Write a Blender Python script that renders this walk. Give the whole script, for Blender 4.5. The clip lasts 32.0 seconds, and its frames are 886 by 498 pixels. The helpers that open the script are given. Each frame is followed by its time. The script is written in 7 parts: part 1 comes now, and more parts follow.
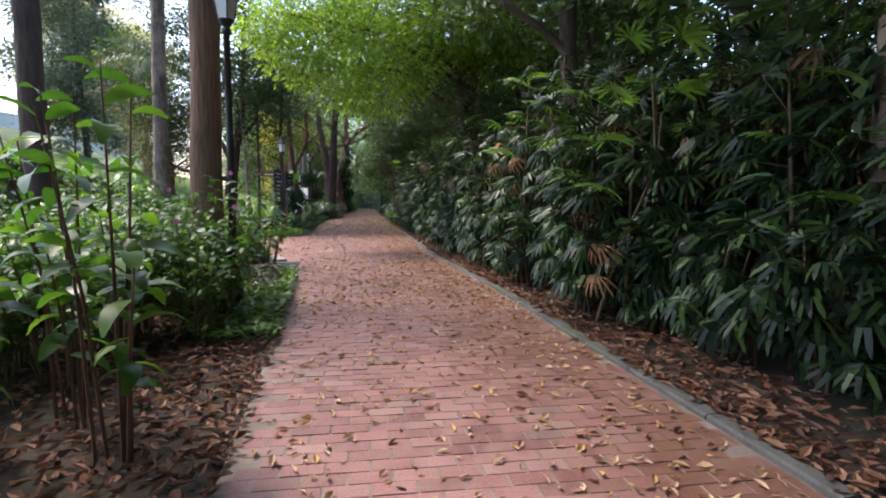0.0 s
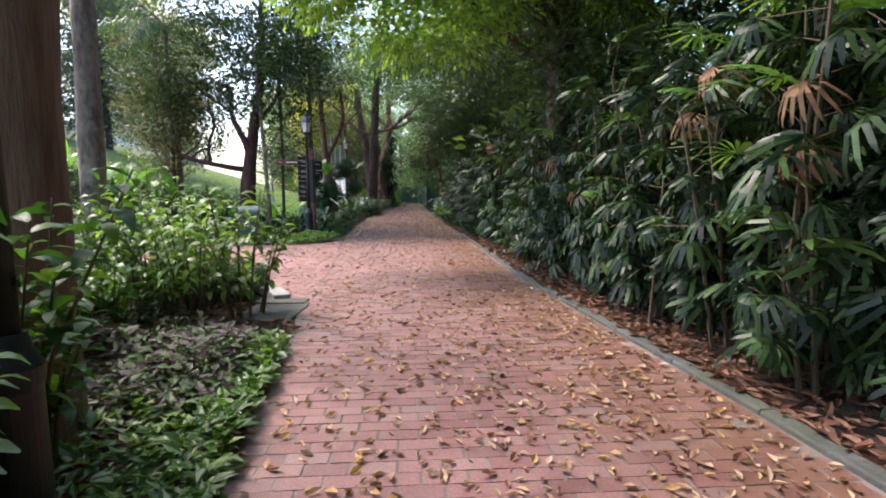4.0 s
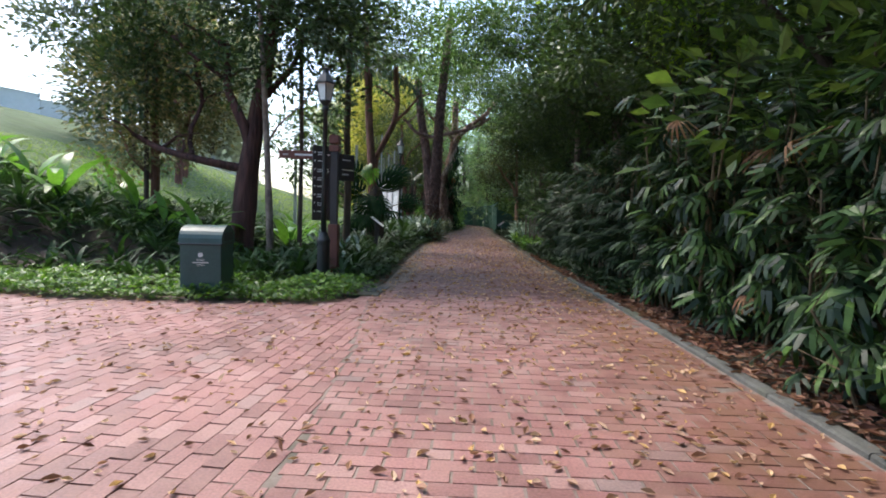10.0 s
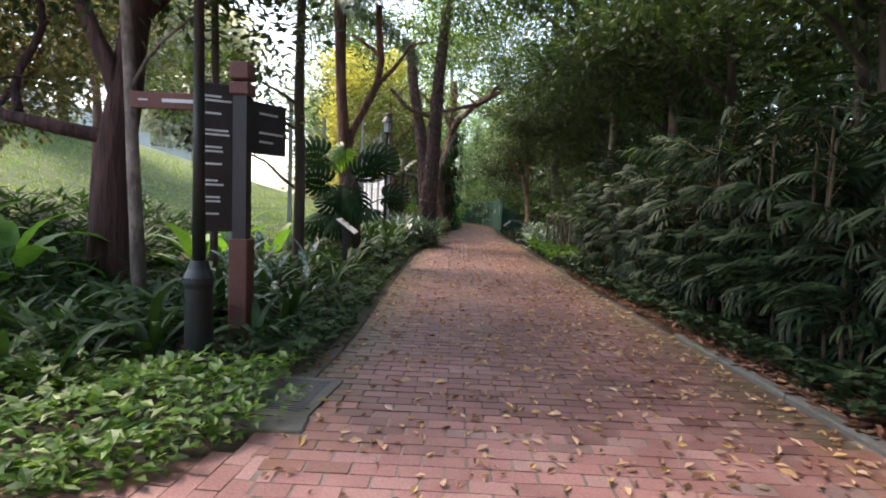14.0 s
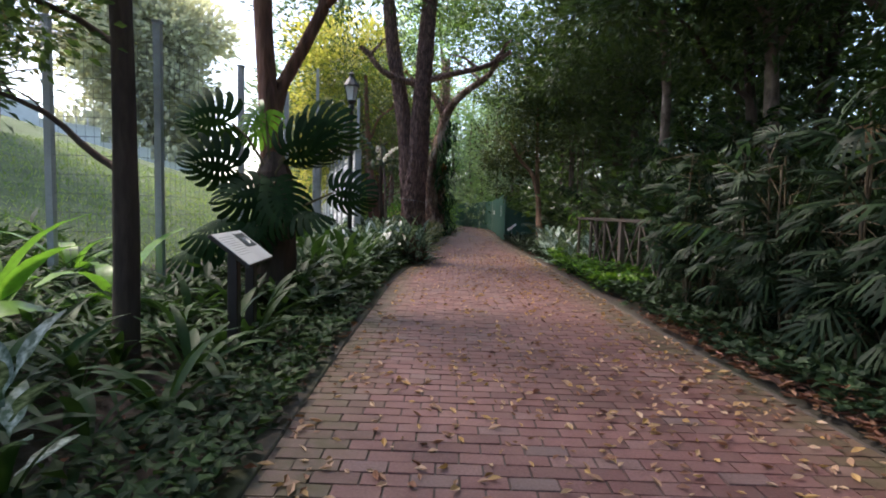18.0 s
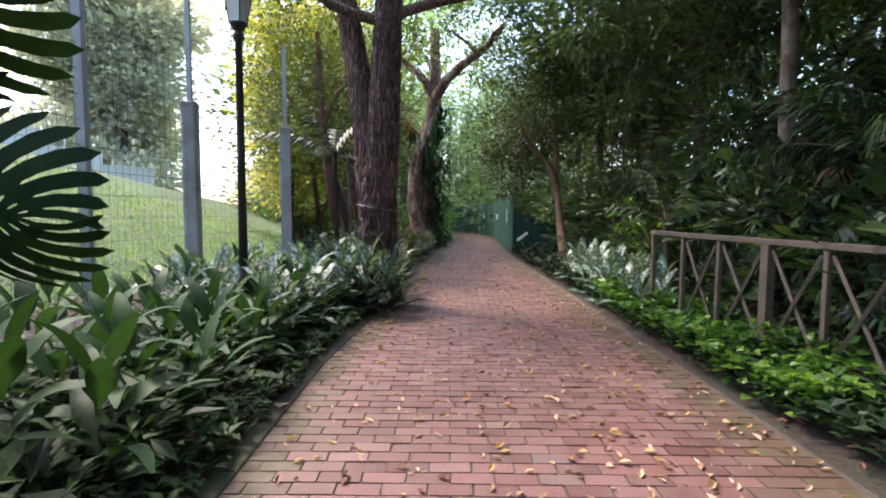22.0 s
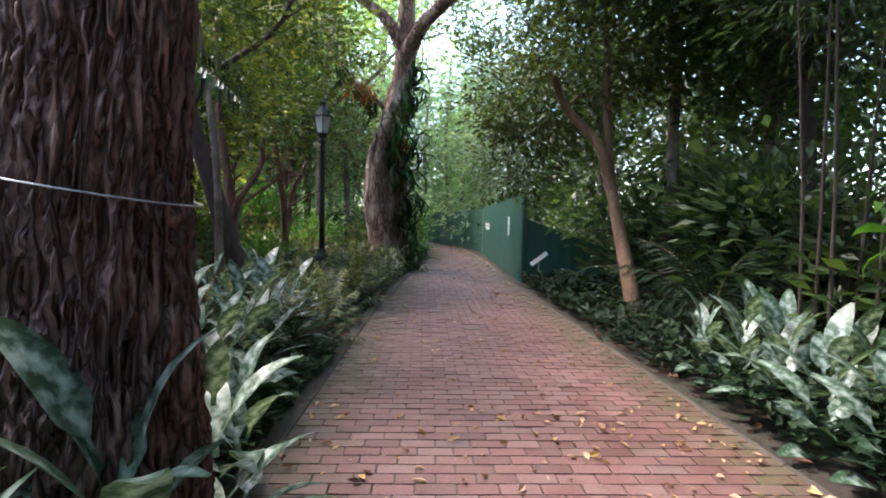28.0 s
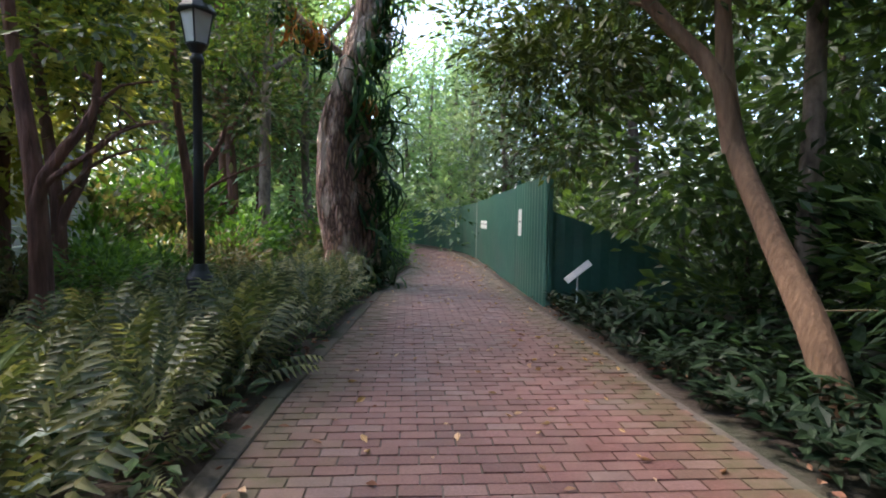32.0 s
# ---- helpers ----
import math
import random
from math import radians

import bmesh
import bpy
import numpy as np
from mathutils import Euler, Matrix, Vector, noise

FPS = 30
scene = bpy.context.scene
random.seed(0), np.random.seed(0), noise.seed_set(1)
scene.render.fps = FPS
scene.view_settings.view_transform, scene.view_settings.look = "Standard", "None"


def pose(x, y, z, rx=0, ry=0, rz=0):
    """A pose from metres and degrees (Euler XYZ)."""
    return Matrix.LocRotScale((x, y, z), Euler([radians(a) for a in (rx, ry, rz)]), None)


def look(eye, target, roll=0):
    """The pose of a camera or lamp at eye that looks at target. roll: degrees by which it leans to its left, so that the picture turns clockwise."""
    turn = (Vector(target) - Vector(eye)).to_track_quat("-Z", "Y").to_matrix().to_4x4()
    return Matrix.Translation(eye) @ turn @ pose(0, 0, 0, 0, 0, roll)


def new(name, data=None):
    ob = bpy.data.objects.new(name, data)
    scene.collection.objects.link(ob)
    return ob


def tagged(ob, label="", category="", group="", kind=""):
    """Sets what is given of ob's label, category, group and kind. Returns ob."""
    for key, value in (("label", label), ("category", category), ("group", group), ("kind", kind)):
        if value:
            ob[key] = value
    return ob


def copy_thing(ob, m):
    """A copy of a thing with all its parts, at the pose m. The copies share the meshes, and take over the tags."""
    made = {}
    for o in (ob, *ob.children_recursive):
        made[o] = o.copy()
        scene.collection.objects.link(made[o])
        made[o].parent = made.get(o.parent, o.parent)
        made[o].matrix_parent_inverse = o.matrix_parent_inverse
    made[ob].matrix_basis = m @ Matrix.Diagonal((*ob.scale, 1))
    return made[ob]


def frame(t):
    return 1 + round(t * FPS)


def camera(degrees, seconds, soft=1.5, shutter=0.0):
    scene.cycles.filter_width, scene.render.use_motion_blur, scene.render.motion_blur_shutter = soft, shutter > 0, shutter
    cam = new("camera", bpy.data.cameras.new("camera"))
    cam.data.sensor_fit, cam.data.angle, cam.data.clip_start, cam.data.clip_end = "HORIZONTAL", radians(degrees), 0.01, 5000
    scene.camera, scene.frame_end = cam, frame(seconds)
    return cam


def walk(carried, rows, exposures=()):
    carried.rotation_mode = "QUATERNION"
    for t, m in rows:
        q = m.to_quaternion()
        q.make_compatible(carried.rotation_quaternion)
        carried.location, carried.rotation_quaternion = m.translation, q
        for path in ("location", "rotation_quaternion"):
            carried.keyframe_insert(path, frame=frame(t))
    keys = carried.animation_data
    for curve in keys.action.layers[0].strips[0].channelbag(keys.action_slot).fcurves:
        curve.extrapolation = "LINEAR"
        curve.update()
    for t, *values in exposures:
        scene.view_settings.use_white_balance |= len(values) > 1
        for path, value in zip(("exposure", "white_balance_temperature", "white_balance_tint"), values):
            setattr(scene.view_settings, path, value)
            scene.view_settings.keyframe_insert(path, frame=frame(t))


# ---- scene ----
cam = camera(80.3, 32.0, soft=1.9)
PATH = [
    (0, (0.000, 0.000, 1.335), (0.294, 1.969, 1.136), 0.40),
    (0.5, (-0.039, 0.552, 1.333), (0.233, 2.522, 1.120), 0.24),
    (1, (-0.059, 1.110, 1.336), (0.191, 3.081, 1.109), 0.11),
    (1.5, (-0.069, 1.671, 1.343), (0.159, 3.645, 1.111), 0.09),
    (2, (-0.089, 2.232, 1.345), (0.117, 4.207, 1.115), 0.21),
    (2.5, (-0.120, 2.789, 1.340), (0.064, 4.768, 1.112), 0.30),
    (3, (-0.137, 3.367, 1.328), (0.026, 5.348, 1.101), 0.12),
    (3.5, (-0.137, 3.984, 1.298), (0.004, 5.967, 1.072), -0.40),
    (5.5, (-0.136, 5.896, 1.318), (-0.052, 7.883, 1.110), 1.10),
    (6, (-0.168, 6.430, 1.328), (-0.110, 8.419, 1.134), 1.27),
    (6.5, (-0.232, 6.983, 1.340), (-0.200, 8.973, 1.155), 1.45),
    (7, (-0.317, 7.541, 1.349), (-0.312, 9.533, 1.175), 1.54),
    (7.5, (-0.380, 8.093, 1.339), (-0.402, 10.086, 1.176), 1.50),
    (8, (-0.415, 8.636, 1.308), (-0.456, 10.630, 1.155), 1.45),
    (8.5, (-0.441, 9.178, 1.276), (-0.491, 11.172, 1.127), 1.52),
    (9, (-0.476, 9.741, 1.249), (-0.535, 11.734, 1.102), 1.66),
    (9.5, (-0.533, 10.316, 1.226), (-0.605, 12.309, 1.080), 1.75),
    (10, (-0.611, 10.888, 1.208), (-0.692, 12.881, 1.063), 1.77),
    (10.5, (-0.685, 11.453, 1.202), (-0.768, 13.445, 1.058), 1.76),
    (11, (-0.747, 11.999, 1.219), (-0.826, 13.992, 1.072), 1.78),
    (11.5, (-0.799, 12.531, 1.233), (-0.873, 14.524, 1.081), 1.84),
    (12, (-0.840, 13.063, 1.233), (-0.907, 15.056, 1.074), 1.93),
    (12.5, (-0.876, 13.605, 1.245), (-0.938, 15.598, 1.082), 2.03),
    (13, (-0.911, 14.167, 1.265), (-0.970, 16.159, 1.100), 2.09),
    (13.5, (-0.940, 14.738, 1.271), (-0.997, 16.731, 1.109), 2.14),
    (14, (-0.964, 15.293, 1.273), (-1.017, 17.287, 1.111), 2.21),
    (14.5, (-0.998, 15.834, 1.282), (-1.046, 17.827, 1.116), 2.30),
    (16.5, (-1.010, 17.902, 1.277), (-1.039, 19.896, 1.117), 1.90),
    (17, (-1.038, 18.508, 1.273), (-1.062, 20.502, 1.117), 1.77),
    (17.5, (-1.060, 19.108, 1.262), (-1.084, 21.103, 1.109), 1.67),
    (18, (-1.085, 19.688, 1.256), (-1.108, 21.682, 1.101), 1.63),
    (18.5, (-1.123, 20.249, 1.268), (-1.144, 22.242, 1.103), 1.59),
    (19, (-1.164, 20.805, 1.298), (-1.185, 22.798, 1.124), 1.46),
    (19.5, (-1.188, 21.375, 1.324), (-1.209, 23.367, 1.149), 1.27),
    (20, (-1.198, 21.960, 1.346), (-1.216, 23.952, 1.174), 1.11),
    (20.5, (-1.176, 22.550, 1.371), (-1.193, 24.543, 1.204), 0.94),
    (21, (-1.104, 23.145, 1.393), (-1.126, 25.139, 1.231), 0.71),
    (21.5, (-1.004, 23.739, 1.401), (-1.027, 25.733, 1.247), 0.47),
    (22, (-0.909, 24.327, 1.395), (-0.929, 26.322, 1.246), 0.36),
    (22.5, (-0.835, 24.909, 1.385), (-0.851, 26.903, 1.238), 0.38),
    (23, (-0.775, 25.489, 1.374), (-0.786, 27.484, 1.232), 0.42),
    (23.5, (-0.720, 26.080, 1.368), (-0.724, 28.075, 1.227), 0.45),
    (24, (-0.673, 26.672, 1.375), (-0.671, 28.667, 1.234), 0.50),
    (24.5, (-0.644, 27.247, 1.397), (-0.636, 29.242, 1.254), 0.63),
    (25, (-0.650, 27.811, 1.431), (-0.634, 29.805, 1.288), 0.84),
    (25.5, (-0.698, 28.363, 1.471), (-0.671, 30.357, 1.330), 1.10),
    (27.5, (-0.914, 29.967, 1.350), (-0.846, 31.963, 1.233), 1.40),
    (28, (-0.926, 30.405, 1.350), (-0.849, 32.400, 1.232), 1.27),
    (28.5, (-0.919, 30.884, 1.349), (-0.833, 32.879, 1.228), 1.18),
    (29, (-0.903, 31.374, 1.336), (-0.808, 33.368, 1.215), 1.13),
    (29.5, (-0.895, 31.840, 1.317), (-0.791, 33.834, 1.197), 1.11),
    (30, (-0.878, 32.319, 1.309), (-0.767, 34.312, 1.189), 1.11),
    (30.5, (-0.846, 32.814, 1.302), (-0.728, 34.806, 1.181), 1.07),
    (31, (-0.818, 33.297, 1.277), (-0.693, 35.290, 1.161), 0.96),
    (31.5, (-0.797, 33.775, 1.248), (-0.665, 35.767, 1.136), 0.85),
    (32, (-0.779, 34.258, 1.223), (-0.645, 36.250, 1.110), 0.80),
]
walk(cam, [(t, look(eye, aim, lean)) for t, eye, aim, lean in PATH], [
    (0, 1.95, 6500, 13), (2, 2.08, 6600, 14), (3, 2.24, 6600, 13), (4, 2.2, 6500, 12), (6, 2.15, 6200, 9), (8, 1.9, 6100, 9), (10, 1.84, 6300, 9), (12, 2.1, 6700, 12), (14, 2.3, 7200, 16), (17, 1.9, 6800, 16),
    (19, 2.1, 6500, 15), (21, 2.35, 6500, 15), (24, 2.9, 6400, 17), (26, 2.97, 6300, 15), (28, 2.78, 6300, 13), (31, 2.67, 6400, 13), (32, 2.67, 6400, 13)])
# ---- world, sun ----
world = bpy.data.worlds.new("sky")
scene.world = world
world.use_nodes = True
wn = world.node_tree.nodes
sky = wn.new("ShaderNodeTexSky")
sky.sky_type, sky.sun_disc = "NISHITA", False
SUN_AZ, SUN_EL = 304.0, 57.0
sky.sun_elevation, sky.sun_rotation = radians(SUN_EL), radians(SUN_AZ)
sky.air_density, sky.dust_density, sky.ozone_density = 1.0, 2.5, 1.5
wn["Background"].inputs[1].default_value = 0.15
world.node_tree.links.new(sky.outputs[0], wn["Background"].inputs[0])
sun_data = bpy.data.lights.new("sun", "SUN")
sun_data.energy, sun_data.angle, sun_data.color = 1.15, radians(14), (1.0, 0.90, 0.80)
sun = new("sun", sun_data)
az, el = radians(SUN_AZ), radians(SUN_EL)
sun.matrix_world = look((0, 0, 40), Vector((0, 0, 40)) - Vector((math.sin(az) * math.cos(el), math.cos(az) * math.cos(el), math.sin(el))))


# ---- materials ----
def nodes_of(name):
    m = bpy.data.materials.new(name)
    m.use_nodes = True
    nt = m.node_tree
    return m, nt, nt.nodes["Principled BSDF"]


def ramp(nt, stops):
    r = nt.nodes.new("ShaderNodeValToRGB")
    el = r.color_ramp.elements
    while len(el) < len(stops):
        el.new(0.5)
    for e, (p, c) in zip(el, stops):
        e.position, e.color = p, (*c, 1)
    return r


def noise_node(nt, scale, detail=4.0, coord="Object", stretch=(1, 1, 1), rough=0.55):
    tc = nt.nodes.new("ShaderNodeTexCoord")
    mp = nt.nodes.new("ShaderNodeMapping")
    mp.inputs["Scale"].default_value = stretch
    nz = nt.nodes.new("ShaderNodeTexNoise")
    nz.inputs["Scale"].default_value, nz.inputs["Detail"].default_value, nz.inputs["Roughness"].default_value = scale, detail, rough
    nt.links.new(tc.outputs[coord], mp.inputs[0])
    nt.links.new(mp.outputs[0], nz.inputs["Vector"])
    return nz


def mix(nt, a, b, fac, mode="MIX"):
    m = nt.nodes.new("ShaderNodeMix")
    m.data_type, m.blend_type = "RGBA", mode
    for socket, v in ((m.inputs[6], a), (m.inputs[7], b), (m.inputs[0], fac)):
        if isinstance(v, tuple):
            socket.default_value = (*v, 1)
        elif isinstance(v, (int, float)):
            socket.default_value = v
        else:
            nt.links.new(v, socket)
    return m.outputs[2]


def bump(nt, bsdf, height, strength, dist=0.01):
    b = nt.nodes.new("ShaderNodeBump")
    b.inputs["Strength"].default_value, b.inputs["Distance"].default_value = strength, dist
    nt.links.new(height, b.inputs["Height"])
    nt.links.new(b.outputs[0], bsdf.inputs["Normal"])


def rough_mat(name, dark, light, rough=0.8, fine=60.0, coarse=4.0, stretch=(1, 1, 1), relief=0.3, dist=0.01, metal=0.0, stain=None, coord="Object", vary=0.0):
    """A surface with grain, larger mottling and relief; stain: a third colour in patches; vary: by object."""
    m, nt, b = nodes_of(name)
    n1, n2 = noise_node(nt, fine, 6, coord, stretch), noise_node(nt, coarse, 4, coord, stretch)
    r = ramp(nt, [(0.3, dark), (0.7, light)])
    nt.links.new(n1.outputs[0], r.inputs[0])
    r2 = ramp(nt, [(0.32, tuple(c * 0.72 for c in dark)), (0.68, light)])
    nt.links.new(n2.outputs[0], r2.inputs[0])
    col = mix(nt, r.outputs[0], r2.outputs[0], 0.5)
    if stain:
        n3 = noise_node(nt, coarse * 0.45, 5, coord)
        r3 = ramp(nt, [(0.5, (0, 0, 0)), (0.66, (1, 1, 1))])
        nt.links.new(n3.outputs[0], r3.inputs[0])
        col = mix(nt, col, stain, r3.outputs[0])
    if vary:
        info = nt.nodes.new("ShaderNodeObjectInfo")
        rv = ramp(nt, [(0.0, (1 - vary,) * 3), (1.0, (1 + vary,) * 3)])
        nt.links.new(info.outputs["Random"], rv.inputs[0])
        col = mix(nt, col, rv.outputs[0], 1.0, "MULTIPLY")
    nt.links.new(col, b.inputs["Base Color"])
    b.inputs["Roughness"].default_value, b.inputs["Metallic"].default_value = rough, metal
    bump(nt, b, n1.outputs[0], relief, dist)
    return m


def leaf_mat(name, colours, gloss=0.45, trans=0.35, patch=None, patch_scale=30.0, spec=0.5):
    """Leaves: colours spread leaf by leaf and plant by plant, thin enough to let light through; patch: pale variegation."""
    m, nt, b = nodes_of(name)
    geo, info = nt.nodes.new("ShaderNodeNewGeometry"), nt.nodes.new("ShaderNodeObjectInfo")
    n = len(colours)
    r = ramp(nt, [((i + 0.5) / n, c) for i, c in enumerate(colours)])
    nt.links.new(geo.outputs["Random Per Island"], r.inputs[0])
    rv = ramp(nt, [(0.0, (0.80, 0.74, 0.76)), (1.0, (1.34, 1.22, 1.12))])
    nt.links.new(info.outputs["Random"], rv.inputs[0])
    col = mix(nt, r.outputs[0], rv.outputs[0], 1.0, "MULTIPLY")
    nz = noise_node(nt, 14.0, 3)
    rn = ramp(nt, [(0.3, (0.75, 0.75, 0.72)), (0.7, (1.15, 1.15, 1.1))])
    nt.links.new(nz.outputs[0], rn.inputs[0])
    col = mix(nt, col, rn.outputs[0], 1.0, "MULTIPLY")
    if patch:
        n3 = noise_node(nt, patch_scale, 5)
        r3 = ramp(nt, [(0.42, (0, 0, 0)), (0.6, (1, 1, 1))])
        nt.links.new(n3.outputs[0], r3.inputs[0])
        at = nt.nodes.new("ShaderNodeAttribute")
        at.attribute_name = "pale"
        mul = nt.nodes.new("ShaderNodeMath")
        mul.operation = "MULTIPLY"
        nt.links.new(r3.outputs[0], mul.inputs[0])
        nt.links.new(at.outputs["Fac"], mul.inputs[1])
        col = mix(nt, col, patch, mul.outputs[0])
    nt.links.new(col, b.inputs["Base Color"])
    b.inputs["Roughness"].default_value = gloss
    b.inputs["Specular IOR Level"].default_value = spec
    bump(nt, b, noise_node(nt, 60.0, 2).outputs[0], 0.15, 0.004)
    if trans:
        t = nt.nodes.new("ShaderNodeBsdfTranslucent")
        bright = mix(nt, col, (1.5, 1.55, 0.8), 1.0, "MULTIPLY")
        nt.links.new(bright, t.inputs[0])
        ms = nt.nodes.new("ShaderNodeMixShader")
        ms.inputs[0].default_value = trans
        nt.links.new(b.outputs[0], ms.inputs[1])
        nt.links.new(t.outputs[0], ms.inputs[2])
        nt.links.new(ms.outputs[0], nt.nodes["Material Output"].inputs[0])
    return m


def brick_mat(name="clay_paver", tone=1.0, film=(0.068, 0.062, 0.027)):
    """Red clay pavers: each its own tone, moss towards the path's edges in patches, pale wear."""
    m, nt, b = nodes_of(name)
    geo, info = nt.nodes.new("ShaderNodeNewGeometry"), nt.nodes.new("ShaderNodeObjectInfo")
    add = nt.nodes.new("ShaderNodeMath")
    add.operation = "ADD"
    nt.links.new(geo.outputs["Random Per Island"], add.inputs[0])
    nt.links.new(info.outputs["Random"], add.inputs[1])
    fr = nt.nodes.new("ShaderNodeMath")
    fr.operation = "FRACT"
    nt.links.new(add.outputs[0], fr.inputs[0])
    r = ramp(nt, [(p, tuple(c * tone for c in col)) for p, col in ((0.0, (0.168, 0.084, 0.074)), (0.3, (0.222, 0.109, 0.097)), (0.7, (0.262, 0.132, 0.118)), (0.93, (0.285, 0.172, 0.153)), (1.0, (0.200, 0.142, 0.130)))])
    nt.links.new(fr.outputs[0], r.inputs[0])
    tc = nt.nodes.new("ShaderNodeNewGeometry")
    def world_noise(scale, detail):
        nz = nt.nodes.new("ShaderNodeTexNoise")
        nz.inputs["Scale"].default_value, nz.inputs["Detail"].default_value = scale, detail
        nt.links.new(tc.outputs["Position"], nz.inputs["Vector"])
        return nz
    n1, n2, n3 = world_noise(70, 5), world_noise(0.7, 5), world_noise(5.0, 5)
    g = ramp(nt, [(0.3, (0.72, 0.7, 0.7)), (0.7, (1.2, 1.18, 1.18))])
    nt.links.new(n1.outputs[0], g.inputs[0])
    col = mix(nt, r.outputs[0], g.outputs[0], 1.0, "MULTIPLY")
    g2 = ramp(nt, [(0.35, (0.78, 0.74, 0.74)), (0.65, (1.15, 1.12, 1.14))])
    nt.links.new(n2.outputs[0], g2.inputs[0])
    col = mix(nt, col, g2.outputs[0], 1.0, "MULTIPLY")
    dust = ramp(nt, [(0.45, (0, 0, 0)), (0.75, (0.35, 0.35, 0.35))])
    nt.links.new(n3.outputs[0], dust.inputs[0])
    col = mix(nt, col, (0.36 * tone, 0.24 * tone, 0.205 * tone), dust.outputs[0])
    at = nt.nodes.new("ShaderNodeAttribute")
    at.attribute_name = "pale"
    m1 = nt.nodes.new("ShaderNodeMath")
    m1.operation = "MULTIPLY"
    mr = ramp(nt, [(0.3, (0.25, 0.25, 0.25)), (0.62, (1, 1, 1))])
    nt.links.new(n3.outputs[0], mr.inputs[0])
    nt.links.new(at.outputs["Fac"], m1.inputs[0])
    nt.links.new(mr.outputs[0], m1.inputs[1])
    col = mix(nt, col, film, m1.outputs[0])
    nt.links.new(col, b.inputs["Base Color"])
    rr = ramp(nt, [(0.3, (0.42,) * 3), (0.7, (0.75,) * 3)])
    nt.links.new(n3.outputs[0], rr.inputs[0])
    nt.links.new(rr.outputs[0], b.inputs["Roughness"])
    bump(nt, b, n1.outputs[0], 0.5, 0.004)
    return m


M_BRICK = brick_mat(tone=1.0)
M_BRICK_ST = brick_mat("leaf_stained_clay_paver", 1.0, (0.150, 0.068, 0.030))
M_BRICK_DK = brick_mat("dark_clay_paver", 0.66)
M_MORTAR_MID = rough_mat("worn_joint_mortar", (0.085, 0.058, 0.050), (0.17, 0.118, 0.102), 0.95, 40, 2.0, relief=0.4, stain=(0.07, 0.06, 0.05))
M_EDGE = rough_mat("mossy_brown_edging", (0.045, 0.040, 0.030), (0.115, 0.098, 0.074), 0.92, 40, 2.5, relief=0.6, stain=(0.055, 0.062, 0.030))
M_GRATE = rough_mat("dull_dark_grate", (0.07, 0.075, 0.075), (0.14, 0.145, 0.145), 0.7, 30, 3, relief=0.2, metal=0.3)
M_MORTAR_PALE = rough_mat("pale_joint_mortar", (0.15, 0.118, 0.10), (0.28, 0.23, 0.20), 0.95, 40, 2.0, relief=0.4, stain=(0.10, 0.09, 0.07))
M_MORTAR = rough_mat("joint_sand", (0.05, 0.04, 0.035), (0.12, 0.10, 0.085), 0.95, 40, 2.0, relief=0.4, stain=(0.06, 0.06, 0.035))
M_SOIL = rough_mat("leafy_soil", (0.022, 0.016, 0.012), (0.066, 0.046, 0.032), 0.95, 25, 1.3, relief=0.8, dist=0.03, stain=(0.03, 0.035, 0.018))
M_GRASS = rough_mat("mown_lawn", (0.038, 0.075, 0.019), (0.105, 0.160, 0.050), 0.9, 18, 1.6, relief=1.0, dist=0.08, stain=(0.115, 0.150, 0.066))
M_CONC = rough_mat("weathered_concrete", (0.27, 0.27, 0.265), (0.46, 0.46, 0.45), 0.9, 50, 3, relief=0.3, stain=(0.15, 0.16, 0.13))
M_KERB = rough_mat("mossy_kerb_concrete", (0.055, 0.055, 0.048), (0.125, 0.124, 0.113), 0.9, 45, 2.5, relief=0.5, stain=(0.08, 0.09, 0.05))
M_WALL = rough_mat("grey_concrete_plank", (0.58, 0.59, 0.61), (0.76, 0.77, 0.79), 0.85, 18, 1.2, (1, 1, 1), relief=0.25, stain=(0.42, 0.43, 0.43), vary=0.12)
M_STEEL = rough_mat("galvanised_steel", (0.36, 0.38, 0.40), (0.5, 0.52, 0.54), 0.55, 30, 3, relief=0.1, metal=0.5)
M_BLACK = rough_mat("black_painted_iron", (0.010, 0.013, 0.014), (0.026, 0.030, 0.032), 0.45, 40, 3, relief=0.15, dist=0.004)
M_DKGREEN = rough_mat("dark_green_bin_paint", (0.022, 0.060, 0.055), (0.040, 0.088, 0.080), 0.45, 30, 3, relief=0.12, dist=0.004)
M_HOARD = rough_mat("green_hoarding_sheet", (0.022, 0.090, 0.066), (0.046, 0.14, 0.105), 0.5, 14, 1.6, relief=0.1, stain=(0.05, 0.10, 0.08), dist=0.005)
M_RUST = rough_mat("red_brown_post_paint", (0.10, 0.032, 0.022), (0.17, 0.055, 0.036), 0.6, 30, 4, relief=0.2)
M_PANEL = rough_mat("dark_brown_sign_panel", (0.020, 0.014, 0.014), (0.035, 0.026, 0.026), 0.5, 20, 3, relief=0.05)
M_WHITE = rough_mat("white_print", (0.6, 0.6, 0.58), (0.75, 0.75, 0.73), 0.6, 30, 3, relief=0.05)
M_BOARD = rough_mat("pale_information_board", (0.60, 0.63, 0.64), (0.72, 0.75, 0.76), 0.35, 12, 2, relief=0.02)
M_GREYTXT = rough_mat("grey_print", (0.16, 0.17, 0.18), (0.26, 0.27, 0.28), 0.6, 30, 3, relief=0.05)
M_DARKPIC = rough_mat("dark_picture_print", (0.03, 0.04, 0.045), (0.08, 0.10, 0.10), 0.5, 16, 5, relief=0.02)
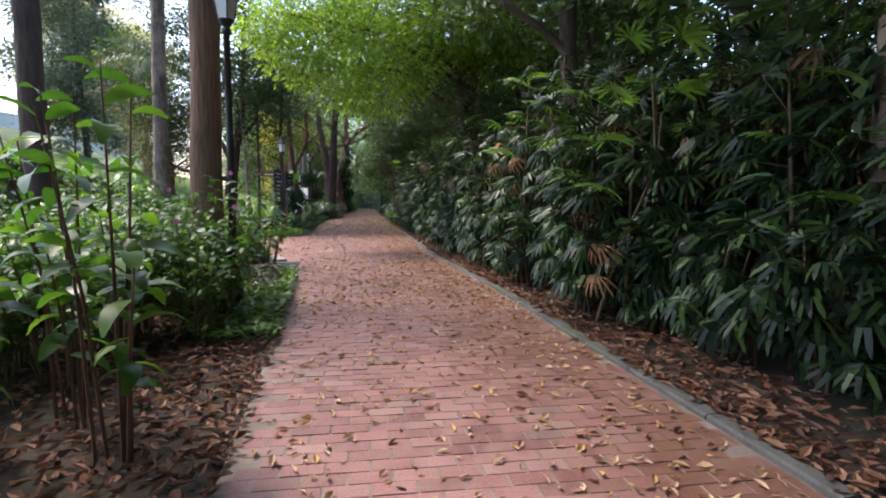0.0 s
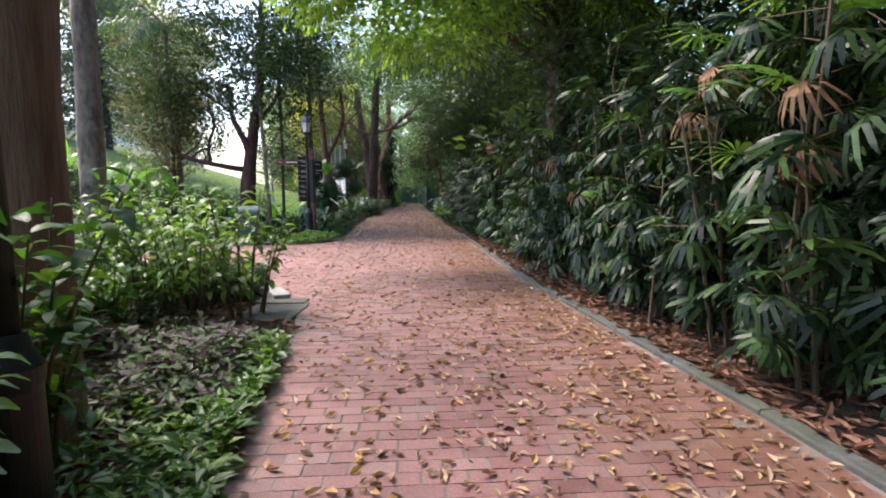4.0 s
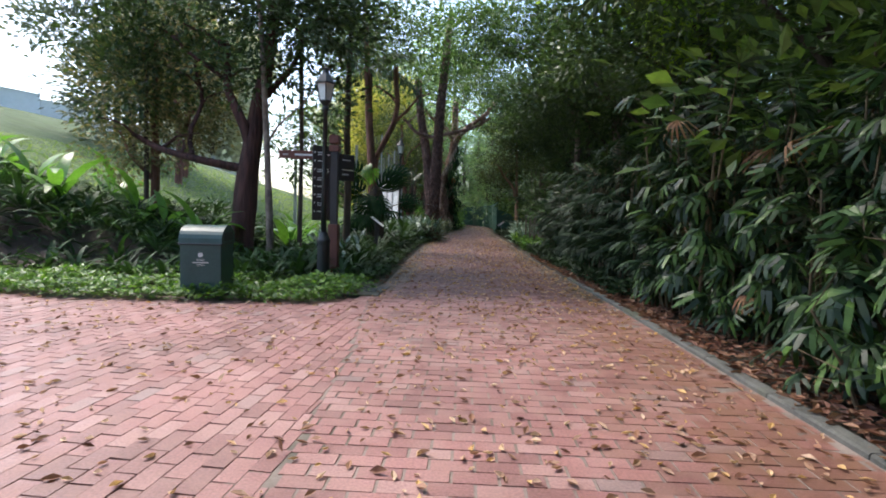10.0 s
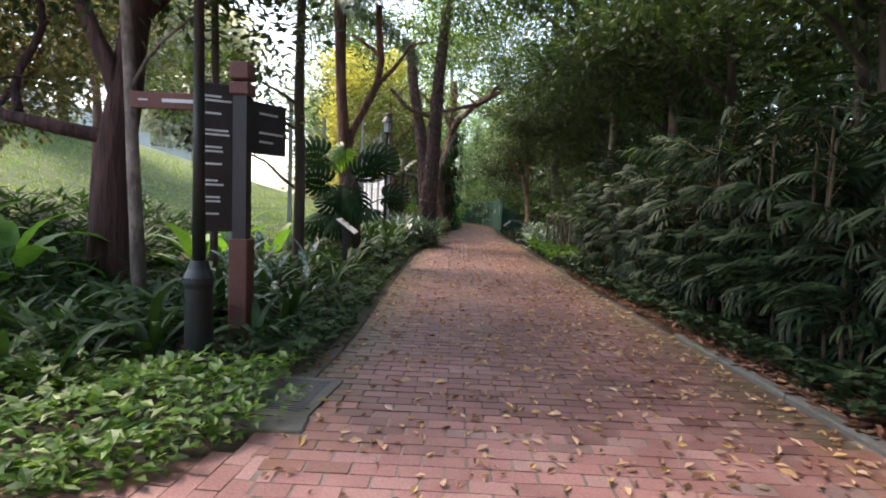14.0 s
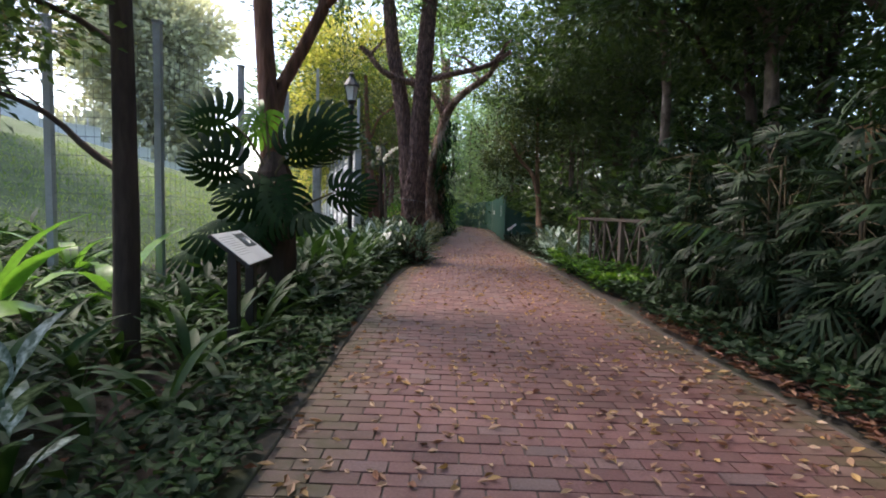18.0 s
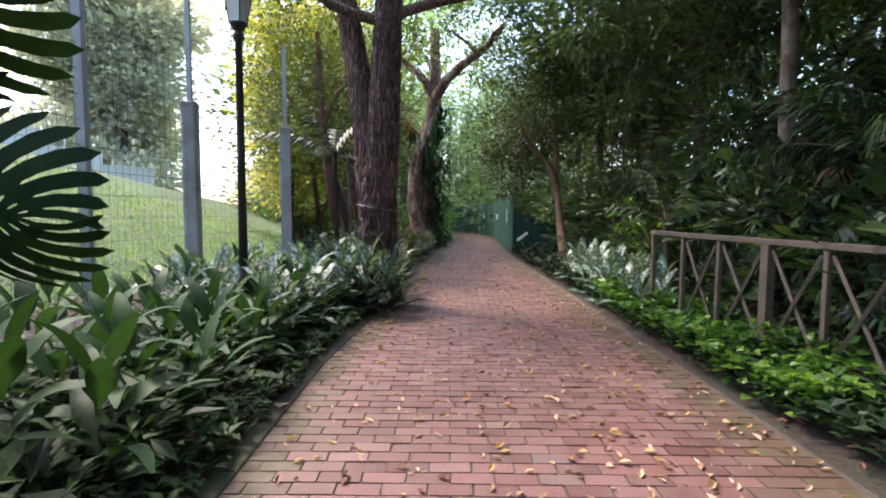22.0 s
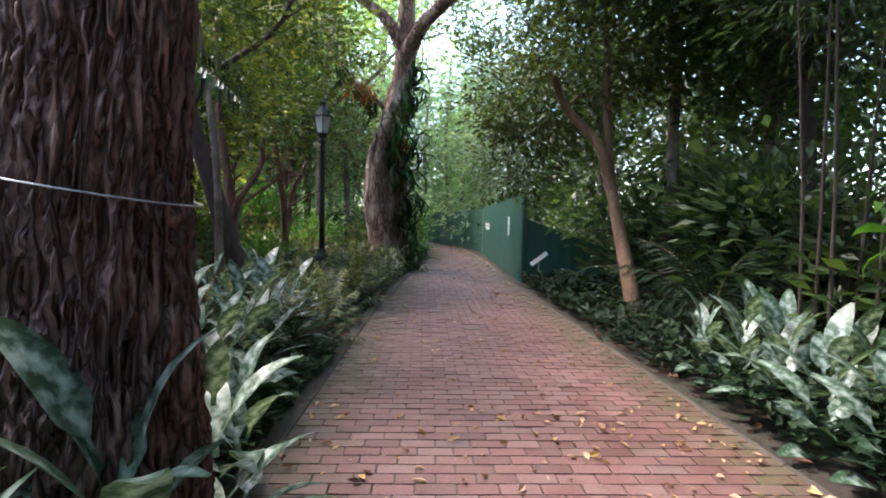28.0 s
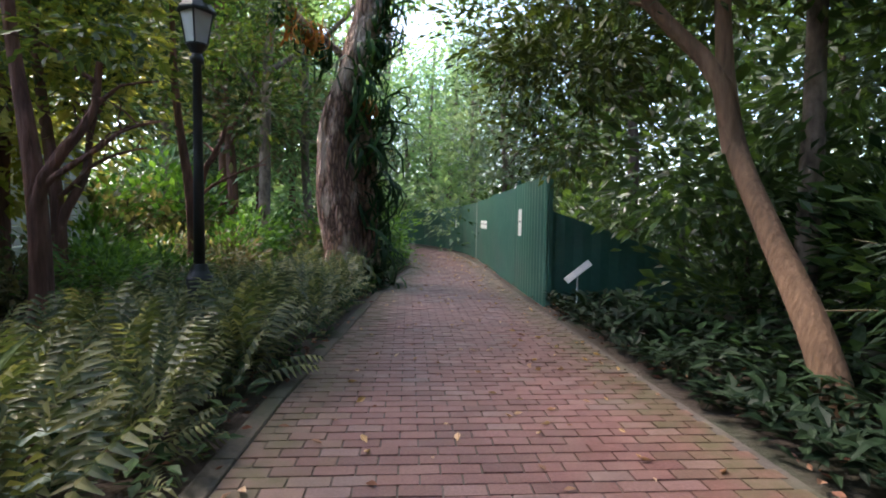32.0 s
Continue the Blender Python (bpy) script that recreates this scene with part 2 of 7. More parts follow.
M_RED = rough_mat("red_sign_paint", (0.36, 0.028, 0.035), (0.46, 0.04, 0.045), 0.5, 20, 2, relief=0.05)
M_PINK = rough_mat("pink_petal", (0.55, 0.16, 0.28), (0.72, 0.30, 0.42), 0.6, 60, 20, relief=0.05)
M_LAMP = rough_mat("frosted_lamp_pane", (0.55, 0.57, 0.56), (0.68, 0.7, 0.68), 0.3, 10, 3, relief=0.02)
M_RAIL = rough_mat("weathered_brown_rail", (0.065, 0.048, 0.035), (0.15, 0.112, 0.082), 0.75, 40, 4, relief=0.3)
M_BUILD = rough_mat("hazy_white_render", (0.70, 0.70, 0.68), (0.80, 0.80, 0.78), 0.9, 5, 0.4, relief=0.1)
M_WIRE = rough_mat("fence_wire", (0.10, 0.11, 0.11), (0.18, 0.19, 0.19), 0.5, 30, 3, relief=0.1, metal=0.4)
def ridged_bark(name, dark, light, scale=30.0, stretch=0.16, dist=0.05, stain=None):
    """Bark of long interlaced ridges; the shade of the fissures is painted in as dark colour."""
    m, nt, b = nodes_of(name)
    tc, mp, vo = nt.nodes.new("ShaderNodeTexCoord"), nt.nodes.new("ShaderNodeMapping"), nt.nodes.new("ShaderNodeTexVoronoi")
    warp = noise_node(nt, 7.0, 3)
    nt.links.new(tc.outputs["Object"], mp.inputs[0])
    mp.inputs["Scale"].default_value = (1, 1, stretch)
    vo.feature = "DISTANCE_TO_EDGE"
    vo.inputs["Scale"].default_value = scale
    bent = mix(nt, mp.outputs[0], warp.outputs["Color"], 0.045, "ADD")
    nt.links.new(bent, vo.inputs["Vector"])
    edge = ramp(nt, [(0.0, (0, 0, 0)), (0.10, (0.45, 0.45, 0.45)), (0.30, (1, 1, 1))])
    nt.links.new(vo.outputs["Distance"], edge.inputs[0])
    grain = noise_node(nt, 60, 6, "Object", (1, 1, 0.2))
    tone = noise_node(nt, 3.0, 4)
    plate = ramp(nt, [(0.3, tuple(c * 0.55 for c in light)), (0.7, light)])
    nt.links.new(grain.outputs[0], plate.inputs[0])
    # fissure shade goes into the base colour along the plate edges
    col = mix(nt, dark, plate.outputs[0], edge.outputs[0])
    shade = ramp(nt, [(0.3, (0.7, 0.7, 0.7)), (0.7, (1.1, 1.1, 1.1))])
    nt.links.new(tone.outputs[0], shade.inputs[0])
    col = mix(nt, col, shade.outputs[0], 1.0, "MULTIPLY")
    # pale patches: bark flakes, and sunlit highlights put into the colour
    if stain:
        flake = noise_node(nt, 2.6, 5, "Object", (1, 1, 0.5))
        where = ramp(nt, [(0.5, (0, 0, 0)), (0.62, (0.8, 0.8, 0.8))])
        nt.links.new(flake.outputs[0], where.inputs[0])
        col = mix(nt, col, stain, where.outputs[0])
    nt.links.new(col, b.inputs["Base Color"])
    b.inputs["Roughness"].default_value = 0.8
    bump(nt, b, mix(nt, edge.outputs[0], grain.outputs[0], 0.25), 1.0, dist)
    return m


M_BARK_RED = rough_mat("ridged_red_brown_bark", (0.06, 0.026, 0.019), (0.28, 0.13, 0.09), 0.9, 16, 4, (1, 1, 0.14), relief=1.0, dist=0.09)
M_BARK_MAROON = rough_mat("dark_maroon_bark", (0.026, 0.011, 0.010), (0.13, 0.055, 0.044), 0.9, 16, 4, (1, 1, 0.14), relief=1.0, dist=0.07)
M_BARK_RIDGE = ridged_bark("deeply_ridged_purple_brown_bark", (0.085, 0.046, 0.038), (0.42, 0.24, 0.195), 24, 0.15, 0.045)
M_BARK_DARK = rough_mat("dark_bark", (0.035, 0.024, 0.019), (0.11, 0.075, 0.058), 0.9, 18, 3, (1, 1, 0.25), relief=0.9, dist=0.03)
M_BARK_PALE = ridged_bark("flaking_highlight_bark", (0.075, 0.03, 0.02), (0.46, 0.25, 0.165), 15, 0.22, 0.05, (0.66, 0.48, 0.37))
M_BARK_TAN = rough_mat("tan_striped_bark", (0.075, 0.042, 0.024), (0.27, 0.155, 0.088), 0.9, 30, 3, (1, 1, 0.12), relief=0.8, dist=0.03)
M_BARK_GREY = rough_mat("grey_mottled_bark", (0.06, 0.044, 0.034), (0.25, 0.185, 0.145), 0.9, 20, 5, (1, 1, 0.4), relief=0.9, dist=0.03, stain=(0.34, 0.26, 0.21))
M_CANE = rough_mat("fibrous_palm_cane", (0.05, 0.038, 0.022), (0.14, 0.10, 0.055), 0.9, 30, 6, (1, 1, 0.3), relief=0.6)
M_STEM_RED = rough_mat("red_brown_stem", (0.07, 0.035, 0.025), (0.17, 0.09, 0.06), 0.7, 30, 6, relief=0.3)
M_STEM = rough_mat("green_brown_stem", (0.06, 0.06, 0.025), (0.15, 0.11, 0.055), 0.8, 30, 6, relief=0.3)

L_PALM = leaf_mat("lady_palm_leaf", [(0.008, 0.021, 0.011), (0.012, 0.031, 0.014), (0.021, 0.050, 0.020), (0.060, 0.12, 0.035)], 0.38, 0.12, spec=0.26)
# leaf green taken near black: the canopy's shade is in this colour
L_SHADE = leaf_mat("shade_darkened_leaf", [(0.009, 0.022, 0.012), (0.013, 0.031, 0.015), (0.026, 0.052, 0.024)], 0.55, 0.12, spec=0.15)
L_FROND = leaf_mat("grey_green_frond", [(0.045, 0.085, 0.055), (0.07, 0.12, 0.075), (0.11, 0.17, 0.10)], 0.35, 0.3)
L_OLIVE = leaf_mat("olive_green_tree_leaf", [(0.036, 0.062, 0.018), (0.058, 0.09, 0.022), (0.11, 0.15, 0.032)], 0.5, 0.36)
L_PALM_YOUNG = leaf_mat("young_palm_leaf", [(0.08, 0.20, 0.035), (0.12, 0.26, 0.045), (0.16, 0.30, 0.06)], 0.4, 0.35)
L_DEAD = leaf_mat("dry_brown_leaf", [(0.16, 0.085, 0.05), (0.26, 0.14, 0.085), (0.32, 0.20, 0.12)], 0.8, 0.25)
L_RUST = leaf_mat("rust_orange_leaf", [(0.20, 0.07, 0.02), (0.34, 0.14, 0.035), (0.42, 0.22, 0.08)], 0.7, 0.4)
L_SHRUB = leaf_mat("shrub_leaf", [(0.030, 0.092, 0.016), (0.046, 0.130, 0.020), (0.070, 0.17, 0.024), (0.115, 0.225, 0.033)], 0.38, 0.38, spec=0.5)
L_SHRUB_LT = leaf_mat("light_shrub_leaf", [(0.07, 0.15, 0.03), (0.11, 0.21, 0.042), (0.17, 0.29, 0.06)], 0.36, 0.4)
L_COVER = leaf_mat("groundcover_leaf", [(0.055, 0.14, 0.026), (0.09, 0.205, 0.036), (0.15, 0.29, 0.048)], 0.4, 0.38)
# dark green lowered further: the dim light under trees is in the colour
L_COVER_DK = leaf_mat("shade_darkened_groundcover_leaf", [(0.014, 0.038, 0.016), (0.022, 0.056, 0.020), (0.038, 0.085, 0.027)], 0.6, 0.2, spec=0.2)
L_BLADE = leaf_mat("strap_leaf", [(0.015, 0.042, 0.018), (0.024, 0.062, 0.023), (0.044, 0.100, 0.030)], 0.55, 0.2, spec=0.2)
L_SILVER = leaf_mat("silver_variegated_leaf", [(0.022, 0.062, 0.036), (0.032, 0.082, 0.046), (0.048, 0.108, 0.056)], 0.45, 0.18, patch=(0.42, 0.51, 0.47), patch_scale=16)
L_FERN = leaf_mat("mottled_croton_leaf", [(0.055, 0.085, 0.036), (0.10, 0.13, 0.055), (0.24, 0.26, 0.13)], 0.42, 0.3)
L_PURPLE = leaf_mat("purple_heart_leaf", [(0.05, 0.034, 0.038), (0.075, 0.05, 0.052), (0.05, 0.085, 0.034), (0.07, 0.13, 0.04)], 0.55, 0.15, spec=0.25)
L_BANANA = leaf_mat("heliconia_leaf", [(0.07, 0.19, 0.034), (0.10, 0.25, 0.045), (0.15, 0.32, 0.06)], 0.38, 0.4)
L_MONST = leaf_mat("split_leaf", [(0.012, 0.034, 0.015), (0.016, 0.042, 0.018), (0.022, 0.056, 0.022)], 0.7, 0.1, spec=0.1)
L_TREE = leaf_mat("tree_leaf", [(0.034, 0.072, 0.026), (0.048, 0.100, 0.032), (0.070, 0.135, 0.038), (0.10, 0.175, 0.045)], 0.42, 0.36)
L_TREE_LT = leaf_mat("light_tree_leaf", [(0.10, 0.20, 0.034), (0.16, 0.28, 0.045), (0.24, 0.37, 0.06)], 0.45, 0.5)
# paled leaf green: mist of the far end is put into the colour
L_MIST = leaf_mat("haze_paled_green_leaf", [(0.15, 0.27, 0.16), (0.21, 0.34, 0.20), (0.28, 0.41, 0.25)], 0.7, 0.5)
L_TREE_YEL = leaf_mat("yellowish_tree_leaf", [(0.20, 0.24, 0.05), (0.34, 0.36, 0.10), (0.46, 0.44, 0.17)], 0.5, 0.5)
# raised blue-green, with far-end haze painted into it
L_TREE_BLUE = leaf_mat("haze_paled_blue_green_leaf", [(0.12, 0.185, 0.15), (0.165, 0.24, 0.195), (0.21, 0.30, 0.24)], 0.6, 0.4)
L_HILL = leaf_mat("dull_blue_green_leaf", [(0.075, 0.105, 0.098), (0.10, 0.135, 0.12), (0.13, 0.165, 0.14)], 0.6, 0.25)
# near-grey leaves: the distance haze is painted as their base colour
L_TREE_HAZE = leaf_mat("haze_greyed_leaf", [(0.42, 0.45, 0.49), (0.48, 0.51, 0.54), (0.54, 0.57, 0.58)], 0.9, 0.5)
L_TREE_BUFF = leaf_mat("buff_green_tree_leaf", [(0.08, 0.10, 0.045), (0.14, 0.15, 0.075), (0.24, 0.21, 0.12)], 0.55, 0.35)
L_DARK = leaf_mat("deep_shade_leaf", [(0.032, 0.064, 0.028), (0.050, 0.094, 0.037), (0.078, 0.135, 0.048)], 0.42, 0.3)
L_GRASSB = leaf_mat("grass_blade", [(0.10, 0.20, 0.04), (0.16, 0.28, 0.06), (0.24, 0.34, 0.10)], 0.6, 0.35)
L_LITTER = leaf_mat("fallen_leaf", [(0.075, 0.033, 0.022), (0.14, 0.06, 0.036), (0.20, 0.092, 0.055), (0.28, 0.165, 0.105)], 0.75, 0.1)
L_FALLEN = leaf_mat("pale_fallen_leaf", [(0.26, 0.14, 0.09), (0.42, 0.29, 0.20), (0.55, 0.43, 0.32), (0.52, 0.36, 0.15)], 0.6, 0.1)


# ---- shared mesh code ----
rng = np.random.default_rng(11)


class Geo:
    """Gathers vertices and faces for one mesh, with one soft value per vertex."""

    def __init__(self):
        self.v, self.f, self.n, self.p = [], [], 0, []

    def add(self, v, f, pale=None):
        v = np.asarray(v, float).reshape(-1, 3)
        self.v.append(v)
        self.f.extend([tuple(i + self.n for i in q) for q in f])
        self.p.append(np.zeros(len(v)) if pale is None else np.asarray(pale, float))
        self.n += len(v)
        return self

    def many(self, v, f, mats, pale=None):
        """The template v, f at every 4 x 4 matrix in mats."""
        v = np.asarray(v, float)
        mats = np.asarray(mats, float)
        if not len(mats):
            return self
        out = np.einsum("nij,kj->nki", mats[:, :3, :3], v) + mats[:, None, :3, 3]
        k = len(v)
        for i in range(len(mats)):
            o = self.n + i * k
            self.f.extend([tuple(j + o for j in q) for q in f])
        self.v.append(out.reshape(-1, 3))
        self.p.append(np.tile(np.zeros(k) if pale is None else np.asarray(pale, float), len(mats)))
        self.n += k * len(mats)
        return self

    def box(self, x0, x1, y0, y1, z0, z1, taper=0.0):
        t = taper
        v = [(x0, y0, z0), (x1, y0, z0), (x1, y1, z0), (x0, y1, z0), (x0 + t, y0 + t, z1), (x1 - t, y0 + t, z1), (x1 - t, y1 - t, z1), (x0 + t, y1 - t, z1)]
        return self.add(v, [(3, 2, 1, 0), (4, 5, 6, 7), (0, 1, 5, 4), (1, 2, 6, 5), (2, 3, 7, 6), (3, 0, 4, 7)])

    def lathe(self, profile, sides=16, at=(0, 0, 0)):
        """profile: (radius, height) from bottom to top."""
        v, f = [], []
        for r, z in profile:
            for k in range(sides):
                a = 2 * math.pi * k / sides
                v.append((at[0] + r * math.cos(a), at[1] + r * math.sin(a), at[2] + z))
        for i in range(len(profile) - 1):
            for k in range(sides):
                a, b = i * sides + k, i * sides + (k + 1) % sides
                f.append((a, b, b + sides, a + sides))
        f.append(tuple(reversed(range(sides))))
        f.append(tuple((len(profile) - 1) * sides + k for k in range(sides)))
        return self.add(v, f)

    def tube(self, pts, radii, sides=8, lump=0.0, ridges=0, seed=0):
        pts = [Vector(p) for p in pts]
        ref = Vector((0.31, 0.95, 0.05))
        v, f = [], []
        for i, p in enumerate(pts):
            d = (pts[min(i + 1, len(pts) - 1)] - pts[max(i - 1, 0)]).normalized()
            a = d.cross(ref).normalized()
            b = d.cross(a)
            for k in range(sides):
                t = 2 * math.pi * k / sides
                w = 1.0
                if lump:
                    w += lump * noise.noise((math.cos(t) * 1.3 + seed, math.sin(t) * 1.3, p.z * 0.9 + seed))
                if ridges:
                    if sides > 100:
                        wz = 0.35 * noise.noise((math.cos(t) * 2.5, math.sin(t) * 2.5, p.z * 3.0))
                        w += 0.14 * (0.4 - 2.4 * abs(noise.noise((math.cos(t + wz * 0.3) * ridges + seed * 3, math.sin(t + wz * 0.3) * ridges, p.z * 6.5 + wz * 1.5))) - 0.5 * abs(noise.noise((math.cos(t) * ridges * 2, math.sin(t) * ridges * 2, p.z * 9.0))))
                    else:
                        w += 0.06 * noise.noise((math.cos(t) * ridges + seed * 3, math.sin(t) * ridges, p.z * 1.3))
                v.append(p + (a * math.cos(t) + b * math.sin(t)) * radii[i] * w)
        for i in range(len(pts) - 1):
            for k in range(sides):
                a, b = i * sides + k, i * sides + (k + 1) % sides
                f.append((a, b, b + sides, a + sides))
        f.append(tuple(range(sides)))
        f.append(tuple(reversed([(len(pts) - 1) * sides + k for k in range(sides)])))
        return self.add([tuple(q) for q in v], f)

    def mesh(self, name, material, smooth=False):
        me = bpy.data.meshes.new(name)
        v = np.concatenate(self.v) if self.v else np.zeros((0, 3))
        me.from_pydata(v.tolist(), [], self.f)
        if any(p.any() for p in self.p):
            at = me.attributes.new("pale", "FLOAT", "POINT")
            at.data.foreach_set("value", np.concatenate(self.p).astype(np.float32))
        me.materials.append(material)
        if smooth:
            me.polygons.foreach_set("use_smooth", [True] * len(me.polygons))
        me.update()
        return me


def part(name, geo, material, parent=None, label="", smooth=False):
    me = geo if isinstance(geo, bpy.types.Mesh) else geo.mesh(name, material, smooth)
    ob = new(name, me)
    if parent is not None:
        ob.parent = parent
    if label:
        tagged(ob, label)
    return ob


def thing(name, at=(0, 0, 0), turn=0.0, label="", category="", group="", kind="", scale=1.0):
    ob = new(name)
    ob.matrix_basis = pose(*at, 0, 0, turn) @ Matrix.Scale(scale, 4)
    return tagged(ob, label, category, group, kind)


def soft_box(x0, x1, y0, y1, z0, z1, r=0.01, segments=2):
    """A box with rounded edges, as a Geo."""
    bm = bmesh.new()
    bmesh.ops.create_cube(bm, size=1)
    for q in bm.verts:
        q.co = Vector(((x0 + x1) / 2 + q.co.x * (x1 - x0), (y0 + y1) / 2 + q.co.y * (y1 - y0), (z0 + z1) / 2 + q.co.z * (z1 - z0)))
    bmesh.ops.bevel(bm, geom=bm.edges[:], offset=r, segments=segments, affect="EDGES", profile=0.6)
    g = Geo()
    bm.verts.index_update()
    g.add([tuple(q.co) for q in bm.verts], [tuple(q.index for q in p.verts) for p in bm.faces])
    bm.free()
    return g


def turn_to(d, up=(0, 0, 1), roll=0.0):
    """3 x 3 turn whose y axis runs along d and whose z axis is near up."""
    d = np.asarray(d, float)
    d = d / (np.linalg.norm(d) + 1e-9)
    u = np.asarray(up, float)
    x = np.cross(d, u)
    if np.linalg.norm(x) < 1e-4:
        x = np.array((1.0, 0, 0))
    x = x / np.linalg.norm(x)
    z = np.cross(x, d)
    c, s = math.cos(roll), math.sin(roll)
    return np.stack([x * c + z * s, d, z * c - x * s], 1)


def place(p, r, s=1.0):
    m = np.eye(4)
    m[:3, :3], m[:3, 3] = r * s, p
    return m


def leaf_flat(length, width):
    """A small leaf, creased along its midrib, along +y."""
    v = [(0, 0, 0), (-width / 2, length * 0.45, width * 0.16), (0, length, -length * 0.08), (width / 2, length * 0.45, width * 0.16), (0, length * 0.45, 0)]
    return v, [(0, 4, 1), (4, 2, 1), (0, 3, 4), (4, 3, 2)]


def leaf_quad(length, width):
    v = [(0, 0, 0), (-width / 2, length * 0.5, width * 0.12), (0, length, -length * 0.05), (width / 2, length * 0.5, width * 0.12)]
    return v, [(0, 2, 1), (0, 3, 2)]


def leaf_long(length, width, droop=0.3, rows=5, fold=0.25, stalk=0.0):
    """A broad or strap leaf along +y with a crease, curving down; value 1 near its midrib."""
    v, f, p = [], [], []
    for i in range(rows + 1):
        t = i / rows
        w = width / 2 * (math.sin(math.pi * min(1, (t * 0.93 + 0.04))) ** 0.75)
        if t < stalk:
            w = 0.008 + width * 0.02
        ang = droop * t * t * 1.4
        y, z = length * t * math.cos(ang * 0.7), -length * t * math.sin(ang) * 0.75
        v += [(-w, y, z + w * fold), (0, y, z), (w, y, z + w * fold)]
        e = 0.0 if t < 0.08 or t > 0.97 else 1.0
        p += [0.5 * e, e, 0.5 * e]
    for i in range(rows):
        a = i * 3
        f += [(a, a + 1, a + 4, a + 3), (a + 1, a + 2, a + 5, a + 4)]
    return v, f, p


def fan_leaf(r, leaflets=8, spread=200, width=0.05, droop=0.45):
    """A palm's fan of leaflets, its hub at the origin, opening along +y."""
    v, f = [], []
    for k in range(leaflets):
        a = radians(-spread / 2 + spread * k / (leaflets - 1))
        L = r * (0.82 + 0.18 * math.cos(a)) * (0.92 + 0.16 * math.sin(k * 5.3 + r * 31))
        d = (math.sin(a), math.cos(a))
        s = (math.cos(a), -math.sin(a))
        o = len(v)
        for t, w, z in ((0.03, 0.3, 0.0), (0.5, 1.0, -droop * 0.12), (0.88, 0.82, -droop * 0.56), (1.0, 0.24, -droop * 0.78)):
            y = L * t * (1 - 0.12 * droop * t)
            for q in (-1, 1):
                v.append((d[0] * y + s[0] * w * width / 2 * q, d[1] * y + s[1] * w * width / 2 * q, L * z + 0.012 * abs(q) * (1 if q > 0 else 0)))
        for i in range(3):
            f.append((o + 2 * i, o + 2 * i + 1, o + 2 * i + 3, o + 2 * i + 2))
    return v, f


def crown_geo(blobs, leaves, size, width, seed=1, up=0.15, droop=0.0, shell=0.55):
    """Leaves in clusters over several blobs (centre, radii); an uneven outline with gaps."""
    r = np.random.default_rng(seed)
    g = Geo()
    v, f = leaf_quad(size, width)
    vol = np.array([b[3] * b[4] * b[5] for b in blobs]) ** (2 / 3)
    counts = (leaves * vol / vol.sum()).astype(int)
    mats = []
    for b, n in zip(blobs, counts):
        tw = max(3, n // 36)
        d = r.normal(size=(tw, 3))
        d /= np.linalg.norm(d, axis=1)[:, None]
        rad = shell + (1 - shell) * r.random(tw) ** 0.6
        rad *= 1 + 0.22 * np.sin(d[:, 0] * 5 + seed) * np.cos(d[:, 1] * 4 + d[:, 2] * 3)
        c = np.array(b[:3]) + d * rad[:, None] * np.array(b[3:6])
        per = max(1, n // tw)
        spread = size * 1.75
        for i in range(tw):
            off = r.normal(size=(per, 3)) * spread * np.array((1, 1, 0.6))
            ld = off / (np.linalg.norm(off, axis=1)[:, None] + 1e-6) + d[i] * 0.6 + np.array((0, 0, up - droop))
            for o, l in zip(off, ld):
                mats.append(place(c[i] + o, turn_to(l, roll=r.uniform(-0.9, 0.9)), r.uniform(0.7, 1.3)))
    return g.many(v, f, mats)


# ---- kinds of plants ----
def lady_palm_meshes(seed, height, n_fans, width, fine=False):
    """Canes and fans of one clump of lady palm."""
    r = np.random.default_rng(seed)
    canes, fans = Geo(), Geo()
    shapes = [fan_leaf(0.29, 9, 215, 0.040, 0.8), fan_leaf(0.26, 8, 190, 0.044, 1.1), fan_leaf(0.32, 10, 235, 0.038, 0.55)]
    if fine:
        shapes = [fan_leaf(0.27, 12, 235, 0.027, 0.6), fan_leaf(0.24, 11, 210, 0.028, 0.95), fan_leaf(0.30, 13, 250, 0.026, 0.45)]
    mats = [[], [], []]
    n_canes = 11
    for c in range(n_canes):
        x, y = r.uniform(-width / 2, width / 2), r.uniform(-width / 2, width / 2)
        h = height * r.uniform(0.55, 1.0)
        lx, ly = r.normal() * 0.18, r.normal() * 0.18
        canes.tube([(x, y, -0.03), (x + lx * 0.4, y + ly * 0.4, h * 0.5), (x + lx, y + ly, h)], [0.016, 0.014, 0.010], 5)
        for k in range(n_fans // n_canes):
            t = 1 - (k / (n_fans // n_canes)) * 0.86
            a = r.uniform(0, 2 * math.pi)
            el = r.uniform(0.0, 1.0) * (0.9 if t > 0.85 else 0.5) + (0.3 if t > 0.9 else 0.0)
            stalk = r.uniform(0.18, 0.36)
            base = np.array((x + lx * t, y + ly * t, h * t))
            d = np.array((math.cos(a) * math.cos(el), math.sin(a) * math.cos(el), math.sin(el)))
            hub = base + d * stalk
            canes.tube([tuple(base), tuple(hub)], [0.005, 0.004], 3)
            fd = d * 1.0 + np.array((0, 0, -0.55 if t < 0.9 else -0.1))
            mats[r.integers(3)].append(place(hub, turn_to(fd, roll=r.normal() * 0.35), r.uniform(0.8, 1.2)))
    for (v, f), m in zip(shapes, mats):
        fans.many(v, f, m)
    return canes, fans


